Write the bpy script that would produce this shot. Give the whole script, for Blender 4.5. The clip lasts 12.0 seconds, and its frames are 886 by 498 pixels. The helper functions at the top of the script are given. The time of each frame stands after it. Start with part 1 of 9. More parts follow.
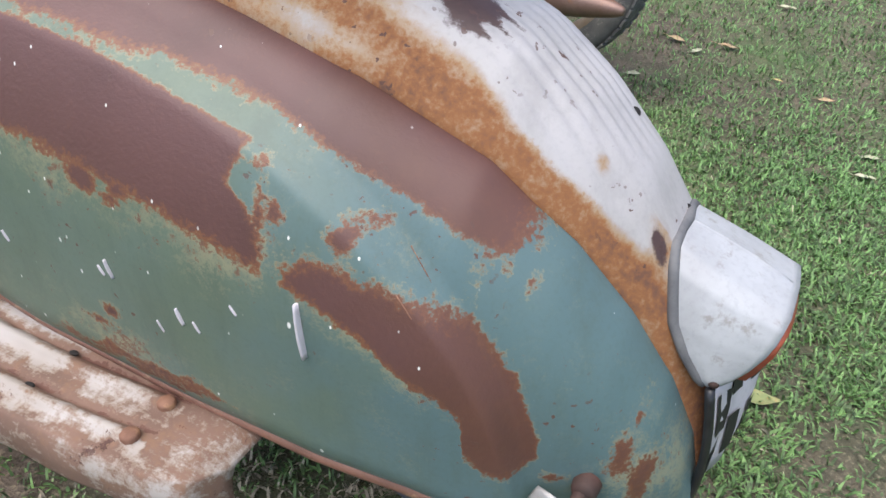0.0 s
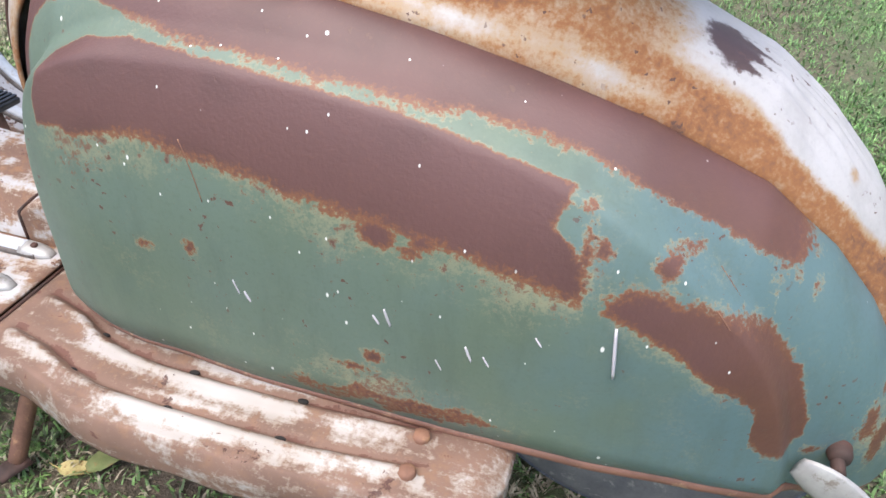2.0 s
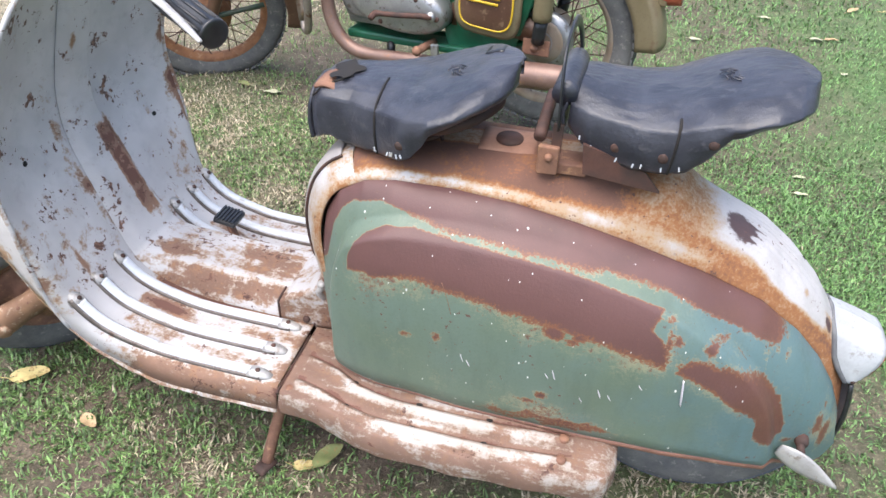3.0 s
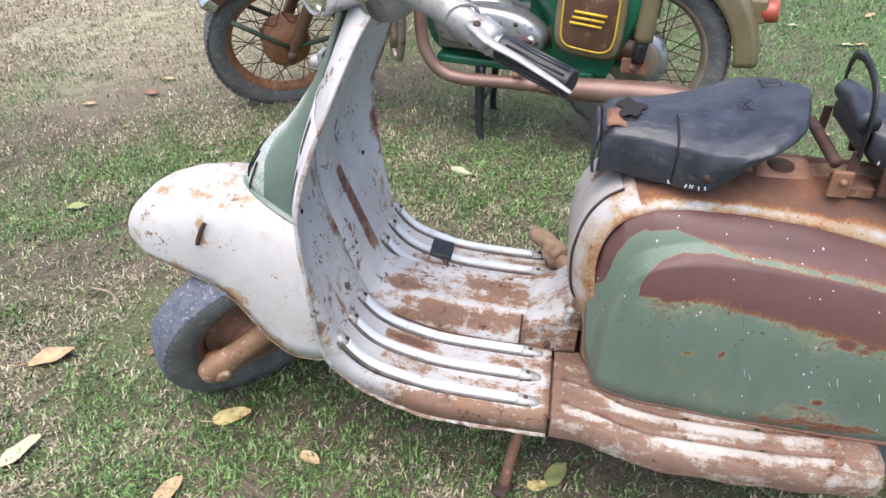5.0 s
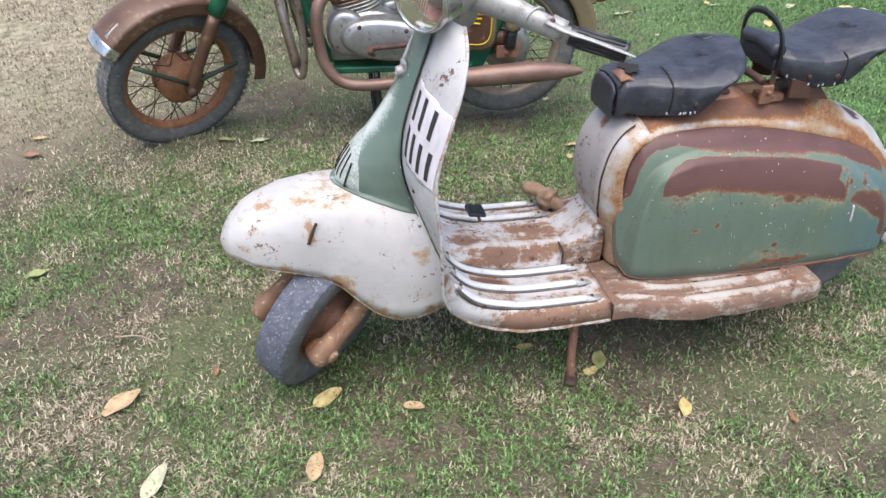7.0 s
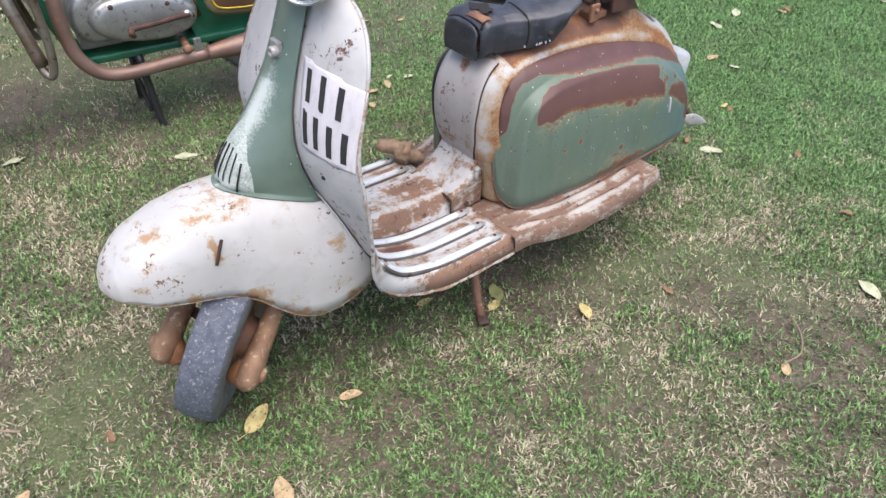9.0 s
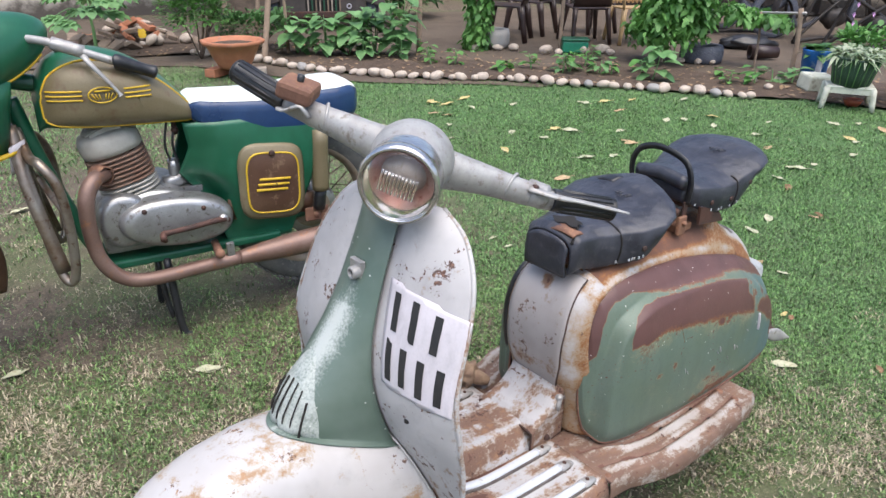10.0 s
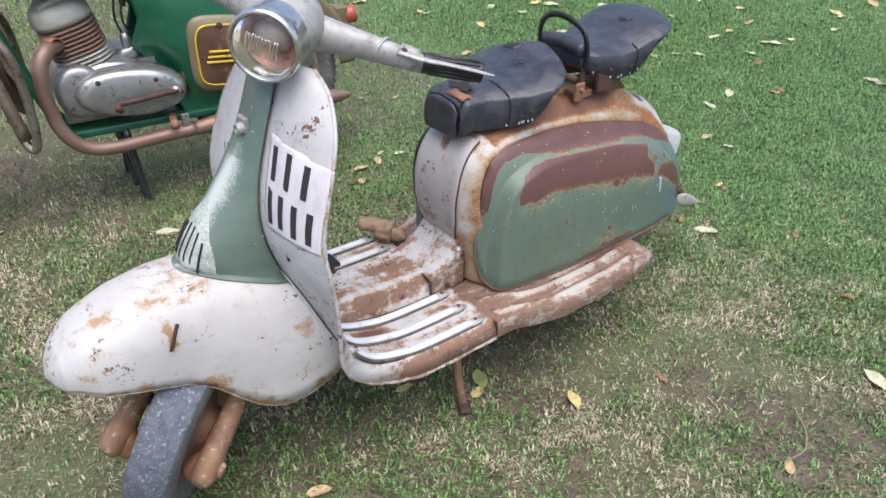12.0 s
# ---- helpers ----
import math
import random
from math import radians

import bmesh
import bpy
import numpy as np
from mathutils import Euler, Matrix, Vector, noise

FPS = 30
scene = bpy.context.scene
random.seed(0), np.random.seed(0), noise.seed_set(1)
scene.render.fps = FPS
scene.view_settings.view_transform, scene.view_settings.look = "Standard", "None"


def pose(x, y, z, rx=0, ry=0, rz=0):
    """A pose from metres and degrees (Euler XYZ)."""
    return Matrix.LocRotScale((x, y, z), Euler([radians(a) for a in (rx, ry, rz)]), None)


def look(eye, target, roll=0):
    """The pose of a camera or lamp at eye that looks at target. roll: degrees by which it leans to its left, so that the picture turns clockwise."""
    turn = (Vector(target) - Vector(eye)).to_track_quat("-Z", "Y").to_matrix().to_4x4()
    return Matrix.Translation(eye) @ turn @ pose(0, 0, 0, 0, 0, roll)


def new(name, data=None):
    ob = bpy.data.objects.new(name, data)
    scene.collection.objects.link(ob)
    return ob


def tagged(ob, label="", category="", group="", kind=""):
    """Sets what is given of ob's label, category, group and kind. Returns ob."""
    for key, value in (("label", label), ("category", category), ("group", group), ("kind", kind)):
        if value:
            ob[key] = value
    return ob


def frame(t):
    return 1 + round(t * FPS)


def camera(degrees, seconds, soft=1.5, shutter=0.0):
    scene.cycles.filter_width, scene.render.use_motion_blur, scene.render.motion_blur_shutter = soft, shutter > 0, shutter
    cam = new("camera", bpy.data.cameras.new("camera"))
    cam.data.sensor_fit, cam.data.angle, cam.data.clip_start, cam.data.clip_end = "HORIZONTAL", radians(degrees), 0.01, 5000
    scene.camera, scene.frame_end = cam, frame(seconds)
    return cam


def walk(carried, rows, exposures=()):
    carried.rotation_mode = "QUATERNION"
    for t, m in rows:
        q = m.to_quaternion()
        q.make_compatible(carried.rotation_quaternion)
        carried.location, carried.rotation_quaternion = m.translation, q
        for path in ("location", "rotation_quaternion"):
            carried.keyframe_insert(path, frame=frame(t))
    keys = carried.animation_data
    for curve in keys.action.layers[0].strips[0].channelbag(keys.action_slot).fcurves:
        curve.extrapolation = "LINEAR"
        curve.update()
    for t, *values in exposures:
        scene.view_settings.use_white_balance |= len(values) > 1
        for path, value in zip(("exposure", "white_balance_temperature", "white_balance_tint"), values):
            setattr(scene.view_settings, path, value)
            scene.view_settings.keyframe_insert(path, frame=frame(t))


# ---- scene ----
cam = camera(64.0, 12.0)
PATH = [
    (0, (0.278, -0.486, 0.719), (-0.459, 0.988, -0.414), 1.4),
    (0.5, (0.338, -0.458, 0.626), (-0.334, 1.045, -0.509), 1.3),
    (1, (0.318, -0.453, 0.616), (-0.214, 1.103, -0.523), 1.2),
    (1.5, (0.152, -0.515, 0.642), (-0.311, 1.071, -0.487), 0.9),
    (1.9, (0.034, -0.589, 0.731), (-0.422, 0.976, -0.428), 1.0),
    (2, (0.007, -0.613, 0.769), (-0.444, 0.95, -0.395), 1.0),
    (2.5, (-0.097, -0.763, 1.038), (-0.509, 0.788, -0.156), 1.1),
    (3, (-0.144, -0.956, 1.157), (-0.529, 0.605, -0.033), 0.9),
    (3.5, (-0.256, -1.105, 1.221), (-0.608, 0.463, 0.03), 0.5),
    (3.7, (-0.331, -1.16, 1.243), (-0.655, 0.414, 0.053), 0.5),
    (5.3, (-0.751, -1.064, 1.21), (-0.974, 0.549, 0.049), 0.1),
    (5.5, (-0.838, -1.056, 1.217), (-0.941, 0.572, 0.06), 0.1),
    (6, (-1.025, -1.102, 1.261), (-0.823, 0.522, 0.111), -0.2),
    (6.5, (-1.122, -1.272, 1.284), (-0.886, 0.352, 0.141), 0.6),
    (7, (-1.262, -1.396, 1.317), (-0.903, 0.201, 0.168), -0.6),
    (7.5, (-1.474, -1.46, 1.351), (-0.805, 0.037, 0.206), -0.4),
    (7.7, (-1.514, -1.443, 1.364), (-0.731, -0.007, 0.214), -0.4),
    (9.3, (-1.58, -1.055, 1.317), (-0.583, 0.12, 0.041), 1.0),
    (9.4, (-1.563, -1.012, 1.306), (-0.543, 0.199, 0.084), 0.8),
    (9.5, (-1.56, -0.973, 1.29), (-0.511, 0.275, 0.131), 0.9),
    (9.7, (-1.565, -0.927, 1.287), (-0.471, 0.38, 0.251), 0.8),
    (10, (-1.578, -0.874, 1.283), (-0.409, 0.521, 0.454), 0.8),
    (10.2, (-1.603, -0.893, 1.291), (-0.416, 0.528, 0.544), 0.8),
    (10.5, (-1.603, -0.944, 1.283), (-0.417, 0.483, 0.537), 0.5),
    (11, (-1.519, -1.1, 1.279), (-0.409, 0.272, 0.339), -0.0),
    (11.5, (-1.49, -1.143, 1.28), (-0.439, 0.154, 0.178), 0.2),
    (12, (-1.485, -1.146, 1.306), (-0.443, 0.15, 0.193), 0.4),
]
EXPOSURES = [(0.0, 0.92), (1.0, 1.20), (2.0, 1.24), (3.0, 1.42), (3.5, 1.45), (5.5, 1.04), (6.0, 0.99), (7.5, 1.01), (9.5, 0.95), (10.5, 0.90), (12.0, 0.93)]
walk(cam, [(t, look(eye, target, roll)) for t, eye, target, roll in PATH], EXPOSURES)

# ---- world, sun ----
world = bpy.data.worlds.new("sky")
scene.world = world
world.use_nodes = True
_wn = world.node_tree
_sky = _wn.nodes.new("ShaderNodeTexSky")
_sky.sky_type = "NISHITA"
_sky.sun_disc = False
_sky.sun_elevation, _sky.sun_rotation = radians(71), radians(199)
_sky.air_density, _sky.dust_density = 1.0, 3.0
_wn.links.new(_sky.outputs[0], _wn.nodes["Background"].inputs[0])
_wn.nodes["Background"].inputs[1].default_value = 0.15
_sun = bpy.data.lights.new("sun", "SUN")
_sun.energy, _sun.angle, _sun.color = 1.9, radians(70), (1.0, 0.97, 0.93)
new("sun", _sun).matrix_world = look((-0.9, -2.6, 8), (0, 0, 0))


# ---- tools ----
def lerp_table(x, table):
    return float(np.interp(x, [a for a, _ in table], [b for _, b in table]))


def mesh_of(verts, faces, smooth=True):
    me = bpy.data.meshes.new("mesh")
    me.from_pydata([tuple(v) for v in verts], [], [tuple(f) for f in faces])
    me.update()
    if smooth:
        me.polygons.foreach_set("use_smooth", [True] * len(me.polygons))
    return me


def part(name, me, material, parent=None, label="", thick=0.0, bevel=0.0, sub=0, offset=-1.0):
    """Links a mesh or bmesh as one object under parent."""
    if isinstance(me, bmesh.types.BMesh):
        bm = me
        me = bpy.data.meshes.new(name)
        bm.to_mesh(me)
        bm.free()
    me.name = name
    if not me.materials:
        me.materials.append(material)
    ob = new(name, me)
    ob.parent = parent
    if label:
        ob["label"] = label
    if thick:
        m = ob.modifiers.new("shell", "SOLIDIFY")
        m.thickness, m.offset = thick, offset
    if bevel:
        m = ob.modifiers.new("edge", "BEVEL")
        m.width, m.segments, m.limit_method, m.angle_limit = bevel, 2, "ANGLE", radians(40)
    if sub:
        m = ob.modifiers.new("smooth", "SUBSURF")
        m.levels = m.render_levels = sub
    return ob


def thing(name, label, category, m=None, group="", kind=""):
    ob = tagged(new(name), label, category, group, kind)
    ob.empty_display_size = 0.1
    if m is not None:
        ob.matrix_world = m
    return ob


def rust_attr(me, fn):
    a = me.attributes.new("rust", "FLOAT", "POINT")
    a.data.foreach_set("value", [fn(v.co) for v in me.vertices])
    return me


def grid_mesh(fn, nu, nv, wrap_u=False, wrap_v=False):
    """A sheet of points fn(u, v), u and v from 0 to 1."""
    verts = [fn(i / (nu if wrap_u else nu - 1), j / (nv if wrap_v else nv - 1)) for i in range(nu) for j in range(nv)]
    faces = []
    for i in range(nu if wrap_u else nu - 1):
        for j in range(nv if wrap_v else nv - 1):
            a, b = i * nv, ((i + 1) % nu) * nv
            k = (j + 1) % nv
            faces.append((a + j, b + j, b + k, a + k))
    return mesh_of(verts, faces)


def loft(sections, close=True, caps=True, smooth=True):
    """A skin over rings of equally many points."""
    n = len(sections[0])
    verts = [p for s in sections for p in s]
    faces = []
    for i in range(len(sections) - 1):
        for j in range(n if close else n - 1):
            k = (j + 1) % n
            faces.append((i * n + j, i * n + k, (i + 1) * n + k, (i + 1) * n + j))
    if caps and close:
        faces.append(tuple(range(n))[::-1])
        faces.append(tuple((len(sections) - 1) * n + j for j in range(n)))
    return mesh_of(verts, faces, smooth)


def spline(points, n):
    """n points along a smooth curve through points (with radii as fourth numbers, if given)."""
    p = np.array(points, float)
    if len(p) == 2:
        return [p[0] + (p[1] - p[0]) * k / (n - 1) for k in range(n)]
    q = np.vstack([2 * p[0] - p[1], p, 2 * p[-1] - p[-2]])
    out = []
    for k in range(n):
        s = k / (n - 1) * (len(p) - 1)
        i = min(int(s), len(p) - 2)
        t = s - i
        a, b, c, d = q[i:i + 4]
        out.append(0.5 * (2 * b + (c - a) * t + (2 * a - 5 * b + 4 * c - d) * t * t + (3 * b - a - 3 * c + d) * t ** 3))
    return out


def sweep(points, radius=0.01, n=12, steps=24, squash=(1, 1), caps=True, closed=False, shape=None):
    """A tube along a smooth curve; squash flattens it (side, up); shape gives its section as (side, up) pairs."""
    path = [np.array(q) for q in (spline(points, steps) if steps else points)]
    pts = [q[:3] for q in path]
    rings, up = [], None
    for i, p in enumerate(pts):
        if closed:
            t = pts[(i + 1) % len(pts)] - pts[i - 1]
        else:
            t = pts[min(i + 1, len(pts) - 1)] - pts[max(i - 1, 0)]
        t = t / (np.linalg.norm(t) + 1e-9)
        if up is None:
            up = np.array((0, 0, 1.0)) if abs(t[2]) < 0.9 else np.array((1.0, 0, 0))
        up = up - t * (up @ t)
        up = up / np.linalg.norm(up)
        side = np.cross(t, up)
        r = path[i][3] if len(path[i]) > 3 else radius
        if shape:
            rings.append([p + side * a + up * b for a, b in shape])
        else:
            rings.append([p + side * r * squash[0] * math.cos(2 * math.pi * j / n) + up * r * squash[1] * math.sin(2 * math.pi * j / n) for j in range(n)])
    if closed:
        rings.append(rings[0])
    return loft(rings, True, caps and not closed)


def lathe(profile, n=32, m=None, arc=1.0):
    """Turns (along, radius) pairs about the y axis, then moves by m."""
    rings = []
    for a, r in profile:
        rings.append([Vector((r * math.cos(2 * math.pi * arc * j / n), a, r * math.sin(2 * math.pi * arc * j / n))) for j in range(n + (arc < 1))])
    if m is not None:
        rings = [[m @ v for v in r] for r in rings]
    return loft(rings, arc >= 1, False)


def ball(c, r, n=16, k=10, fn=None):
    def at(u, v):
        a, b = 2 * math.pi * u, math.pi * (v - 0.5)
        d = Vector((math.cos(a) * math.cos(b), math.sin(a) * math.cos(b), math.sin(b)))
        s = fn(d) if fn else 1
        return Vector(c) + Vector((d.x * r[0], d.y * r[1], d.z * r[2])) * s
    return grid_mesh(at, n, k, wrap_u=True)


def slab(x0, x1, y0, y1, z0, z1, m=None):
    v = [Vector((x, y, z)) for x in (x0, x1) for y in (y0, y1) for z in (z0, z1)]
    if m is not None:
        v = [m @ p for p in v]
    return mesh_of(v, [(0, 1, 3, 2), (4, 6, 7, 5), (0, 4, 5, 1), (2, 3, 7, 6), (0, 2, 6, 4), (1, 5, 7, 3)], False)


def merge(*meshes):
    verts, faces, smooth = [], [], []
    for me in meshes:
        k = len(verts)
        verts += [v.co.copy() for v in me.vertices]
        for p in me.polygons:
            faces.append(tuple(k + i for i in p.vertices))
            smooth.append(p.use_smooth)
    out = mesh_of(verts, faces)
    out.polygons.foreach_set("use_smooth", smooth)
    return out


def moved(me, m):
    me.transform(m)
    return me


def bolt(c, axis, r=0.006, h=0.005):
    """A domed head at c, standing out along axis."""
    m = Matrix.Translation(c) @ Vector((0, 1, 0)).rotation_difference(Vector(axis)).to_matrix().to_4x4()
    return lathe([(-0.002, r), (h * 0.5, r), (h * 0.85, r * 0.75), (h, 0.0)], 10, m)


# ---- materials ----
def shader(name):
    mt = bpy.data.materials.new(name)
    mt.use_nodes = True
    nt = mt.node_tree
    return mt, nt, nt.nodes["Principled BSDF"]


def nd(nt, kind, props=None, ins=None):
    n = nt.nodes.new("ShaderNode" + kind)
    for key, v in (props or {}).items():
        if key == "op":
            n.operation = v
        elif key == "blend":
            n.blend_type = v
        elif key == "dtype":
            n.data_type = v
        elif key == "attr":
            n.attribute_name = v
        elif key == "feature":
            n.feature = v
        elif key == "clamp":
            n.use_clamp = v
    for key, v in (ins or {}).items():
        if hasattr(v, "is_output"):
            nt.links.new(v, n.inputs[key])
        else:
            n.inputs[key].default_value = v
    return n


def math_n(nt, op, a, b=0.0, c=None, clamp=False):
    ins = {0: a, 1: b}
    if c is not None:
        ins[2] = c
    return nd(nt, "Math", {"op": op, "clamp": clamp}, ins).outputs[0]


def noise_n(nt, vec, scale, detail=4.0, rough=0.55):
    return nd(nt, "TexNoise", None, {"Vector": vec, "Scale": scale, "Detail": detail, "Roughness": rough}).outputs[0]


def mix_n(nt, f, a, b):
    n = nd(nt, "Mix", {"dtype": "RGBA"})
    for k, v in ((0, f), (6, a), (7, b)):
        if hasattr(v, "is_output"):
            nt.links.new(v, n.inputs[k])
        elif k == 0:
            n.inputs[0].default_value = v
        else:
            n.inputs[k].default_value = (*v, 1)
    return n.outputs[2]


def step_n(nt, x, lo, hi):
    n = nd(nt, "MapRange", None, {"Value": x, "From Min": lo, "From Max": hi})
    n.interpolation_type = "SMOOTHSTEP"
    return n.outputs[0]


def place(nt):
    return nd(nt, "TexCoord").outputs["Object"]


def bump_to(nt, bsdf, h, strength=0.3, dist=0.002):
    b = nd(nt, "Bump", None, {"Height": h, "Strength": strength, "Distance": dist})
    nt.links.new(b.outputs[0], bsdf.inputs["Normal"])


def out_to(nt, bsdf, col, rough, metal=0.0):
    for key, v in (("Base Color", col), ("Roughness", rough), ("Metallic", metal)):
        if hasattr(v, "is_output"):
            nt.links.new(v, bsdf.inputs[key])
        elif key == "Base Color":
            bsdf.inputs[key].default_value = (*v, 1)
        else:
            bsdf.inputs[key].default_value = v


def old_paint(name, paint, faded, dark=(0.092, 0.041, 0.040), orange=(0.23, 0.10, 0.045), halo=(0.42, 0.36, 0.24),
              amount=0.0, chips=0.35, specks=0.0, gloss=0.42, size=1.0, blue=None, wash=None, dull=0.8, rag_amp=0.75, rag_scale=55, wash_at=(0.04, 0.50), fine_amp=0.38, edge=(0.44, 0.56, 0.48, 0.68), flecks=False, stains=False):
    """Worn paint over steel: the sheet's own rust mask, ragged by noise, an orange rim, bare chips, droppings."""
    mt, nt, bs = shader(name)
    p = place(nt)
    mask = nd(nt, "Attribute", {"attr": "rust"}).outputs["Fac"]
    big, mid = noise_n(nt, p, 9 * size, 3), noise_n(nt, p, rag_scale * size, 6, 0.7)
    fine = noise_n(nt, p, 230 * size, 4, 0.6)
    rag = math_n(nt, "ADD", math_n(nt, "MULTIPLY", math_n(nt, "SUBTRACT", mid, 0.5), rag_amp), math_n(nt, "MULTIPLY", math_n(nt, "SUBTRACT", fine, 0.5), fine_amp))
    rag = math_n(nt, "ADD", rag, math_n(nt, "MULTIPLY", math_n(nt, "SUBTRACT", big, 0.5), 0.35))
    lvl = math_n(nt, "ADD", math_n(nt, "ADD", mask, amount), rag)
    soft = math_n(nt, "ADD", math_n(nt, "ADD", mask, amount), math_n(nt, "ADD", math_n(nt, "MULTIPLY", math_n(nt, "SUBTRACT", big, 0.5), 0.9), math_n(nt, "MULTIPLY", math_n(nt, "SUBTRACT", mid, 0.5), 0.45)))
    f_halo = step_n(nt, lvl, 0.28, 0.46)
    f_rust = step_n(nt, lvl, edge[0], edge[1])
    f_dark = step_n(nt, lvl, edge[2], edge[3])
    col = mix_n(nt, step_n(nt, big, 0.35, 0.7), paint, faded)
    if blue:
        along = nd(nt, "SeparateXYZ", None, {0: p}).outputs[0]
        along = math_n(nt, "MULTIPLY_ADD", math_n(nt, "SUBTRACT", big, 0.5), 0.45, along)
        col = mix_n(nt, math_n(nt, "MULTIPLY", step_n(nt, along, -0.12, 0.14), 0.85), col, blue)
    col = mix_n(nt, math_n(nt, "MULTIPLY", step_n(nt, fine, 0.45, 0.8), 0.25), col, tuple(0.6 * c for c in paint))
    grime = noise_n(nt, nd(nt, "Mapping", None, {"Vector": p, "Scale": (26.0 * size, 26.0 * size, 7.0 * size)}).outputs[0], 1.0, 5, 0.7)
    col = mix_n(nt, math_n(nt, "MULTIPLY", step_n(nt, grime, 0.45, 0.72), 0.40), col, tuple(0.62 * c for c in faded))
    if wash:
        col = mix_n(nt, math_n(nt, "MULTIPLY", step_n(nt, soft, wash_at[0], wash_at[1]), 0.85), col, mix_n(nt, mid, wash, tuple(0.62 * c for c in wash)))
    col = mix_n(nt, math_n(nt, "MULTIPLY", f_halo, math_n(nt, "MULTIPLY", step_n(nt, mid, 0.36, 0.6), math_n(nt, "MULTIPLY_ADD", fine, 1.1, -0.05, True))), col, halo)
    rust = mix_n(nt, f_dark, orange, dark)
    rust = mix_n(nt, math_n(nt, "MULTIPLY", step_n(nt, big, 0.35, 0.7), f_dark), rust, tuple(0.72 * c for c in dark))
    rust = mix_n(nt, math_n(nt, "MULTIPLY", step_n(nt, fine, 0.5, 0.85), math_n(nt, "MULTIPLY_ADD", f_dark, -0.30, 0.42)), rust, tuple(min(1, 1.25 * c) for c in orange))
    if blue:
        rust = mix_n(nt, math_n(nt, "MULTIPLY", step_n(nt, along, -0.02, 0.16), 0.6), rust, mix_n(nt, mid, (0.150, 0.064, 0.034), (0.095, 0.042, 0.034)))
    if flecks:
        near = nd(nt, "Attribute", {"attr": "fleck"}).outputs["Fac"]
        crumb, patch = noise_n(nt, p, 260 * size, 6, 0.8), noise_n(nt, p, 40 * size, 5, 0.7)
        bleach = math_n(nt, "ADD", math_n(nt, "ADD", crumb, math_n(nt, "MULTIPLY", math_n(nt, "SUBTRACT", patch, 0.5), 0.9)), math_n(nt, "MULTIPLY", near, 0.30))
        col = mix_n(nt, math_n(nt, "MULTIPLY", step_n(nt, bleach, 0.54, 0.80), math_n(nt, "MULTIPLY_ADD", near, 0.75, 0.12, True)), col, halo)
        bits = math_n(nt, "ADD", math_n(nt, "ADD", noise_n(nt, p, 130 * size, 7, 0.75), math_n(nt, "MULTIPLY", math_n(nt, "SUBTRACT", big, 0.5), 0.35)), math_n(nt, "MULTIPLY", near, 0.20))
        col = mix_n(nt, math_n(nt, "MULTIPLY", step_n(nt, bits, 0.66, 0.72), 0.85), col, mix_n(nt, crumb, orange, dark))
    col = mix_n(nt, f_rust, col, rust)
    if stains:
        spot = nd(nt, "Attribute", {"attr": "stain"}).outputs["Fac"]
        ragged = math_n(nt, "ADD", spot, math_n(nt, "MULTIPLY", math_n(nt, "SUBTRACT", noise_n(nt, p, 110 * size, 6, 0.7), 0.5), 0.7))
        col = mix_n(nt, step_n(nt, ragged, 0.40, 0.62), col, mix_n(nt, fine, (0.050, 0.030, 0.030), (0.085, 0.046, 0.042)))
    chip = noise_n(nt, p, 130 * size, 3, 0.5)
    f_chip = math_n(nt, "MULTIPLY", step_n(nt, chip, 0.80 - 0.2 * chips, 0.82 - 0.2 * chips), step_n(nt, big, 0.42, 0.6))
    col = mix_n(nt, f_chip, col, (0.10, 0.05, 0.038))
    if specks:
        tall = nd(nt, "Mapping", None, {"Vector": p, "Scale": (1.0, 1.0, 0.55)}).outputs[0]
        for scale, cut, rim in ((62.0, specks, 0.12), (125.0, specks * 1.2, 0.14)):
            vo = nd(nt, "TexVoronoi", None, {"Vector": tall, "Scale": scale, "Randomness": 1.0})
            seed = nd(nt, "SeparateColor", None, {0: vo.outputs["Color"]})
            dot = math_n(nt, "MULTIPLY", step_n(nt, vo.outputs["Distance"], rim, 0.5 * rim), step_n(nt, seed.outputs[0], 1 - cut, 1 - cut + 0.02))
            col = mix_n(nt, dot, col, (0.72, 0.72, 0.69))
    rough = math_n(nt, "MULTIPLY_ADD", f_rust, dull - gloss, gloss)
    rough = math_n(nt, "MULTIPLY_ADD", mid, 0.14, rough)
    out_to(nt, bs, col, rough)
    h = math_n(nt, "ADD", math_n(nt, "MULTIPLY", f_rust, math_n(nt, "MULTIPLY", fine, 0.8)), math_n(nt, "MULTIPLY", fine, 0.15))
    h = math_n(nt, "SUBTRACT", h, math_n(nt, "MULTIPLY", f_chip, 0.5))
    bump_to(nt, bs, h, 0.35, 0.0012)
    return mt


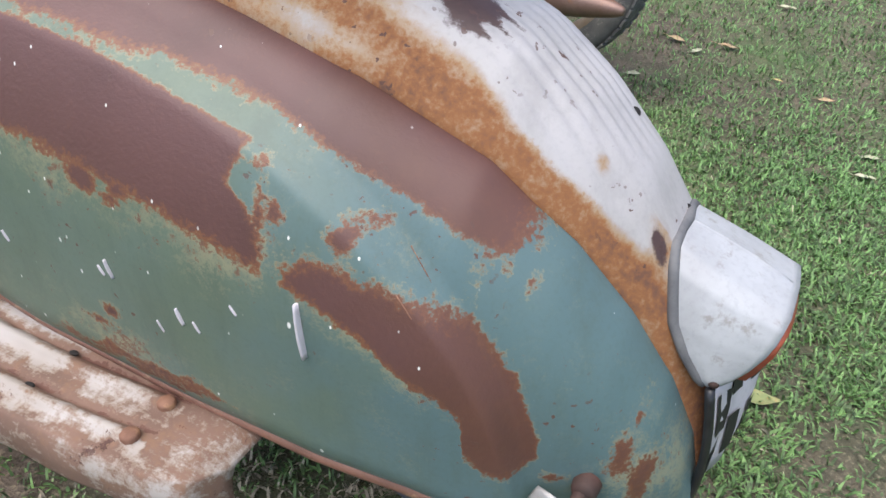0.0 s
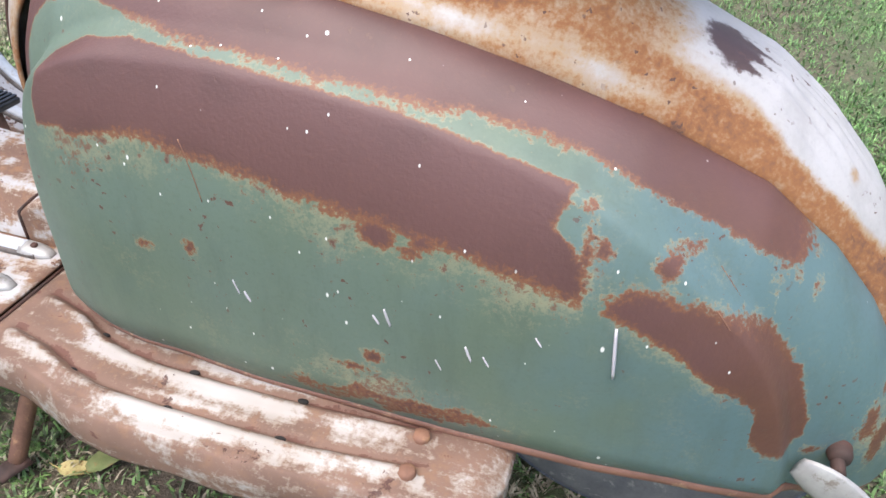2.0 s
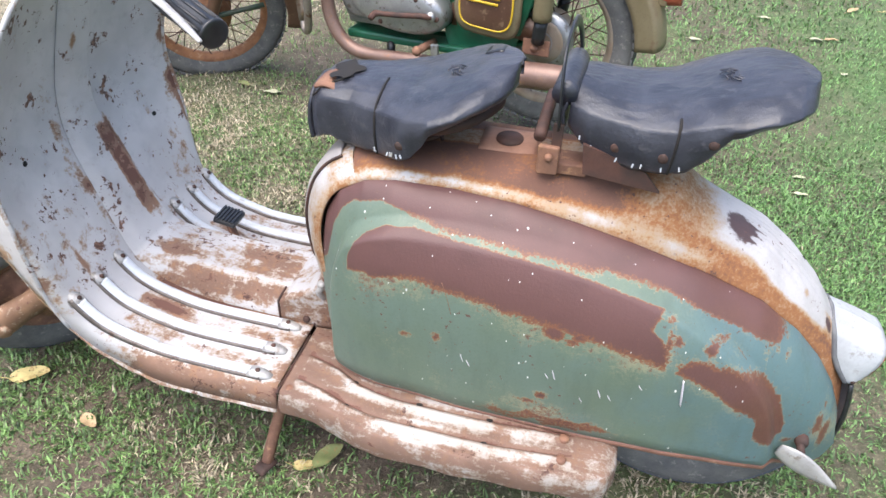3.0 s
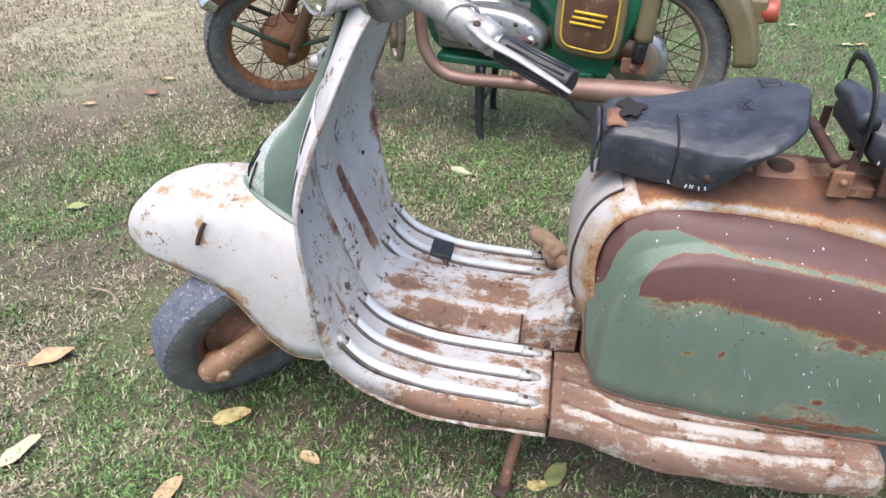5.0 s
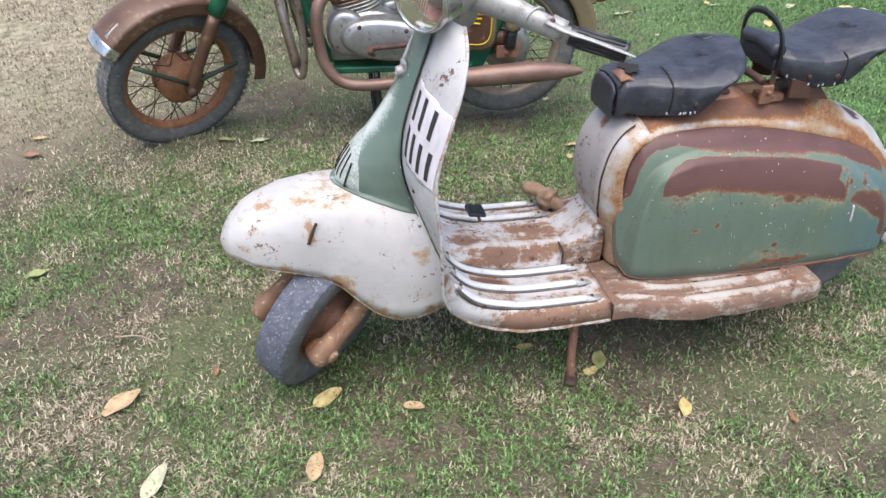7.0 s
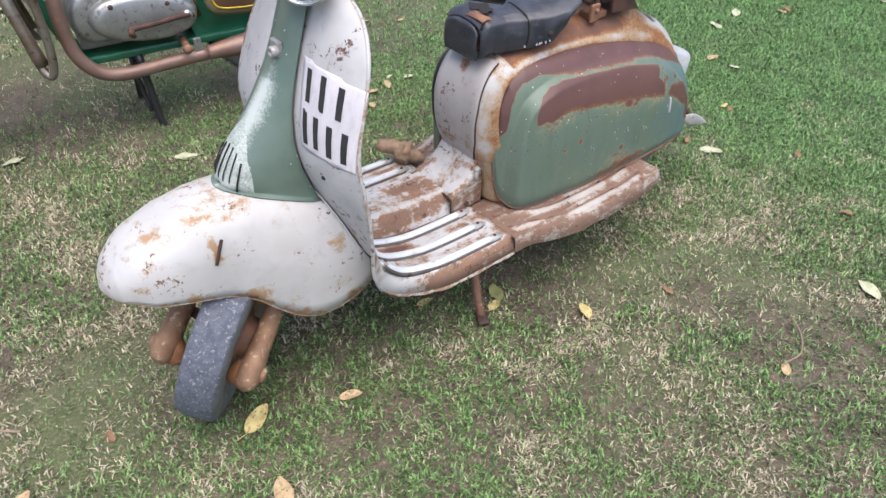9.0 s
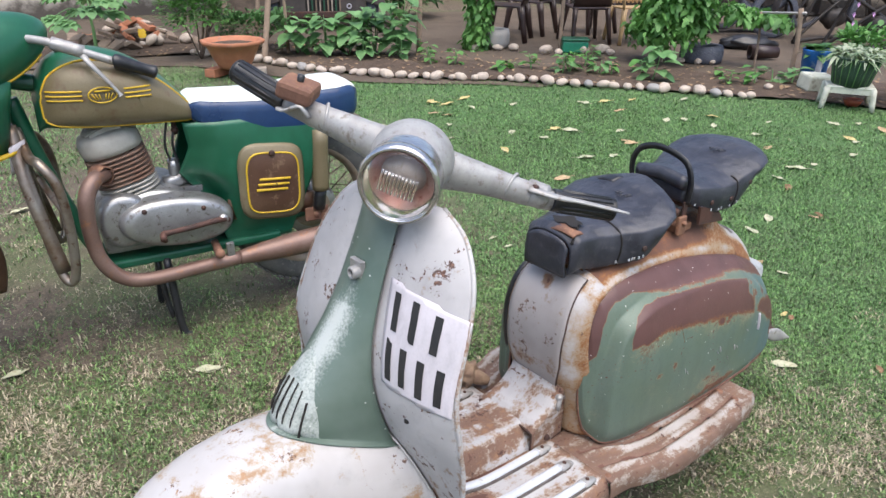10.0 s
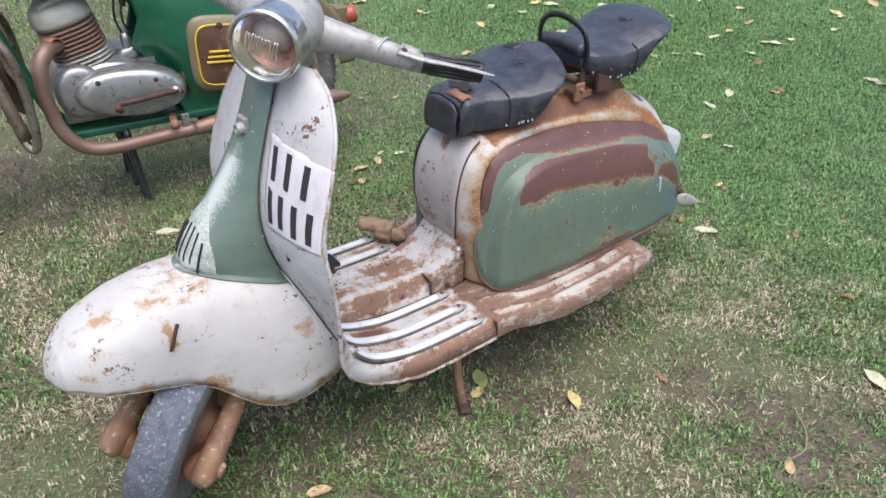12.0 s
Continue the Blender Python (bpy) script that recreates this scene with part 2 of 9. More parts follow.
def worn_sheet(name, paint=(0.43, 0.415, 0.42), grey=(0.37, 0.355, 0.36), tan=(0.33, 0.235, 0.165), rust=(0.26, 0.135, 0.085), dark=(0.115, 0.052, 0.038), orange=(0.34, 0.15, 0.05),
               along=(7.0, 34.0, 34.0), bits=0.5, rough=0.5):
    """Painted sheet trodden and rusted through: streaks along the sheet, peeled islands, pits."""
    mt, nt, bs = shader(name)
    p = place(nt)
    mask = nd(nt, "Attribute", {"attr": "rust"}).outputs["Fac"]
    streak = noise_n(nt, nd(nt, "Mapping", None, {"Vector": p, "Scale": along}).outputs[0], 1.0, 6, 0.65)
    big, patch, fine = noise_n(nt, p, 11, 3), noise_n(nt, p, 42, 7, 0.72), noise_n(nt, p, 210, 5, 0.65)
    lvl = math_n(nt, "ADD", mask, math_n(nt, "MULTIPLY", math_n(nt, "SUBTRACT", streak, 0.5), 1.25))
    lvl = math_n(nt, "ADD", lvl, math_n(nt, "MULTIPLY", math_n(nt, "SUBTRACT", patch, 0.5), 1.35))
    lvl = math_n(nt, "ADD", lvl, math_n(nt, "MULTIPLY", math_n(nt, "SUBTRACT", fine, 0.5), 0.40))
    col = mix_n(nt, step_n(nt, big, 0.35, 0.65), paint, grey)
    col = mix_n(nt, math_n(nt, "MULTIPLY", step_n(nt, streak, 0.50, 0.75), 0.35), col, tuple(0.62 * c for c in grey))
    col = mix_n(nt, math_n(nt, "MULTIPLY", step_n(nt, lvl, 0.30, 0.52), 0.85), col, mix_n(nt, fine, tan, tuple(0.7 * c for c in tan)))
    brown = mix_n(nt, step_n(nt, big, 0.30, 0.62), rust, tuple(0.72 * c for c in rust))
    brown = mix_n(nt, math_n(nt, "MULTIPLY", step_n(nt, patch, 0.52, 0.68), 0.55), brown, orange)
    brown = mix_n(nt, math_n(nt, "MULTIPLY", step_n(nt, fine, 0.55, 0.75), 0.3), brown, tuple(1.35 * c for c in tan))
    col = mix_n(nt, math_n(nt, "MULTIPLY", step_n(nt, lvl, 0.46, 0.62), 0.94), col, brown)
    col = mix_n(nt, step_n(nt, lvl, 0.88, 0.98), col, dark)
    pit = math_n(nt, "ADD", noise_n(nt, p, 85, 6, 0.7), math_n(nt, "MULTIPLY", math_n(nt, "SUBTRACT", noise_n(nt, p, 17, 3), 0.5), 0.75))
    f_pit = step_n(nt, pit, 0.80 - 0.2 * bits, 0.82 - 0.2 * bits)
    col = mix_n(nt, f_pit, col, mix_n(nt, step_n(nt, fine, 0.45, 0.65), tuple(0.6 * c for c in dark), rust))
    f_rust = step_n(nt, lvl, 0.50, 0.58)
    out_to(nt, bs, col, math_n(nt, "ADD", math_n(nt, "MULTIPLY_ADD", f_rust, 0.25, rough), math_n(nt, "MULTIPLY", patch, 0.12)))
    h = math_n(nt, "SUBTRACT", math_n(nt, "MULTIPLY", fine, 0.25), math_n(nt, "MULTIPLY", f_rust, 0.5))
    h = math_n(nt, "SUBTRACT", h, math_n(nt, "MULTIPLY", f_pit, 0.4))
    bump_to(nt, bs, h, 0.45, 0.0012)
    return mt


def plain(name, a, b, rough=0.5, metal=0.0, scale=30.0, bump=0.25, dist=0.001, dirt=None, fine=200.0):
    """A surface of two mixed tones with grain."""
    mt, nt, bs = shader(name)
    p = place(nt)
    big, small = noise_n(nt, p, scale, 4), noise_n(nt, p, fine, 4, 0.6)
    col = mix_n(nt, step_n(nt, big, 0.3, 0.7), a, b)
    col = mix_n(nt, math_n(nt, "MULTIPLY", step_n(nt, small, 0.45, 0.8), 0.35), col, tuple(0.55 * c for c in a))
    if dirt:
        col = mix_n(nt, step_n(nt, noise_n(nt, p, scale * 2.3, 5, 0.7), 0.55, 0.68), col, dirt)
    r = math_n(nt, "MULTIPLY_ADD", math_n(nt, "SUBTRACT", big, 0.5), 0.25, rough)
    out_to(nt, bs, col, r, metal)
    bump_to(nt, bs, math_n(nt, "MULTIPLY_ADD", small, 0.6, big), bump, dist)
    return mt


M_PANEL = old_paint("green_panel_paint", (0.110, 0.149, 0.109), (0.117, 0.162, 0.131), dark=(0.108, 0.050, 0.046), orange=(0.185, 0.078, 0.038), specks=0.09, chips=0.60, gloss=0.42, dull=0.46, rag_amp=0.60, rag_scale=60, fine_amp=0.8, edge=(0.40, 0.56, 0.50, 0.80), halo=(0.275, 0.262, 0.165), blue=(0.088, 0.150, 0.166), flecks=True)
M_GREEN = old_paint("green_paint", (0.072, 0.125, 0.095), (0.10, 0.155, 0.125), halo=(0.5, 0.5, 0.45), specks=0.12, chips=0.15, gloss=0.30)
M_WHITE = worn_sheet("white_paint", (0.44, 0.425, 0.43), (0.40, 0.385, 0.39), tan=(0.36, 0.255, 0.165), rust=(0.25, 0.125, 0.072), along=(16.0, 16.0, 16.0), bits=0.66, rough=0.42)
M_GUARD = worn_sheet("stained_guard_paint", (0.44, 0.425, 0.425), (0.40, 0.38, 0.375), tan=(0.40, 0.315, 0.23), rust=(0.37, 0.225, 0.13), dark=(0.15, 0.075, 0.05), orange=(0.36, 0.185, 0.085), along=(20.0, 20.0, 20.0), bits=0.62, rough=0.40)
M_FLOOR = worn_sheet("worn_floor_paint", (0.44, 0.425, 0.43), (0.38, 0.365, 0.37), tan=(0.34, 0.245, 0.175), rust=(0.215, 0.118, 0.080), orange=(0.31, 0.155, 0.070), bits=0.78)
M_BOARD = worn_sheet("worn_board_paint", paint=(0.37, 0.335, 0.315), grey=(0.31, 0.27, 0.24), tan=(0.26, 0.185, 0.138), rust=(0.190, 0.110, 0.080), orange=(0.225, 0.122, 0.068), along=(9.0, 40.0, 40.0), bits=0.50)
M_SPINE = old_paint("rusted_white_paint", (0.44, 0.42, 0.425), (0.40, 0.38, 0.375), dark=(0.150, 0.072, 0.050), orange=(0.245, 0.103, 0.038), halo=(0.38, 0.27, 0.15), amount=0.0, chips=0.66, gloss=0.42, wash=(0.37, 0.235, 0.125), rag_amp=0.62, rag_scale=60, fine_amp=0.55, wash_at=(0.14, 0.48), edge=(0.34, 0.66, 0.60, 0.90), stains=True)
M_RIM = plain("brown_rusted_rim", (0.20, 0.095, 0.065), (0.14, 0.066, 0.046), 0.6, 0.0, 22, 0.4, 0.001, dirt=(0.30, 0.19, 0.12))
M_FLAP = plain("light_rusty_plate", (0.31, 0.165, 0.11), (0.25, 0.125, 0.085), 0.7, 0.05, 30, 0.3, 0.001)
M_RUST = plain("rusty_steel", (0.225, 0.112, 0.070), (0.145, 0.072, 0.050), 0.78, 0.1, 25, 0.5, 0.002, dirt=(0.30, 0.165, 0.092))
M_RUSTD = plain("dark_rusty_steel", (0.085, 0.038, 0.028), (0.045, 0.028, 0.024), 0.75, 0.15, 30, 0.5, 0.002)
M_TYRE = plain("tyre_rubber", (0.060, 0.068, 0.098), (0.105, 0.112, 0.140), 0.8, 0, 60, 0.9, 0.003, dirt=(0.27, 0.27, 0.28))
M_LINK = plain("flaking_tan_rust", (0.255, 0.145, 0.085), (0.175, 0.094, 0.058), 0.72, 0.05, 26, 0.5, 0.002, dirt=(0.40, 0.31, 0.23))
M_TYRE_OLD = plain("dusty_old_rubber", (0.085, 0.085, 0.087), (0.135, 0.132, 0.128), 0.85, 0, 24, 0.5, 0.002, dirt=(0.20, 0.19, 0.175))
M_RIM_RUST = plain("orange_rusted_rim", (0.26, 0.115, 0.050), (0.18, 0.078, 0.038), 0.7, 0.1, 25, 0.4, 0.001, dirt=(0.30, 0.18, 0.10))
M_VINYL = plain("black_vinyl", (0.020, 0.021, 0.030), (0.042, 0.044, 0.058), 0.36, 0, 26, 0.8, 0.0013, dirt=(0.058, 0.058, 0.068), fine=240)
M_RUBBER = plain("black_rubber", (0.012, 0.012, 0.014), (0.022, 0.022, 0.025), 0.35, 0, 60, 0.2)
M_ALU = plain("grey_cast_metal", (0.40, 0.39, 0.38), (0.30, 0.29, 0.285), 0.5, 0.35, 26, 0.3, 0.001, dirt=(0.22, 0.19, 0.165))
M_STRIP = plain("worn_white_insert", (0.58, 0.60, 0.64), (0.50, 0.515, 0.55), 0.45, 0.0, 14, 0.2, 0.001, dirt=(0.34, 0.31, 0.28))
# dark metal trim, coloured darker still for the shade between the strips
M_RAIL = plain("tarnished_shaded_rail", (0.085, 0.068, 0.060), (0.15, 0.13, 0.12), 0.5, 0.3, 30, 0.3, 0.001, dirt=(0.06, 0.035, 0.028))
M_CHROME = plain("worn_chrome", (0.62, 0.61, 0.62), (0.45, 0.43, 0.43), 0.22, 0.9, 20, 0.15, 0.0006, dirt=(0.2, 0.12, 0.09))
M_ENGINE = plain("engine_alloy", (0.37, 0.37, 0.375), (0.29, 0.29, 0.29), 0.36, 0.72, 22, 0.3, 0.001, dirt=(0.15, 0.13, 0.115))
M_PIPE = plain("browned_exhaust_steel", (0.165, 0.098, 0.078), (0.225, 0.145, 0.120), 0.46, 0.35, 11, 0.35, 0.001, dirt=(0.26, 0.13, 0.075))
M_FIN = plain("rusty_cylinder_fins", (0.20, 0.105, 0.068), (0.25, 0.17, 0.125), 0.7, 0.15, 20, 0.4, 0.001)
M_HEAD = plain("aluminium_head", (0.46, 0.44, 0.40), (0.36, 0.34, 0.30), 0.6, 0.3, 24, 0.4, 0.001)
M_RED = plain("dull_red_plastic", (0.28, 0.045, 0.025), (0.36, 0.09, 0.05), 0.4, 0, 30, 0.2)
M_BLACK = plain("black_marking_paint", (0.012, 0.012, 0.013), (0.022, 0.02, 0.02), 0.6, 0, 60, 0.2)
M_PLATE = old_paint("white_plate_paint", (0.58, 0.54, 0.58), (0.50, 0.47, 0.50), amount=-0.16, chips=0.25, gloss=0.5)
M_COVER = worn_sheet("dull_cover_paint", (0.36, 0.335, 0.335), (0.32, 0.295, 0.29), tan=(0.30, 0.22, 0.16), rust=(0.22, 0.125, 0.085), along=(14.0, 14.0, 14.0), bits=0.66, rough=0.40)
M_LAMPW = plain("white_lamp_plastic", (0.40, 0.41, 0.43), (0.33, 0.335, 0.35), 0.45, 0, 22, 0.2, 0.001, dirt=(0.27, 0.26, 0.25))
M_YELLOW = plain("yellow_line_paint", (0.62, 0.40, 0.02), (0.52, 0.33, 0.02), 0.5, 0, 40, 0.2)
M_RAG = plain("tan_cloth", (0.30, 0.205, 0.135), (0.20, 0.125, 0.085), 0.95, 0, 45, 0.7, 0.004)
M_GASKET = plain("aged_grey_rubber", (0.10, 0.10, 0.108), (0.16, 0.16, 0.165), 0.7, 0, 40, 0.3)
M_HOLE = plain("dark_hole", (0.01, 0.008, 0.008), (0.015, 0.012, 0.01), 0.9)


def glass_mat(name, tint, rough):
    mt, nt, bs = shader(name)
    out_to(nt, bs, tint, rough)
    bs.inputs["Transmission Weight"].default_value = 1.0
    bs.inputs["IOR"].default_value = 1.45
    return mt


M_GLASS = glass_mat("lamp_glass", (0.75, 0.66, 0.62), 0.12)


# ---- the yard ----
def plaster(name, a, b, stain):
    mt, nt, bs = shader(name)
    p = place(nt)
    big, mid, fine = noise_n(nt, p, 0.9, 5, 0.6), noise_n(nt, p, 5, 5, 0.65), noise_n(nt, p, 60, 4)
    col = mix_n(nt, step_n(nt, big, 0.35, 0.65), a, b)
    col = mix_n(nt, math_n(nt, "MULTIPLY", step_n(nt, mid, 0.5, 0.75), 0.5), col, stain)
    damp = nd(nt, "SeparateXYZ", None, {0: p}).outputs[2]
    edge = math_n(nt, "MULTIPLY_ADD", mid, 0.5, damp)
    col = mix_n(nt, step_n(nt, edge, 0.62, 0.38), col, tuple(0.45 * c for c in stain))
    out_to(nt, bs, col, 0.9)
    bump_to(nt, bs, math_n(nt, "ADD", mid, fine), 0.4, 0.01)
    return mt


M_WALL = plaster("stained_plaster", (0.80, 0.72, 0.64), (0.66, 0.59, 0.51), (0.24, 0.20, 0.17))
# brown east wall, its colour darkened to stand for shade in that corner
M_WALL2 = plaster("shade_darkened_plaster", (0.22, 0.185, 0.145), (0.16, 0.135, 0.105), (0.07, 0.055, 0.045))
M_SOIL = plain("bed_soil", (0.085, 0.056, 0.038), (0.055, 0.036, 0.026), 0.95, 0, 5, 0.8, 0.02, dirt=(0.13, 0.09, 0.06), fine=60)
# yard earth, coloured darker in place of the shade under the tree
M_DIRT = plain("trodden_earth", (0.105, 0.078, 0.056), (0.080, 0.058, 0.042), 0.95, 0, 1.6, 0.5, 0.01, dirt=(0.055, 0.040, 0.028), fine=40)


def wall_between(name, p0, p1, h, t, material, label):
    d = Vector((p1[0] - p0[0], p1[1] - p0[1], 0))
    m = Matrix.Translation((p0[0], p0[1], 0)) @ Matrix.Rotation(math.atan2(d.y, d.x), 4, "Z")
    ob = part(name, slab(0, d.length, 0, t, -0.2, h), material)
    ob.matrix_world = m
    return tagged(ob, label, "wall", kind="structure")


wall_between("wall_north", (-14, 9.9), (7.6, 11.0), 3.0, 0.25, M_WALL, "cream plastered yard wall stained dark at its foot")
wall_between("wall_east", (7.6, 11.0), (13.5, 0.0), 3.0, 0.25, M_WALL2, "brown plastered yard wall, its colour darkened as if shaded")

STONE_LINE = [(1.30, 6.75), (1.67, 5.87), (1.865, 5.175), (2.063, 4.878), (2.309, 4.479), (2.747, 4.011), (2.999, 3.82), (3.345, 3.293), (3.755, 2.731), (3.99, 2.373), (4.193, 1.99), (4.45, 1.75)]


def edge_x(y):
    """x of the bed's edge at y."""
    pts = sorted((b, a) for a, b in STONE_LINE)
    if y < pts[0][0]:
        return pts[0][1] + (pts[0][0] - y) * 0.35
    return lerp_table(y, pts) if y < pts[-1][0] else pts[-1][1] - (y - pts[-1][0]) * 3.2


def soil_z(x, y):
    return 0.014 + 0.02 * noise.noise(Vector((x * 2, y * 2, 7))) + 0.012 * noise.noise(Vector((x * 9, y * 9, 1)))


def bed_point(u, v):
    y = 0.2 + 9.8 * v
    x = edge_x(y) + 0.06 + (1.25 if y < 6.2 else 1.25 + (y - 6.2)) * u
    return Vector((x, y, soil_z(x, y) + 0.012 * math.sin(math.pi * u)))


tagged(part("flower_bed", grid_mesh(bed_point, 26, 130), M_SOIL), "dark soil of the flower bed behind the stone edging", "flower bed", kind="structure")
tagged(part("yard_floor", grid_mesh(lambda u, v: Vector((edge_x(0.0 + 11.0 * v) + 0.9 + 9.5 * u, 11.0 * v, 0.009 + 0.008 * noise.noise(Vector((u * 30, v * 30, 0))))), 60, 70), M_DIRT), "trodden bare earth of the yard", "yard", kind="structure")
tagged(part("bare_strip", grid_mesh(lambda u, v: Vector((edge_x(3.4 + 4.6 * v) - 0.75 * (0.25 + 0.75 * v) * u - 0.8 * max(0, v - 0.6) * u * 5, 3.4 + 4.6 * v, 0.004 + 0.004 * noise.noise(Vector((u * 5, v * 9, 2))))), 20, 40), M_DIRT), "bare earth along the edging", "path", kind="structure")


# ---- the scooter ----
SC = thing("motor_scooter", "derelict green and white motor scooter, badly rusted, standing on the lawn", "scooter", pose(-0.006, -0.002, -0.003, 0.0, 0.75, 0.0))
RAKE, STEER = radians(25), radians(45)
HEAD = Vector((-0.89, 0, 0.94))
SAXIS = Vector((math.sin(RAKE), 0, math.cos(RAKE)))
TURNED = Matrix.Translation(HEAD) @ Matrix.Rotation(STEER, 4, SAXIS) @ Matrix.Translation(-HEAD)

# run of the floor and leg shield, from the floor's rear edge to the shield's top: x, z, half width
RUN = [(-0.60, 0.262, 0.246), (-0.70, 0.263, 0.247), (-0.80, 0.268, 0.248), (-0.858, 0.280, 0.243), (-0.914, 0.300, 0.238), (-0.948, 0.326, 0.236), (-0.974, 0.363, 0.238),
       (-0.996, 0.413, 0.243), (-1.020, 0.478, 0.247), (-1.042, 0.537, 0.245), (-1.052, 0.592, 0.240), (-1.047, 0.645, 0.231), (-1.034, 0.692, 0.225), (-1.015, 0.745, 0.218),
       (-0.994, 0.80, 0.202), (-0.978, 0.843, 0.174), (-0.968, 0.872, 0.138), (-0.961, 0.890, 0.092)]
_run = spline(RUN, 90)


def run_at(s):
    """Point, tangent and normal (towards the rider) of the run at s, 0 to 1."""
    f = s * (len(_run) - 1)
    i = min(int(f), len(_run) - 2)
    p = _run[i] + (_run[i + 1] - _run[i]) * (f - i)
    t = _run[i + 1] - _run[i]
    d = Vector((t[0], t[1])).normalized()
    return p, d, Vector((-d.y, d.x)) * -1


_sx = sorted((float(q[1]), float(q[0])) for q in _run if q[1] > 0.29)


def on_shield(s, y, lift=0.0):
    """A place on the sheet, y across it, lifted towards the rider."""
    p, d, n = run_at(s)
    w = p[2]
    k = abs(y) / w
    back = 0.035 * max(0.0, k - 0.35) ** 2 / 0.42 * min(1, max(0, (s - 0.36) / 0.2))
    drop = 0.0
    if s < 0.5 and k > 0.955:
        drop = -0.9 * (k - 0.955) * min(1, (0.5 - s) * 5)
    lip = lift + back + drop
    return Vector((p[0] + n.x * lip, y, p[1] + n.y * lip))


def run_w(z):
    return lerp_table(z, [(q[1], q[2]) for q in RUN if q[1] > 0.32])


def shield_rust(co):
    x, y, z = co
    if z < 0.3:
        rear = min(1, max(0, (x + 0.93) / 0.12))
        r = 0.30 + 0.42 * max(0, min(1, (abs(y) - 0.226) / 0.008)) * rear
        # second term puts the dark recess at the tunnel's far edge into the mask
        r += 0.52 * max(0, 1 - abs(y + 0.074) / 0.016) + 0.60 * max(0, 1 - abs(y - 0.078) / 0.014) * rear
        r += 0.20 * max(0, 1 - abs(x + 0.60) / 0.03)
        r += 0.20 * max(max(0, 1 - abs(abs(y) - c) / 0.016) for c in (0.125, 0.187))
        r += 1.10 * max(0, 1 - math.hypot((x + 0.862) / 0.060, (y + 0.124) / 0.014)) + 0.7 * max(0, 1 - math.hypot((x + 0.80) / 0.10, (y + 0.074) / 0.02))
        return r + 0.22 * noise.noise(co * 13)
    r = 0.06 + 0.50 * max(0, 1 - abs(abs(y) - 0.245) / 0.016) * (0.40 + 0.7 * (y > 0))
    r += 0.20 * max(0, 1 - abs(z - 0.36) / 0.08)
    r += 0.36 * max(0, 1 - abs(y + 0.062 + 0.10 * (z - 0.55)) / 0.020) * max(0, min(1, (0.80 - z) / 0.1))
    r += 0.70 * max(0, 1 - math.hypot((z - 0.478) / 0.022, (y + 0.062) / 0.020))
    r += 0.66 * max(0, 1 - math.hypot((z - 0.335) / 0.022, (y + 0.045) / 0.035)) + 0.5 * max(0, 1 - math.hypot((z - 0.40) / 0.05, (y + 0.160) / 0.006))
    r += 1.0 * max(0, min(1, 2.2 - 2.2 * max(abs(z - 0.470) / 0.115, abs(y - 0.052) / 0.014)))
    r += 0.75 * max(0, min(1, 1.8 - 1.8 * max(abs(z - 0.42) / 0.09, abs(y - 0.016) / 0.006)))
    r += 0.50 * (y > 0.15) * max(0, 1 - abs(z - 0.46) / 0.2) * (0.4 + noise.noise(Vector((0, y * 20, z * 12))))
    r += 1.1 * max(0, 1 - math.hypot((z - 0.67) / 0.035, (y - 0.225) / 0.018)) + 1.0 * max(0, 1 - math.hypot((z - 0.56) / 0.03, (y - 0.235) / 0.014))
    r += 0.15 * (y < -0.05) * max(0, min(1, (z - 0.37) / 0.03, (0.535 - z) / 0.02)) + 0.26 * max(0, 1 - (run_w(z) - abs(y)) / 0.03) * (0.5 + noise.noise(Vector((3, y * 8, z * 14))))
    return r + 0.12 * noise.noise(co * 9)


_sh = grid_mesh(lambda u, v: on_shield(u, (2 * v - 1) * run_at(u)[0][2]), 110, 61)
shield = part("leg_shield", rust_attr(_sh, shield_rust), M_FLOOR, SC, "worn white leg shield and floor with rust along edges", thick=0.003, offset=0.0)

# rolled edge round the shield
for sgn in (-1, 1):
    pts = [on_shield(0.30 + 0.70 * k / 40, sgn * run_at(0.30 + 0.70 * k / 40)[0][2]) for k in range(41)]
    part("edge_bead", rust_attr(sweep(pts, 0.0040, 8, 0), lambda c: 0.36 + 0.5 * noise.noise(c * 9)), M_FLOOR, shield)
for q in ((0.56, -0.150), (0.66, 0.02), (0.50, 0.17)):
    e = on_shield(q[0], q[1], 0.0)
    part("rust_hole", ball(e, (0.005, 0.006, 0.005), 10, 6), M_HOLE, shield)
# skirt of the floor, bent down outside
for sgn in (-1, 1):
    def skirt(u, v, sgn=sgn):
        q = on_shield(0.36 * u, sgn * run_at(0.36 * u)[0][2])
        bend = 0.006 * v * min(1, max(0, (0.80 - u) * 5))
        return Vector((q.x, q.y + sgn * 0.003 * v, q.z - bend - 0.0015 * math.sin(u * 40) * v * min(1, max(0, (0.80 - u) * 5))))
    me = grid_mesh(skirt, 40, 7)
    part("floor_skirt", rust_attr(me, lambda c: 0.5), M_FLOOR, shield, thick=0.003, offset=0.0)

# centre tunnel, running up the shield
def tunnel(u, v):
    s = 0.005 + 0.86 * u
    h = 0.012 + 0.040 * max(0, 1 - max(0, s - 0.16) / 0.16) if s < 0.32 else 0.012
    w = lerp_table(s, [(0, 0.076), (0.3, 0.068), (0.6, 0.040), (0.9, 0.030)])
    t = 2 * v - 1
    k = max(0, (-t - 0.45) / 0.55) ** 2 if t < 0 else max(0, (t - 0.88) / 0.12) ** 1.5
    return on_shield(s, t * w, 0.003 + h * (1 - k))


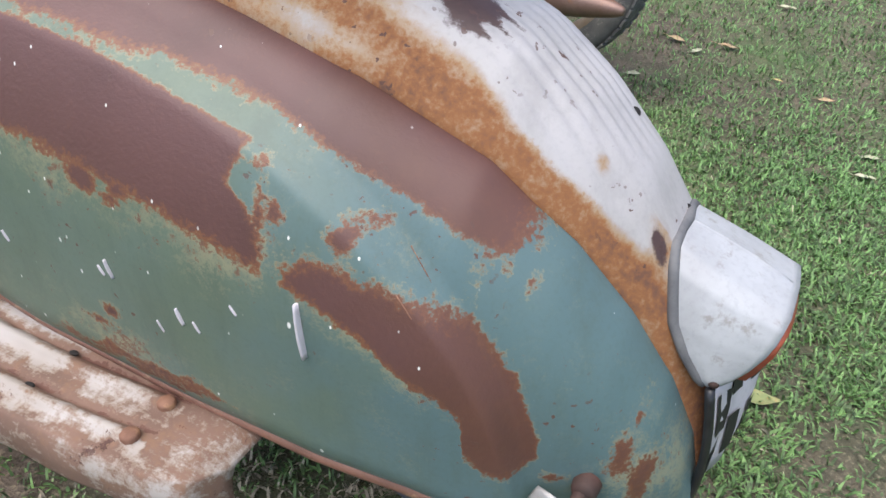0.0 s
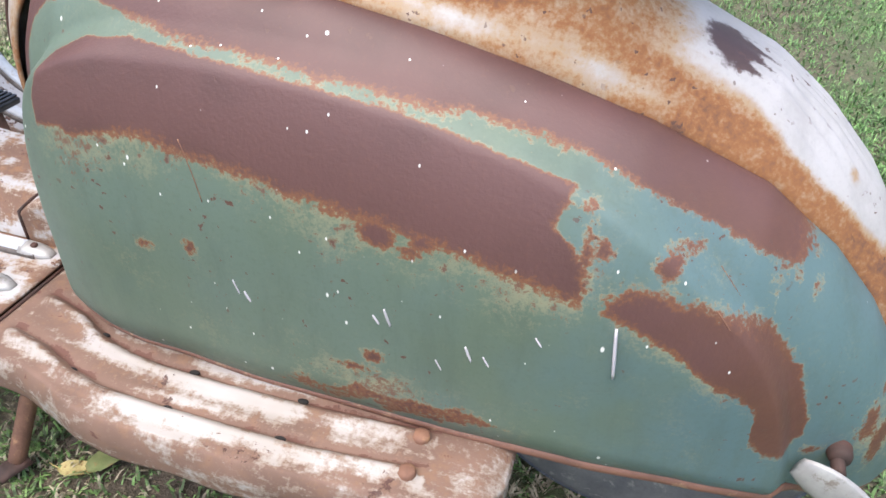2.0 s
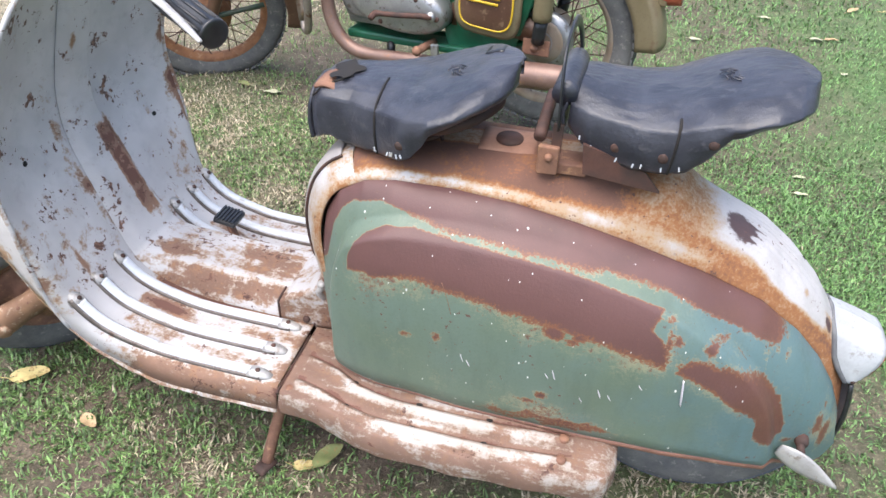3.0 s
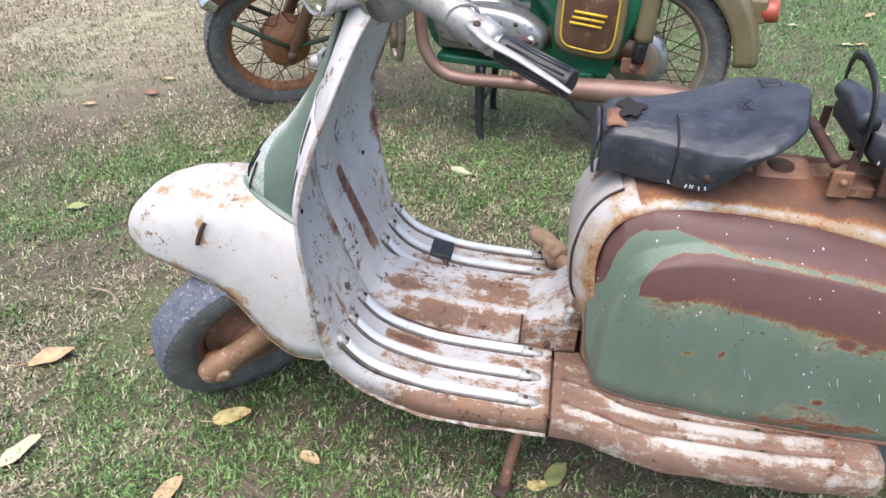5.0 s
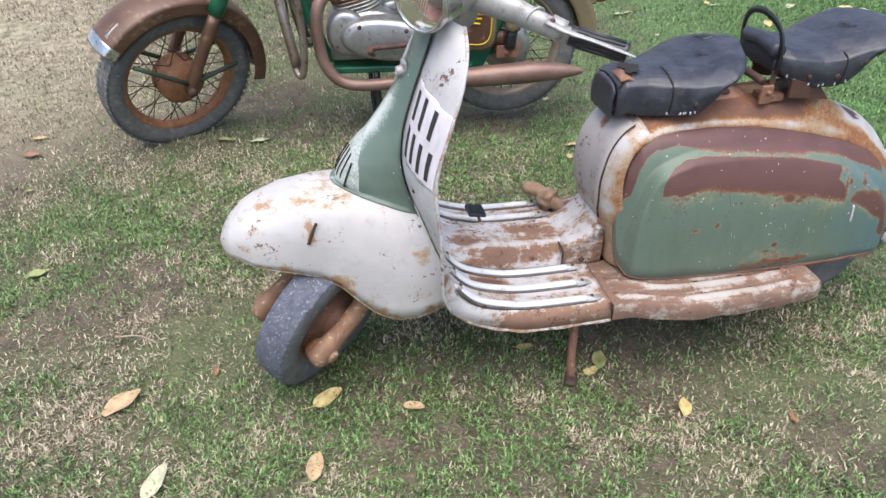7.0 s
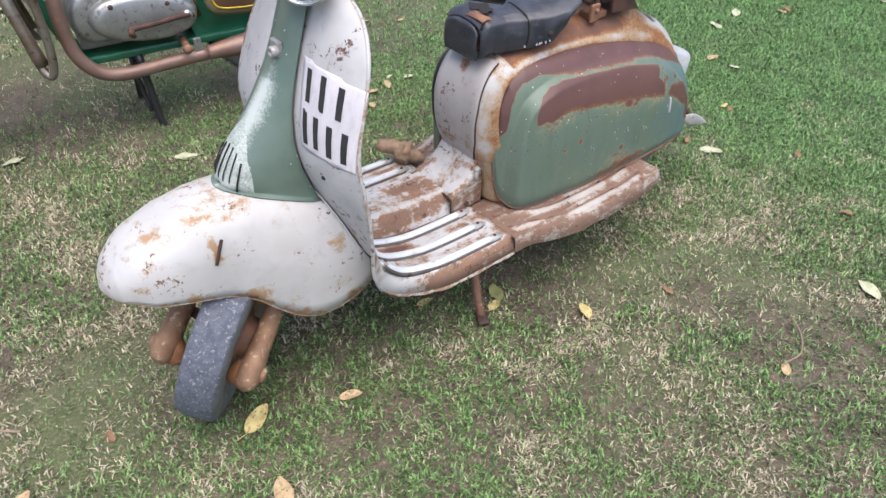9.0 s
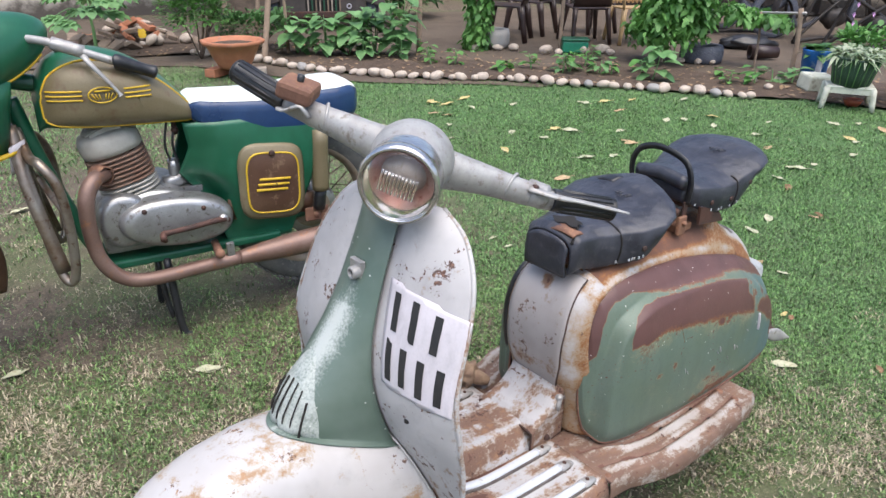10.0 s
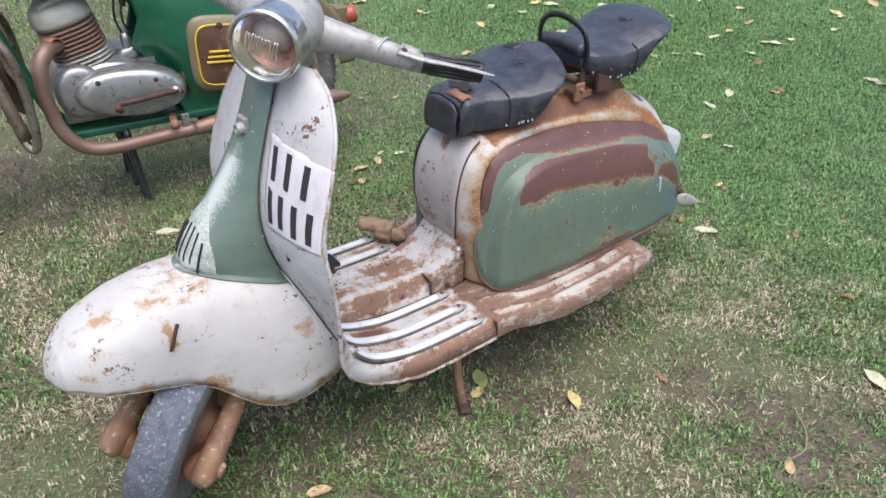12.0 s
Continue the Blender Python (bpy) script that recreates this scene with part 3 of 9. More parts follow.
def tunnel_rust(co):
    x, y, z = co
    if z < 0.345:
        r = 0.34 + 0.38 * max(0, min(1, (x + 0.80) / 0.05)) * max(0, 1 - abs(y - 0.012) / 0.05)
        r += 0.42 * max(0, 1 - abs(y + 0.056) / 0.02) * max(0, min(1, (x + 0.92) / 0.06))
        r -= 0.35 * max(0, 1 - math.hypot((x + 0.63) / 0.03, (y - 0.02) / 0.03))
        return r + 0.60 * max(0, 1 - math.hypot((x + 0.905) / 0.04, (y + 0.015) / 0.03)) + 0.15 * noise.noise(co * 14)
    return 0.10 + 0.95 * max(0, min(1, 2 - 2 * max(abs(z - 0.47) / 0.115, abs(y - 0.030) / 0.022))) + 0.6 * max(0, 1 - math.hypot((z - 0.73) / 0.02, (y + 0.01) / 0.012))


part("tunnel", rust_attr(grid_mesh(tunnel, 110, 41), tunnel_rust), M_FLOOR, SC, "floor tunnel worn to rust")

# floor strips: a dark rail, a white insert and a metal cap at each end
for sgn in (-1, 1):
    for y in (0.094, 0.156, 0.217):
        ends = (0.020, 0.345)

        def at(s, lift, side=0.0):
            return on_shield(s, sgn * (y + side), lift)

        def length(n, s0, s1, lift):
            return [at(s0 + (s1 - s0) * k / n, lift) for k in range(n + 1)]

        strip = part("floor_strip", sweep(length(40, *ends, 0.0015), 0, 0, 0, shape=[(-0.0125, -0.003), (-0.0125, 0.003), (-0.0105, 0.0055), (0.0105, 0.0055), (0.0125, 0.003), (0.0125, -0.003)]), M_RAIL, SC, "floor strip with a white insert in a dark metal rail")
        part("insert", sweep(length(40, ends[0] + 0.012, ends[1] - 0.016, 0.006), 0, 0, 0, shape=[(-0.0090, -0.002), (-0.0090, 0.003), (-0.0065, 0.0062), (-0.002, 0.0070), (0.002, 0.0070), (0.0065, 0.0062), (0.0090, 0.003), (0.0090, -0.002)]), M_STRIP, strip, "white worn rubber insert")
        for s0, s1 in ((ends[0] + 0.014, ends[0] - 0.010), (ends[1] - 0.018, ends[1] + 0.010)):
            cap = []
            for k, (w, h) in enumerate(((0.0122, 0.0125), (0.0124, 0.0125), (0.0122, 0.0118), (0.0114, 0.0100), (0.0095, 0.0075), (0.0055, 0.0040))):
                s = s0 + (s1 - s0) * k / 5
                cap.append([at(s, lift, w * q) for q, lift in ((-1, 0.0), (-0.95, 0.6 * h), (-0.6, 0.95 * h), (0, h), (0.6, 0.95 * h), (0.95, 0.6 * h), (1, 0.0))])
            part("end_cap", loft(cap), M_ALU, strip, "dull metal end cap")
            p, d, n = run_at(s0 + (s1 - s0) * 0.4)
            e = Vector((n.x, 0, n.y))
            part("rivet", bolt(at(s0 + (s1 - s0) * 0.4, 0.0118), e, 0.0042, 0.003), M_RUSTD, strip)


# ---- front mudguard ----
MUD_TOP = [(-1.458, 0.412), (-1.451, 0.43), (-1.433, 0.456), (-1.405, 0.482), (-1.37, 0.503), (-1.315, 0.524), (-1.245, 0.535), (-1.18, 0.533), (-1.12, 0.524), (-1.05, 0.512)]
MUD_LOW = [(-1.458, 0.408), (-1.44, 0.402), (-1.42, 0.400), (-1.37, 0.383), (-1.30, 0.365), (-1.25, 0.350), (-1.21, 0.325), (-1.175, 0.287), (-1.14, 0.254), (-1.11, 0.239), (-1.08, 0.233), (-1.04, 0.238), (-1.0, 0.256), (-0.958, 0.284)]
MUD_W = [(-1.458, 0.004), (-1.450, 0.035), (-1.437, 0.058), (-1.412, 0.077), (-1.39, 0.092), (-1.33, 0.102), (-1.25, 0.110), (-1.18, 0.126), (-1.10, 0.152), (-0.98, 0.170)]


def mudguard(u, v):
    x = -1.458 + 0.500 * (u ** 1.7)
    zt, zl, w = lerp_table(x, MUD_TOP), lerp_table(x, MUD_LOW), lerp_table(x, MUD_W)
    a = math.pi * (v - 0.5)
    s, c = math.sin(a), math.cos(a)
    y = w * math.copysign(abs(s) ** 0.72, s)
    z = zl + (zt - zl) * c ** 0.72
    if z > 0.29:
        x = min(x, lerp_table(z, _sx) - 0.005)
    return Vector((x, y, z))


def mud_rust(co):
    x, y, z = co
    low = z - lerp_table(x, MUD_LOW)
    r = 0.09 + 0.42 * max(0, 1 - low / 0.010)
    r += 0.75 * max(0, 1 - Vector(((x + 1.215) / 0.055, (z - 0.335) / 0.030)).length)
    for cx, cz, rx, rz, k in ((-1.235, 0.526, 0.13, 0.030, 0.30), (-1.20, 0.506, 0.06, 0.012, 0.42), (-1.330, 0.500, 0.065, 0.016, 0.36), (-1.375, 0.470, 0.055, 0.022, 0.34), (-1.40, 0.432, 0.030, 0.014, 0.30), (-1.265, 0.462, 0.026, 0.050, 0.42), (-1.262, 0.46, 0.008, 0.034, 0.40), (-1.10, 0.49, 0.010, 0.030, 0.42), (-1.05, 0.46, 0.012, 0.016, 0.5), (-1.03, 0.40, 0.03, 0.04, 0.5), (-1.02, 0.29, 0.05, 0.03, 0.3)):
        r += (0.9 if y < 0.05 else 0.5) * k * max(0, min(1, 1.6 - 1.6 * math.hypot((x - cx) / rx, (z - cz) / rz)))
    return r + 0.14 * noise.noise(co * 9)


mud = part("front_mudguard", rust_attr(grid_mesh(mudguard, 90, 61), mud_rust), M_GUARD, SC, "white front mudguard with rust stains", thick=0.003, offset=0.0)
part("edge_bead", rust_attr(sweep([mudguard(k / 60, 0) for k in range(61)], 0.0020, 6, 0), lambda c: 0.62 + 0.5 * noise.noise(c * 14)), M_GUARD, mud)
part("edge_bead", rust_attr(sweep([mudguard(k / 60, 1) for k in range(61)], 0.0020, 6, 0), lambda c: 0.62 + 0.5 * noise.noise(c * 14)), M_GUARD, mud)
# slot torn into the side
part("slot", sweep([(-1.247, -0.1035, 0.487), (-1.254, -0.107, 0.475), (-1.264, -0.109, 0.452), (-1.268, -0.1085, 0.440)], 0.0045, 8, 12, squash=(0.6, 1)), M_RUSTD, mud, "rusted slot")

# ---- horn casting ----
# section by section up the ridge: ridge x, z, half width, rear x
CAST = [(-1.196, 0.482, 0.092, -1.03), (-1.195, 0.508, 0.093, -1.035), (-1.186, 0.543, 0.090, -1.045), (-1.163, 0.586, 0.084, -1.045), (-1.125, 0.635, 0.073, -1.035), (-1.085, 0.685, 0.063, -1.015),
        (-1.05, 0.735, 0.056, -0.99), (-1.022, 0.79, 0.051, -0.965), (-1.003, 0.845, 0.049, -0.945), (-0.995, 0.875, 0.050, -0.935)]


def casting(u, v):
    k = u * (len(CAST) - 1)
    i = min(int(k), len(CAST) - 2)
    a = [p + (q - p) * (k - i) for p, q in zip(CAST[i], CAST[i + 1])]
    t = 2 * v - 1
    flare = 0.014 * max(0, 1 - u * 5) ** 2
    y = (a[2] + flare) * math.copysign(abs(t) ** 0.9, t)
    rear = min(a[3], lerp_table(a[1] - 0.012, _sx) - 0.006)
    x = a[0] + (rear - a[0]) * abs(t) ** 2.2 - flare * 0.6 * (1 - abs(t))
    z = a[1] - 0.012 * t * t * (1 - u)
    # sits on the mudguard all round its foot
    wm, zl, zt = lerp_table(x, MUD_W), lerp_table(x, MUD_LOW), lerp_table(x, MUD_TOP)
    side = min(0.97, abs(y) / wm) ** (1 / 0.72)
    on = zl + (zt - zl) * math.sqrt(1 - side * side) ** 0.72 + 0.004
    foot = max(0.0, 1 - u / 0.10)
    z = max(z, on) + (on - max(z, on)) * foot
    return Vector((x, y, z))


def casting_paint():
    """Green paint rubbed to bare grey along the ridge."""
    mt, nt, bs = shader("green_casting_paint")
    p = place(nt)
    mask = nd(nt, "Attribute", {"attr": "rust"}).outputs["Fac"]
    mid, fine = noise_n(nt, p, 40, 5, 0.65), noise_n(nt, p, 240, 4)
    lvl = math_n(nt, "ADD", mask, math_n(nt, "ADD", math_n(nt, "MULTIPLY", math_n(nt, "SUBTRACT", mid, 0.5), 0.5), math_n(nt, "MULTIPLY", math_n(nt, "SUBTRACT", fine, 0.5), 0.7)))
    col = mix_n(nt, step_n(nt, noise_n(nt, p, 12, 3), 0.3, 0.7), (0.083, 0.122, 0.098), (0.114, 0.153, 0.130))
    f = step_n(nt, lvl, 0.30, 0.85)
    col = mix_n(nt, f, col, (0.42, 0.45, 0.43))
    vo = nd(nt, "TexVoronoi", None, {"Vector": p, "Scale": 70.0})
    seed = nd(nt, "SeparateColor", None, {0: vo.outputs["Color"]})
    dot = math_n(nt, "MULTIPLY", step_n(nt, vo.outputs["Distance"], 0.14, 0.06), step_n(nt, seed.outputs[0], 0.78, 0.80))
    col = mix_n(nt, dot, col, (0.6, 0.62, 0.58))
    out_to(nt, bs, col, math_n(nt, "MULTIPLY_ADD", mid, 0.15, 0.26))
    bump_to(nt, bs, fine, 0.15, 0.0006)
    return mt


M_CAST = casting_paint()
_ca = grid_mesh(casting, 60, 41)
rust_attr(_ca, lambda c: max(0.0, 1 - abs(c.y + 0.008) / 0.040) * (0.80 if 0.55 < c.z < 0.72 else 0.45) * max(0, min(1, (0.80 - c.z) / 0.1)) + 0.16)
horn = part("horn_casting", _ca, M_CAST, SC, "green front casting worn to bare metal along its ridge", thick=0.004, offset=0.0)


def on_cast(u, v, out):
    p = casting(u, v)
    du, dv = casting(min(1, u + 0.01), v) - casting(max(0, u - 0.01), v), casting(u, min(1, v + 0.01)) - casting(u, max(0, v - 0.01))
    n = dv.cross(du).normalized()
    if n.x > 0:
        n = -n
    return p + n * out


# grille: a raised boss with dark slots
def boss(u, v):
    a, r = 2 * math.pi * u, v
    uu = 0.27 + 0.22 * r * math.sin(a) + 0.02 * r * math.cos(a)
    vv = 0.5 + 0.30 * r * math.cos(a) * (1 - 0.25 * r * math.sin(a))
    return on_cast(uu, vv, 0.010 * (1 - r ** 5) - 0.001)


_bo = grid_mesh(boss, 36, 10, wrap_u=True)
grille = part("horn_grille", rust_attr(_bo, lambda c: 0.66), M_CAST, horn, "bare metal horn grille with slots")
for k in range(7):
    vv = 0.5 - 0.19 + 0.38 * k / 6
    half = 0.135 * math.sqrt(max(0.1, 1 - ((vv - 0.5) / 0.25) ** 2))
    part("slot", sweep([on_cast(0.245 + half * t, vv, 0.0105) for t in (-1, -0.5, 0, 0.5, 1)], 0.0024, 8, 14, squash=(0.85, 0.5)), M_HOLE, grille)
# small bracket high on the casting
_c = on_cast(0.74, 0.47, 0.0)
brk = part("badge_clip", merge(slab(-0.006, 0.004, -0.016, 0.016, -0.018, 0.018, Matrix.Translation(_c)), lathe([(-0.004, 0.011), (0.010, 0.011), (0.012, 0.007), (0.006, 0.006)], 16, Matrix.Translation(_c + Vector((-0.008, -0.006, 0))) @ Matrix.Rotation(radians(90), 4, "Z"))), M_ALU, horn, "bent metal clip", bevel=0.002)

# painted number patch on the shield, its writing as plain bars
def shield_front(y, z, out):
    best = min(range(120), key=lambda k: abs(run_at(0.4 + 0.6 * k / 119)[0][1] - z))
    return on_shield(0.4 + 0.6 * best / 119, y, -out)


def patch(u, v):
    z = 0.612 + 0.155 * u
    y0, y1 = -0.232 + 0.012 * u, -0.098 + 0.035 * u
    return shield_front(y0 + (y1 - y0) * v, z + 0.010 * (v - 0.5), 0.0035)


plate = part("number_patch", grid_mesh(patch, 24, 18), M_PLATE, SC, "white painted number patch with black marks", thick=0.001, offset=0.0)


def mark(u0, u1, v0, v1):
    def at(u, v):
        uu, vv = u0 + (u1 - u0) * u, v0 + (v1 - v0) * v
        z = 0.612 + 0.155 * uu
        y0, y1 = -0.232 + 0.012 * uu, -0.098 + 0.035 * uu
        return shield_front(y0 + (y1 - y0) * vv, z + 0.010 * (vv - 0.5), 0.0052)
    return grid_mesh(at, 8, 4)


for v0 in (0.88, 0.62, 0.34):
    part("bar", mark(0.56, 0.93, v0 - 0.085, v0 + 0.005), M_BLACK, plate)
for v0 in (0.92, 0.70, 0.46, 0.22):
    part("bar", mark(0.08, 0.46, v0 - 0.095, v0), M_BLACK, plate)

# ---- body ----
ZT = [(-0.555, 0.44), (-0.5508, 0.5), (-0.5416, 0.545), (-0.5165, 0.588), (-0.4762, 0.611), (-0.4285, 0.619), (-0.342, 0.62), (-0.251, 0.612), (-0.161, 0.595), (-0.071, 0.573), (0.02, 0.546), (0.115, 0.504), (0.179, 0.454), (0.225, 0.404), (0.262, 0.351), (0.288, 0.298), (0.3, 0.252), (0.304, 0.228)]
ZB = [(-0.555, 0.47), (-0.5525, 0.385), (-0.547, 0.322), (-0.539, 0.287), (-0.527, 0.269), (-0.510, 0.263), (-0.4838, 0.261), (-0.3, 0.256), (0, 0.25), (0.1, 0.243), (0.2, 0.226), (0.255, 0.206), (0.283, 0.204), (0.296, 0.211), (0.304, 0.226)]
YW = [(-0.555, 0.108), (-0.545, 0.128), (-0.530, 0.139), (-0.515, 0.144), (-0.49, 0.153), (-0.4335, 0.169), (-0.36, 0.179), (-0.3, 0.184), (-0.1, 0.186), (0.02, 0.182), (0.12, 0.167), (0.2, 0.146), (0.26, 0.12), (0.29, 0.094), (0.304, 0.07)]
YT = [(-0.555, 0.098), (-0.5005, 0.098), (-0.3, 0.1), (0, 0.096), (0.15, 0.08), (0.25, 0.06), (0.304, 0.045)]
RIDGE = [(-0.535, 0.40), (-0.520, 0.49), (-0.500, 0.532), (-0.455, 0.557), (-0.41, 0.572), (-0.32, 0.577), (-0.235, 0.572), (-0.149, 0.559), (-0.067, 0.538), (0.0, 0.512), (0.06, 0.475), (0.12, 0.425), (0.165, 0.36), (0.185, 0.30), (0.192, 0.25)]


def eased(x, table, reach=0.016):
    """The table's value with its corners rounded off."""
    return sum(lerp_table(x + reach * k / 3, table) * (4 - abs(k)) for k in range(-3, 4)) / 16


def panel_at(u, v):
    x = -0.555 + 0.859 * (0.5 - 0.5 * math.cos(math.pi * u) if u < 0.5 else 0.5 + 0.5 * math.sin(math.pi * (u - 0.5)))
    zb, zt = lerp_table(x, ZB), lerp_table(x, ZT)
    z = zb + (zt - zb) * v
    yw, yt = eased(x, YW), lerp_table(x, YT)
    s = max(0.0, (v - 0.36) / 0.64)
    y = yt + (yw - yt) * (1 - s ** 2.5) ** (1 / 2.0)
    b = max(0.0, (0.12 - v) / 0.12)
    y -= 0.012 * b * b
    h = 0.019
    inside = -h * math.log(math.exp(-max(-0.2, 0.9 * (eased(x, RIDGE, 0.024) - z)) / h) + math.exp(-(x + 0.526) / h) + math.exp(-(0.193 - x) / h))
    fore = min(1.0, max(0.0, (-0.36 - x) / 0.13))
    fore = fore * fore * (3 - 2 * fore)
    k = min(1, max(0, (inside + 0.012) / (0.024 - 0.006 * fore)))
    y += (0.0175 + 0.0115 * fore) * k * k * (3 - 2 * k) - 0.004
    return Vector((x, -y, z))


A_LOW = [(-0.5508, 0.46), (-0.535, 0.48), (-0.522, 0.54), (-0.508, 0.568), (-0.490, 0.585), (-0.442, 0.597), (-0.392, 0.588), (-0.34, 0.581), (-0.288, 0.578), (-0.232, 0.570), (-0.193, 0.565), (-0.139, 0.557), (-0.103, 0.555), (-0.063, 0.544), (-0.023, 0.534), (0.033, 0.511), (0.085, 0.489), (0.14, 0.462)]
B_TOP = [(-0.49, 0.495), (-0.483, 0.520), (-0.474, 0.540), (-0.458, 0.555), (-0.429, 0.569), (-0.389, 0.574), (-0.34, 0.572), (-0.284, 0.568), (-0.232, 0.562), (-0.17, 0.554), (-0.108, 0.540), (-0.063, 0.528), (-0.027, 0.517), (0.003, 0.504)]
B_BOT = [(-0.49, 0.505), (-0.43, 0.512), (-0.385, 0.522), (-0.332, 0.516), (-0.279, 0.510), (-0.224, 0.496), (-0.157, 0.486), (-0.099, 0.475), (-0.063, 0.466), (-0.014, 0.452)]
B_END = [(0.45, -0.012), (0.466, -0.014), (0.477, -0.020), (0.489, -0.037), (0.501, -0.032), (0.516, -0.026)]
C_TOP = [(0.012, 0.438), (0.028, 0.449), (0.049, 0.446), (0.081, 0.437), (0.105, 0.428), (0.134, 0.414), (0.152, 0.394), (0.169, 0.375), (0.181, 0.345), (0.190, 0.314)]
C_BOT = [(0.012, 0.436), (0.041, 0.421), (0.061, 0.412), (0.077, 0.400), (0.093, 0.385), (0.127, 0.369), (0.142, 0.352), (0.144, 0.322), (0.160, 0.306), (0.178, 0.301), (0.190, 0.312)]


def panel_rust(co):
    x, z = co.x, co.z
    d = [min(1.15 * (z - lerp_table(x, A_LOW) + 0.002), 0.35 * (0.150 - x))]
    d.append(min(3.5 * (lerp_table(x, B_TOP) - z), 0.70 * (z - lerp_table(x, B_BOT) + 0.011), 2.0 * (x + 0.484), lerp_table(z, B_END) - x))
    d.append(min(0.55 * (lerp_table(x, C_TOP) - z), 0.85 * (z - lerp_table(x, C_BOT) + 0.007), x - 0.012, 2.5 * (0.190 - x)))
    d.append(min(0.0016, 0.010 - abs(z - (0.280 + 0.03 * (x + 0.18) + 0.010 * noise.noise(Vector((x * 30, 0, 4))))) + 0.006 * noise.noise(Vector((x * 55, z * 55, 1))) - 0.3 * max(0, abs(x + 0.165) - 0.075)))
    for cx, cz, rx, rz in ((0.050, 0.468, 0.012, 0.012), (0.066, 0.476, 0.012, 0.005), (-0.008, 0.472, 0.005, 0.028), (0.004, 0.478, 0.008, 0.010), (-0.012, 0.505, 0.007, 0.005), (-0.19, 0.318, 0.022, 0.006), (-0.17, 0.335, 0.012, 0.008),
                           (0.127, 0.475, 0.004, 0.020), (0.134, 0.462, 0.004, 0.016), (0.147, 0.460, 0.004, 0.016), (0.164, 0.440, 0.004, 0.008), (0.262, 0.285, 0.006, 0.022), (0.25, 0.34, 0.004, 0.014),
                           (-0.39, 0.40, 0.012, 0.006), (-0.34, 0.41, 0.008, 0.01), (-0.166, 0.462, 0.016, 0.012), (-0.14, 0.452, 0.010, 0.006), (-0.13, 0.462, 0.012, 0.008), (0.205, 0.285, 0.009, 0.006), (0.246, 0.315, 0.008, 0.02)):
        d.append((1 - math.hypot((x - cx) / rx, (z - cz) / rz)) * min(rx, rz) - 0.0025)
    best = max(max(d[:3]), max(d[3:]) - 0.0025)
    lo = max(0, 1 - (z - lerp_table(x, ZB)) / (0.012 if x < 0.1 else 0.022))
    near = 0.22 * max(0, 1 - abs(z - lerp_table(x, B_BOT) + 0.022) / 0.034) * (-0.45 < x < 0.0)
    near += 0.34 * max(0, 1 - math.hypot((x - 0.268) / 0.028, (z - 0.275) / 0.07)) + 0.34 * max(0, 1 - math.hypot((x - 0.234) / 0.024, (z - 0.292) / 0.022))
    return max(-0.25, min(1.1, 0.60 + best / (0.011 if x < -0.40 else 0.020))) + 0.55 * lo + near


def panel_fleck(co):
    """How near below the rust bands a place lies."""
    x, z = co.x, co.z
    r = 0.0
    for edge, lo, hi, deep in ((A_LOW, -0.24, 0.10, 0.008), (B_BOT, -0.47, 0.0, 0.075), (C_BOT, 0.02, 0.15, 0.040)):
        if lo - 0.03 < x < hi + 0.03:
            d = lerp_table(x, edge) + 0.006 - z
            r = max(r, (1 - d / deep if d > 0 else 1 + d / 0.02) * min(1, (x - lo + 0.03) / 0.05, (hi + 0.03 - x) / 0.05))
    r = max(r, 0.85 * (1 - math.hypot((x + 0.17) / 0.12, (z - 0.30) / 0.035)), 0.9 * (1 - math.hypot((x - 0.26) / 0.05, (z - 0.29) / 0.06)))
    return max(0.0, min(1.0, r + 0.35 * noise.noise(co * 18)))


def fleck_attr(me, fn, name="fleck"):
    a = me.attributes.new(name, "FLOAT", "POINT")
    a.data.foreach_set("value", [fn(v.co) for v in me.vertices])
    return me


panel_l = part("side_panel", fleck_attr(rust_attr(grid_mesh(panel_at, 280, 130), panel_rust), panel_fleck), M_PANEL, SC, "green side panel with broad bands of brown rust", thick=0.002, offset=0.0)
_pr = grid_mesh(lambda u, v: Vector((panel_at(1 - u, v).x, -panel_at(1 - u, v).y, panel_at(1 - u, v).z)), 90, 40)
panel_r = part("side_panel", fleck_attr(rust_attr(_pr, panel_rust), panel_fleck), M_PANEL, SC, "green side panel with broad bands of brown rust", thick=0.002, offset=0.0)
for sgn, pl in ((1, panel_l), (-1, panel_r)):
    rim = []
    for k in range(70):
        q = panel_at(k / 69, 0.0)
        rim.append((q.x, q.y * sgn, q.z - 0.001, lerp_table(q.x, [(-0.5, 0.0032), (-0.25, 0.0045), (0.0, 0.0075)])))
    part("rim_bead", sweep(rim, 0.0075, 10, 0, squash=(1.0, 0.85)), M_RIM, pl, "brown rusted rim")
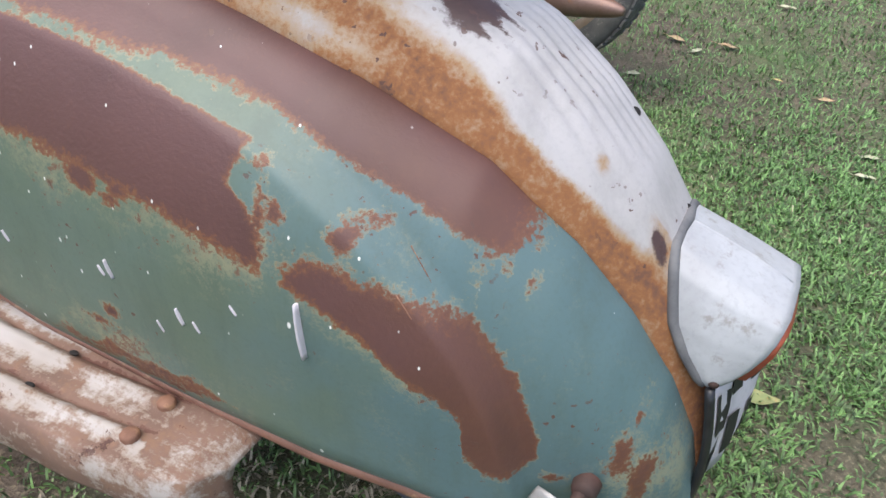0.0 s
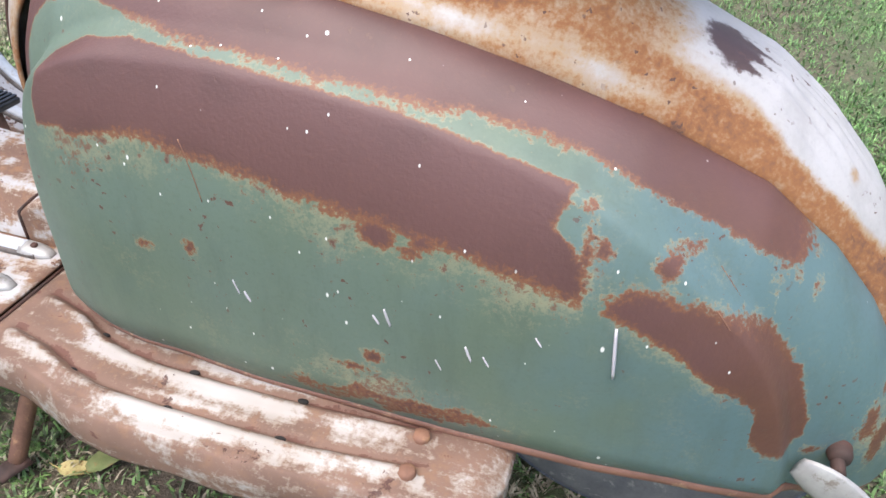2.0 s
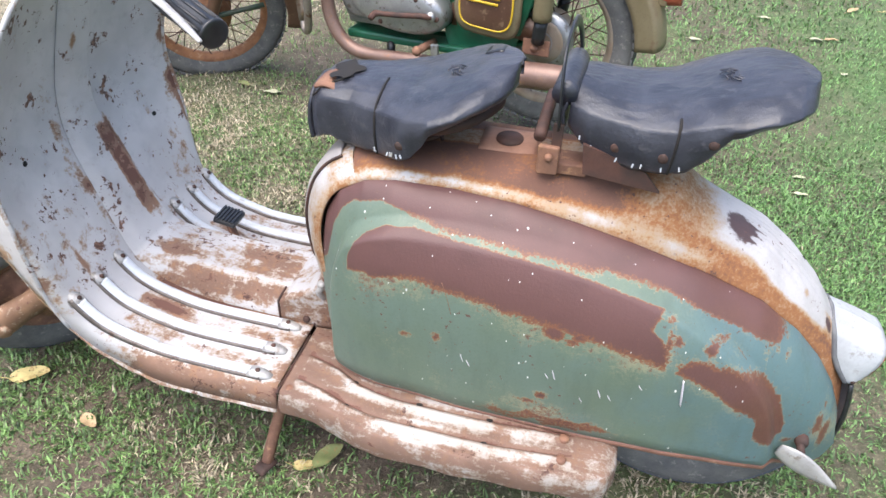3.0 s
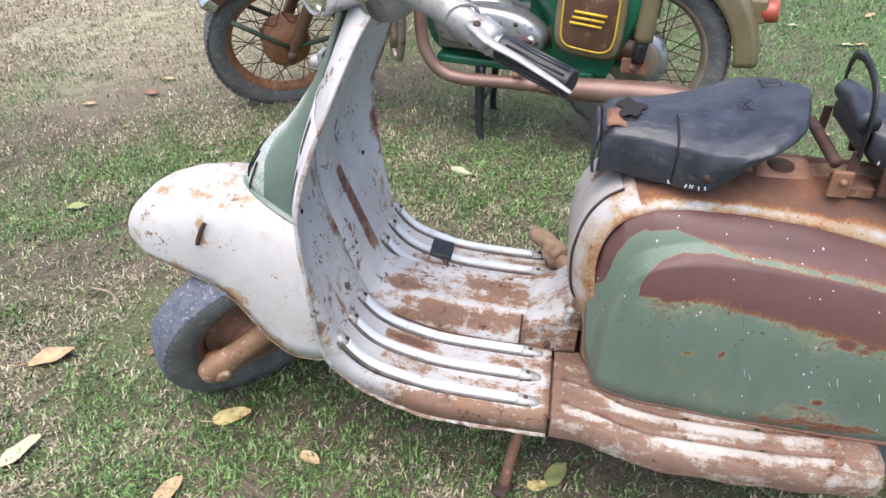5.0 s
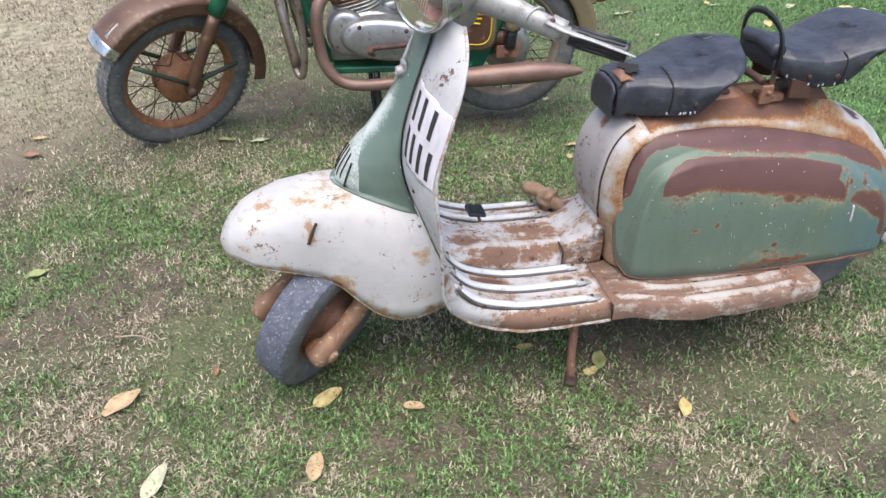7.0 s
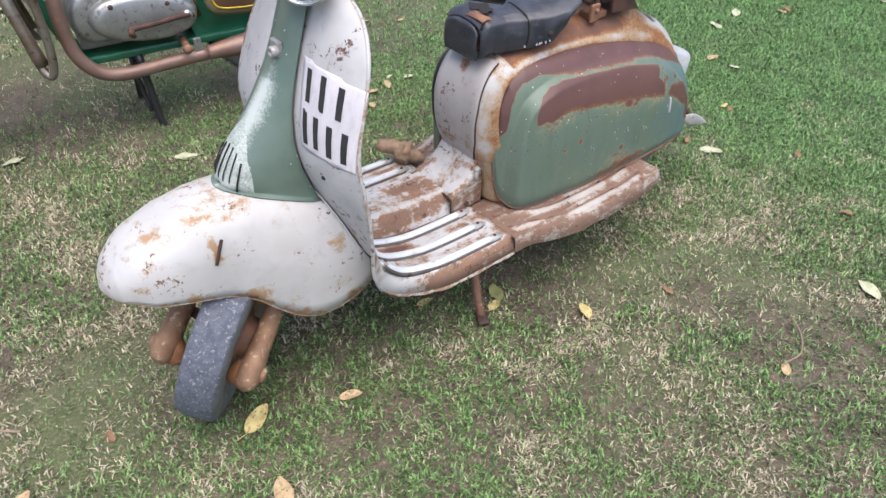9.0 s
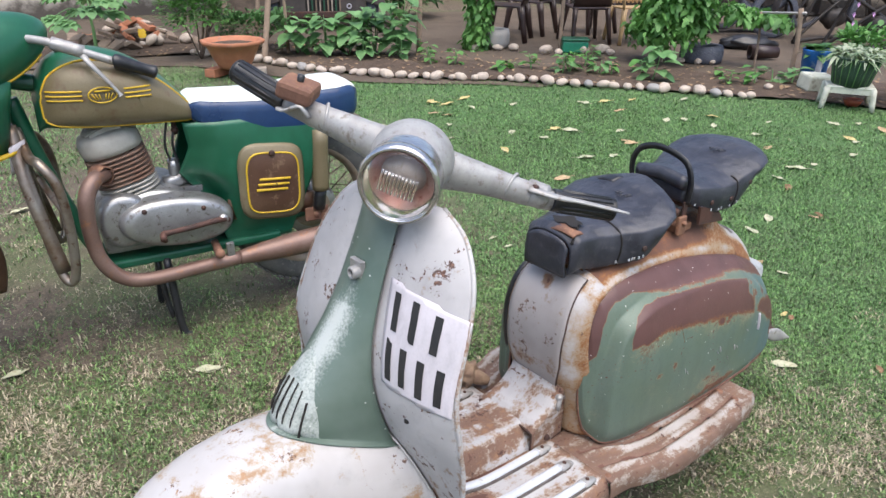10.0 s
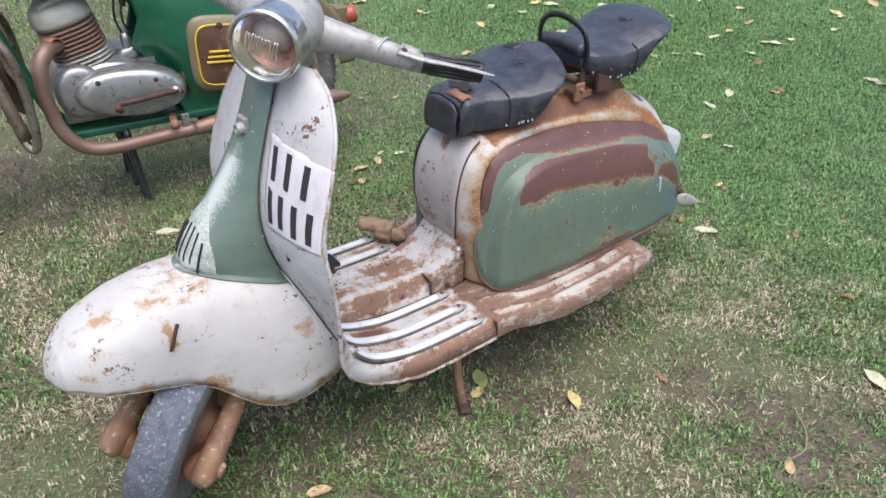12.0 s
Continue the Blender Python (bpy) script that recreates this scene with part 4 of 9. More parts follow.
# white streaks on the panel
for x, z, l, w in ((0.023, 0.395, 0.045, 0.0060), (-0.09, 0.365, 0.014, 0.003), (-0.16, 0.385, 0.016, 0.0028), (-0.17, 0.38, 0.008, 0.002), (-0.115, 0.345, 0.010, 0.0016), (-0.29, 0.372, 0.010, 0.002),
                   (-0.30, 0.38, 0.014, 0.0015), (-0.075, 0.36, 0.009, 0.0018), (-0.035, 0.392, 0.007, 0.0018)):
    us = (x + 0.555) / 0.859
    u = math.acos(1 - 2 * us) / math.pi if us < 0.5 else 0.5 + math.asin((us - 0.5) * 2) / math.pi
    zb, zt = lerp_table(x, ZB), lerp_table(x, ZT)
    pts = []
    for k in range(6):
        q = panel_at(u + 0.004 * (k / 5), (z + l * (0.5 - k / 5) - zb) / (zt - zb))
        pts.append((q.x, q.y - 0.0012, q.z, w * (0.6 + 0.4 * math.sin(math.pi * (0.15 + 0.7 * k / 5)))))
    part("dried_dropping", sweep(pts, 0.003, 8, 10, squash=(1, 0.25)), M_PLATE, panel_l, "white dried dropping")

# long scratches through the paint
for pts in (((0.088, 0.462), (0.108, 0.440), (0.129, 0.412)), ((0.091, 0.438), (0.098, 0.430), (0.103, 0.424)), ((-0.335, 0.510), (-0.325, 0.485), (-0.318, 0.460))):
    run = []
    for x, z in pts:
        us = (x + 0.555) / 0.859
        u = math.acos(1 - 2 * us) / math.pi if us < 0.5 else 0.5 + math.asin((us - 0.5) * 2) / math.pi
        zb, zt = lerp_table(x, ZB), lerp_table(x, ZT)
        q = panel_at(u, (z - zb) / (zt - zb))
        run.append((q.x, q.y - 0.0008, q.z))
    part("scratch", sweep(run, 0.0011, 6, 10, squash=(1, 0.4)), M_RUST, panel_l, "rusty scratch")

# handle of the side panel
def blade(sgn):
    b = Vector((0.223, sgn * 0.150, 0.281))
    prof = []
    for k in range(11):
        t = k / 10
        c = b + Vector((-0.028 + 0.088 * t, sgn * (0.006 + 0.022 * t), -0.002 - 0.034 * t))
        w = 0.017 * math.sin(math.pi * min(1, 0.10 + 0.88 * t) ** 0.75) + 0.0015
        prof.append([c + Vector((0.35 * w * math.cos(a), sgn * 0.004 * math.sin(a), w * math.cos(a))) for a in [2 * math.pi * j / 10 for j in range(10)]])
    return loft(prof)


for sgn, pl in ((-1, panel_l), (1, panel_r)):
    hnd = part("panel_handle", blade(sgn), M_ALU, pl, "pitted white metal lever")
    part("stem", sweep([(0.228, sgn * 0.122, 0.284), (0.227, sgn * 0.156, 0.279)], 0.006, 12, 4), M_RUSTD, hnd)
    part("boss", lathe([(-0.004, 0.011), (0.006, 0.010), (0.010, 0.008), (0.010, 0.0)], 20, Matrix.Translation((0.229, sgn * 0.134, 0.284)) @ Matrix.Rotation(0 if sgn > 0 else math.pi, 4, "X")), M_RUSTD, hnd)

# spine between the panels
ZS = [(-0.60, 0.585), (-0.57, 0.618), (-0.53, 0.636), (-0.47, 0.645), (-0.35, 0.650), (-0.20, 0.654), (-0.09, 0.659), (-0.046, 0.661), (-0.026, 0.653), (-0.006, 0.630), (0.01, 0.618), (0.04, 0.603), (0.11, 0.572), (0.16, 0.535), (0.207, 0.490), (0.25, 0.432), (0.285, 0.355), (0.303, 0.275), (0.310, 0.19)]


def spine(u, v):
    x = -0.515 + 0.818 * (u if u < 0.6 else 0.6 + 0.4 * math.sin(math.pi / 2 * (u - 0.6) / 0.4))
    w = lerp_table(x, YT) + 0.004
    zt, zs = lerp_table(x, ZT) - 0.015, lerp_table(x, ZS)
    t = 2 * v - 1
    a = abs(t)
    y = w * math.copysign(min(1.0, a / 0.7) ** 0.95, t)
    if a < 0.7:
        z = zt + 0.017 + (zs - zt - 0.017) * (1 - (a / 0.7) ** 3.0)
    else:
        z = zt + 0.017 - 0.06 * (a - 0.7) / 0.3
    z += 0.0016 * math.sin(2 * math.pi * (y + 0.15 * x) / 0.0125) * max(0, 1 - abs(x - 0.145) / 0.07) * (a < 0.6)
    return Vector((x, y, z))


def spine_rust(co):
    x, y, z = co
    w = lerp_table(x, YT)
    inner = w - abs(y)
    rear = min(1, max(0, (x - 0.01) / 0.06))
    wide = lerp_table(x, [(-0.06, 0.030), (0.02, 0.030), (0.08, 0.022), (0.13, 0.012), (0.20, 0.010), (0.30, 0.020)])
    strip = 0.60 * max(0, min(1, 1.7 - 1.5 * inner / wide)) * min(1, max(0, (x + 0.08) / 0.08))
    front = 1 - rear
    brown = 0.80 * max(0, min(1, (0.050 - abs(inner - 0.042)) / 0.022)) * min(1, max(0, (0.00 - x) / 0.12))
    tan = 0.42 * front
    cream = -0.20 * front * (x > -0.42) * max(0, 1 - abs(inner - 0.002) / 0.007)
    r = max(strip, brown, tan) + cream + 0.06 - 0.10 * rear * (inner > 0.03) + 0.16 * noise.noise(co * 16) * front
    for hx, hy, rr in ((0.232, -0.043, 0.020), (0.182, 0.023, 0.010), (0.180, -0.05, 0.009), (0.245, 0.01, 0.02)):
        r += 0.45 * max(0, 1 - math.hypot((x - hx) / rr, (y - hy) / rr))
    return r


def spine_stain(co):
    """The dark patch behind the rear seat with its drips along the pressed ribs, and the patch at a bolt hole."""
    x, y, z = co
    drip = 0.020 * max(0, math.cos(2 * math.pi * (y + 0.15 * x) / 0.0125)) + 0.012 * noise.noise(Vector((x * 20, y * 90, 0)))
    r = 1.15 - math.hypot((x - 0.068) / (0.030 + (1.3 * drip if x > 0.068 else 0.004)), (y + 0.034) / 0.036)
    r = max(r, 0.95 - math.hypot((x - 0.228) / 0.015, (y + 0.044) / 0.013))
    r = max(r, 1.0 - math.hypot((x + 0.46) / 0.05, (y + 0.062) / 0.012))
    return max(0.0, min(1.0, r))


body = part("body_spine", fleck_attr(rust_attr(grid_mesh(spine, 150, 141), spine_rust), spine_stain, "stain"), M_SPINE, SC, "rust-streaked white body between the side panels", thick=0.003, offset=0.0)
for x, y in ((0.174, -0.052), (0.231, -0.043), (0.182, 0.020), (0.236, 0.010)):
    zc = lerp_table(x, ZT) + 0.002 + (lerp_table(x, ZS) - lerp_table(x, ZT) - 0.002) * (1 - (abs(y) / lerp_table(x, YT)) ** 3)
    part("bolt_hole", lathe([(0.002, 0.0), (0.0015, 0.0042), (-0.002, 0.0055)], 12, Matrix.Translation((x, y, zc)) @ Vector((0, 1, 0)).rotation_difference(Vector((0.55, -0.35, 0.75))).to_matrix().to_4x4()), M_HOLE, body)

# front flange and cover plate below the seat
FRONT = [(-0.509, 0.636), (-0.549, 0.612), (-0.576, 0.575), (-0.59, 0.525), (-0.59, 0.47), (-0.579, 0.41), (-0.559, 0.36), (-0.549, 0.31), (-0.546, 0.262)]


FRONT_RUN = [Vector((p[0], 0, p[1])) for p in spline(FRONT, 60)]


def front_at(u, t, out):
    """Point on the curved front sheet; t runs across from -1 to 1, the shoulders bend back into the body."""
    k = min(58.999, max(0.0, u * 59))
    i = int(k)
    p = FRONT_RUN[i].lerp(FRONT_RUN[i + 1], k - i)
    d = (FRONT_RUN[min(59, i + 3)] - FRONT_RUN[max(0, i - 2)]).normalized()
    n = Vector((d.z, 0, -d.x))
    w = lerp_table(u, [(0, 0.102), (0.35, 0.112), (0.5, 0.116), (0.8, 0.128), (1, 0.136)])
    back = 0.040 * max(0.0, (abs(t) - 0.50) / 0.50) ** 2.0
    return p + n * (out - back) + Vector((0, w * t, 0))


def flange(u, v):
    return front_at(u, 2 * v - 1, 0.0)


def flange_rust(c):
    w = 0.112
    r = 0.31 + 0.26 * max(0, 1 - abs(abs(c.y) - w) / 0.016) + 0.22 * max(0, 1 - abs(c.z - 0.62) / 0.03)
    return r + 0.22 * noise.noise(c * 22) + 0.18 * max(0, (0.36 - c.z) / 0.1)


front = part("front_frame", rust_attr(grid_mesh(flange, 60, 49), flange_rust), M_SPINE, SC, "rusted steel frame flange", thick=0.003, offset=0.0)


def cover(u, v):
    t = 2 * v - 1
    edge = lerp_table(u, [(0, 0.70), (0.5, 0.70), (0.8, 0.62), (1, 0.46)])
    return front_at(0.05 + 0.64 * u, edge * t, 0.005)


def cover_rust(c):
    return 0.14 + 0.14 * noise.noise(c * 14) + 0.5 * max(0, 1 - abs(c.z - 0.42) / 0.03) * (0.5 + 0.5 * noise.noise(c * 30)) + 0.9 * max(0, 1 - Vector((c.y, (c.z - 0.607))).length / 0.018)


cov = part("front_cover", rust_attr(grid_mesh(cover, 40, 25), cover_rust), M_COVER, front, "grey-white cover plate", thick=0.003, offset=0.0)
part("cover_screw", bolt(cover(0.06, 0.5), (-0.6, 0, 0.8), 0.008, 0.006), M_RUSTD, cov)
for v in (0.0, 1.0):
    part("gasket", sweep([cover(k / 30, v) + Vector((0.001, 0, 0)) for k in range(31)], 0.0026, 6, 0), M_RUSTD, cov)
part("rubber_trim", sweep([front_at(k / 40, 0.93, 0.004) for k in range(41)], 0.009, 8, 0), M_RUBBER, front, "black rubber trim")


# raised piece joining tunnel and body, curving up into the front cover
def step_piece(u, v):
    x = -0.662 + 0.104 * u
    h = 0.0545 + 0.012 * min(1, u * 6) + 0.085 * u ** 2.2
    t = 2 * v - 1
    k = abs(t)
    w = 0.080 - 0.006 * u
    return Vector((x, w * math.copysign(min(1, k / 0.62) ** 0.9, t), 0.258 + h * (1 - 0.10 * min(1, k / 0.62) ** 4 if k < 0.62 else 0.90 * (1 - (k - 0.62) / 0.38))))


def step_rust(c):
    r = 0.34 + 0.30 * max(0, min(1, (-c.y - 0.058) / 0.012)) + 0.16 * noise.noise(c * 22)
    return r + 0.25 * max(0, 1 - abs(c.x + 0.658) / 0.008) + 0.3 * max(0, 1 - math.hypot((c.x + 0.60) / 0.03, (c.y + 0.02) / 0.02))


stp = part("tunnel_step", rust_attr(grid_mesh(step_piece, 40, 61), step_rust), M_FLOOR, SC, "rusted tunnel end rising into the body front", thick=0.004)
part("seam", sweep([step_piece(0.0, v) + Vector((-0.0015, 0, 0.0005)) for v in [0.04 + 0.92 * k / 24 for k in range(25)]], 0.0022, 6, 0), M_RUSTD, stp, "dark rusty seam")
part("catch", merge(sweep([(-0.576, -0.072, 0.330), (-0.582, -0.078, 0.345), (-0.577, -0.075, 0.358)], 0.006, 8, 8), ball((-0.577, -0.074, 0.362), (0.010, 0.009, 0.008), 10, 6)), M_ALU, stp, "bent grey metal catch")
part("catch_bolt", bolt((-0.612, -0.0795, 0.276), (0, -1, 0.2), 0.007, 0.004), M_RUSTD, stp)

# rear running boards with two pressed ribs
BOARD_OUT = [(-0.595, 0.243), (-0.53, 0.250), (-0.49, 0.262), (-0.45, 0.278), (-0.41, 0.283), (-0.28, 0.285), (-0.16, 0.279), (-0.09, 0.273), (-0.055, 0.262), (-0.040, 0.225)]
RIB_IN = [(-0.60, 0.150), (-0.569, 0.157), (-0.52, 0.171), (-0.477, 0.194), (-0.44, 0.205), (-0.40, 0.210), (-0.325, 0.212), (-0.235, 0.211), (-0.131, 0.205), (-0.04, 0.200)]
RIB_OUT = [(-0.60, 0.208), (-0.564, 0.214), (-0.525, 0.224), (-0.48, 0.242), (-0.44, 0.252), (-0.40, 0.255), (-0.302, 0.256), (-0.217, 0.255), (-0.132, 0.247), (-0.04, 0.24)]


def rib_height(x, y):
    """Pressed ribs with a gutter on their inner side."""
    h = 0.0
    fade = min(1, max(0, (x + 0.585) / 0.02)) * min(1, max(0, (-0.115 - x) / 0.015))
    for rib in (RIB_IN, RIB_OUT):
        d = y - lerp_table(x, rib)
        h += 0.0070 * math.exp(-(d / 0.0062) ** 2) - 0.0035 * math.exp(-((d + 0.013) / 0.005) ** 2)
    return h * fade


def board(u, v, sgn):
    x = -0.595 + 0.555 * u
    yo, yi = lerp_table(x, BOARD_OUT), 0.070
    k = v / 0.80
    if v < 0.80:
        y = yi + (yo - 0.006 - yi) * k
        z = 0.256 - 0.008 * u + rib_height(x, y)
    else:
        k = (v - 0.80) / 0.20
        y = yo - 0.006 + 0.010 * math.sin(min(1, k * 1.4) * math.pi / 2) - 0.004 * k
        z = 0.256 - 0.008 * u - 0.042 * k ** 1.3 - 0.002 * math.sin(x * 60) * k
    z -= 0.012 * max(0, (u - 0.95) / 0.05) ** 2
    return Vector((x, sgn * y, z))


def board_rust(c):
    y = abs(c.y)
    r = 0.60 + 0.20 * noise.noise(c * 9)
    if c.z > 0.235 and y < lerp_table(c.x, BOARD_OUT) - 0.008:
        for rib in (RIB_IN, RIB_OUT):
            d = y - lerp_table(c.x, rib)
            if -0.58 < c.x < -0.11:
                r -= 0.26 * math.exp(-((d - 0.002) / 0.008) ** 2)
                r += 0.40 * math.exp(-((d + 0.013) / 0.005) ** 2)
        r -= 0.16 * max(0, 1 - abs(c.x + 0.32) / 0.22)
    return r


for sgn in (-1, 1):
    n = (150, 96) if sgn < 0 else (60, 40)
    me = grid_mesh(lambda u, v: board(u, v if sgn < 0 else 1 - v, sgn), *n)
    rb = part("running_board", rust_attr(me, board_rust), M_BOARD, SC, "rust-worn white running board with pressed ribs", thick=0.003, offset=0.0)
    for x, y in ((-0.583, 0.225), (-0.125, 0.205), (-0.125, 0.246)):
        part("rivet", bolt((x, sgn * y, 0.2535), (0, 0, 1), 0.0085, 0.005), M_RUST, rb)
    for x, y in ((-0.585, 0.150), (-0.481, 0.186), (-0.479, 0.238), (-0.363, 0.204), (-0.362, 0.252), (-0.245, 0.205), (-0.245, 0.252)):
        part("rivet_hole", ball((x, sgn * (y - 0.004), 0.2545), (0.0060, 0.0034, 0.0016), 10, 6), M_HOLE, rb)
part("floor_joint", sweep([(-0.5975, y, 0.2575) for y in (-0.244, -0.2, -0.1)], 0.0024, 6, 8), M_RUSTD, SC)

# ---- seats ----
def seat(u, v, L, W, H, nose, cx, zt):
    """Leather saddle open underneath; u runs back, v across from skirt to skirt; worn wavy, its hem uneven."""
    t = 2 * v - 1
    w = lerp_table(u, W)
    top = lerp_table(u, zt)
    hem = 1 + 0.10 * noise.noise(Vector((u * 7, math.copysign(2, t), 1))) + 0.05 * noise.noise(Vector((u * 25, math.copysign(4, t), 2)))
    drop = lerp_table(u, H) * hem
    a = abs(t)
    x = cx + L * u
    wave = 0.0022 * noise.noise(Vector((u * 6, t * 4, cx * 9))) + 0.0009 * noise.noise(Vector((u * 22, t * 17, 5)))
    if a < 0.72:
        y = w * math.copysign(a / 0.72, t)
        z = top - 0.020 * (a / 0.72) ** 3.2 + wave
    else:
        k = (a - 0.72) / 0.28
        fold = 0.004 * noise.noise(Vector((u * 9, k * 1.5, 7 + math.copysign(1, t)))) * k
        y = math.copysign(w + 0.007 * math.sin(math.pi * min(1, 1.6 * k) / 2) - 0.010 * k * k + fold, t)
        z = top - 0.020 - drop * k + wave * (1 - k)
    return Vector((x, y, z))


FW = [(0, 0.056), (0.04, 0.066), (0.22, 0.074), (0.40, 0.098), (0.52, 0.122), (0.66, 0.138), (0.78, 0.132), (0.88, 0.108), (0.95, 0.078), (0.985, 0.048), (1.0, 0.020)]
FT = [(0, 0.722), (0.06, 0.736), (0.3, 0.738), (0.5, 0.742), (0.67, 0.755), (0.85, 0.775), (1.0, 0.784)]
FH = [(0, 0.060), (0.25, 0.070), (0.45, 0.068), (0.56, 0.060), (0.63, 0.040), (0.67, 0.020), (1.0, 0.012)]
SEAT_X, SEAT_L = -0.572, 0.300


def seat_bed(name, label, cx, L, W, H, T, nose_h):
    s = thing(name, label, "seat")
    me = grid_mesh(lambda u, v: seat(u, v, L, W, H, 0, cx, T), 84, 101)
    part("cover", me, M_VINYL, s, "cracked black vinyl cover", thick=0.006)
    q = [seat(0.0, k / 20, L, W, H, 0, cx, T) for k in range(21)]
    nose = grid_mesh(lambda u, v: Vector((cx - 0.006 * math.sin(math.pi * min(1, 0.15 + 0.8 * v)), q[0].y + (q[-1].y - q[0].y) * u, (q[0].z - 0.002) + (seat(0, 0.14 + 0.72 * u, L, W, H, 0, cx, T).z - q[0].z) * v)), 15, 10)
    part("front_skirt", nose, M_VINYL, s, thick=0.005)
    return s


front_seat = seat_bed("front_seat", "torn black vinyl rider's saddle on the rusted scooter", SEAT_X, SEAT_L, FW, FH, FT, 0.09)
front_seat.parent = SC
RW = [(0, 0.070), (0.08, 0.086), (0.3, 0.100), (0.5, 0.112), (0.70, 0.122), (0.82, 0.116), (0.90, 0.100), (0.96, 0.072), (0.99, 0.045), (1.0, 0.020)]
RT = [(0, 0.778), (0.12, 0.773), (0.3, 0.768), (0.45, 0.774), (0.62, 0.795), (0.8, 0.812), (0.92, 0.816), (1.0, 0.810)]
RH = [(0, 0.034), (0.10, 0.054), (0.35, 0.062), (0.52, 0.062), (0.60, 0.046), (0.66, 0.020), (1.0, 0.010)]
rear_seat = seat_bed("rear_seat", "torn black vinyl pillion saddle bolted behind the rider's seat", -0.195, 0.304, RW, RH, RT, 0.07)
rear_seat.parent = SC
part("seat_base", slab(SEAT_X + 0.004, SEAT_X + 0.16, -0.050, 0.050, 0.660, 0.708), M_RUSTD, front_seat, "brown rusted seat base", bevel=0.01)
part("seat_base", slab(-0.180, -0.03, -0.066, 0.066, 0.700, 0.742), M_RUSTD, rear_seat, "brown rusted seat base", bevel=0.01)
# torn nose, cracks, rivets
part("bare_pad", rust_attr(grid_mesh(lambda u, v: Vector((SEAT_X + 0.005 + 0.055 * u, -0.058 + 0.075 * v, lerp_table(0.02 + 0.15 * u, FT) + 0.003 - 0.018 * u * (1 - v) - 0.02 * abs(v - 0.4) ** 2)), 8, 10), lambda c: 0.6), M_RUST, front_seat, "torn edge with bare brown base", thick=0.004)
part("hole", grid_mesh(lambda u, v: Vector((SEAT_X + 0.040 + (0.020 + 0.006 * math.sin(6.28 * 3 * u + 1) + 0.004 * math.sin(6.28 * 7 * u)) * v * math.cos(6.28318 * u), -0.012 + 0.034 * v * (1 + 0.2 * math.sin(6.28 * 5 * u)) * math.sin(6.28318 * u), lerp_table(0.13 + 0.06 * v * math.cos(6.28318 * u), FT) + 0.0022)), 36, 5, wrap_u=True), M_HOLE, front_seat, "torn dark hole")
part("tear", sweep([(-0.57, -0.058, 0.712), (-0.548, -0.048, 0.728), (-0.515, -0.028, 0.737)], 0.003, 6, 8, squash=(1, 0.5)), M_HOLE, front_seat)
part("crack", sweep([seat(0.37, v, SEAT_L, FW, FH, 0, SEAT_X, FT) + Vector((0.0, -0.0006, 0.0006)) for v in (0.40, 0.32, 0.24, 0.17, 0.12, 0.07, 0.03, 0.0)], 0.0020, 6, 20), M_HOLE, front_seat)
for s, L, W, H, T, cx, us in ((front_seat, SEAT_L, FW, FH, FT, SEAT_X, (0.52,)), (rear_seat, 0.304, RW, RH, RT, -0.195, (0.22, 0.42, 0.60))):
    for u in us:
        for v in (0.035, 0.965):
            q = seat(u, v, L, W, H, 0, cx, T)
            part("rivet", bolt(q + Vector((0, -0.001 if v < 0.5 else 0.001, 0.010)), (0, -1 if v < 0.5 else 1, 0), 0.007, 0.003), M_RUSTD, s, "rusty rivet")
    for k in range(7):
        u = us[0] - 0.16 + (0.075 if len(us) > 1 else 0.030) * k + 0.022 * math.sin(5 * k * k)
        q = seat(u, 0.008, L, W, H, 0, cx, T)
        part("staple", slab(-0.001, 0.001, -0.002, 0.001, -0.003, 0.003, Matrix.Translation(q + Vector((0, -0.001, 0.004))) @ Matrix.Rotation(0.3 * math.sin(7 * k), 4, "Y")), M_STRIP, s)
# embossed swirl on both seats
for s, L, W, H, T, cx, u0 in ((front_seat, SEAT_L, FW, FH, FT, SEAT_X, 0.72), (rear_seat, 0.304, RW, RH, RT, -0.195, 0.66)):
    c = seat(u0, 0.46, L, W, H, 0, cx, T) + Vector((0, 0, 0.0012))
    emb = []
    for k in range(8):
        a = k * math.pi / 4
        emb.append(sweep([c + Vector((0.006 * math.cos(a), 0.006 * math.sin(a), 0)), c + Vector((0.014 * math.cos(a + 0.5), 0.014 * math.sin(a + 0.5), 0.0005)), c + Vector((0.020 * math.cos(a + 1.1), 0.020 * math.sin(a + 1.1), 0))], 0.0013, 5, 8))
    part("embossing", merge(*emb), M_VINYL, s)
part("tape_square", grid_mesh(lambda u, v: seat(0.80 + 0.09 * u, 0.60 + 0.12 * v, SEAT_L, FW, FH, 0, SEAT_X, FT) + Vector((0, 0, 0.0012)), 5, 5), M_RUBBER, front_seat, thick=0.0008)

part("crack", sweep([seat(0.45 + 0.012 * math.sin(9 * v), v, 0.304, RW, RH, 0, -0.195, RT) + Vector((0, -0.0006, 0.0006)) for v in (0.20, 0.15, 0.10, 0.05, 0.0)], 0.0020, 6, 14), M_HOLE, rear_seat)

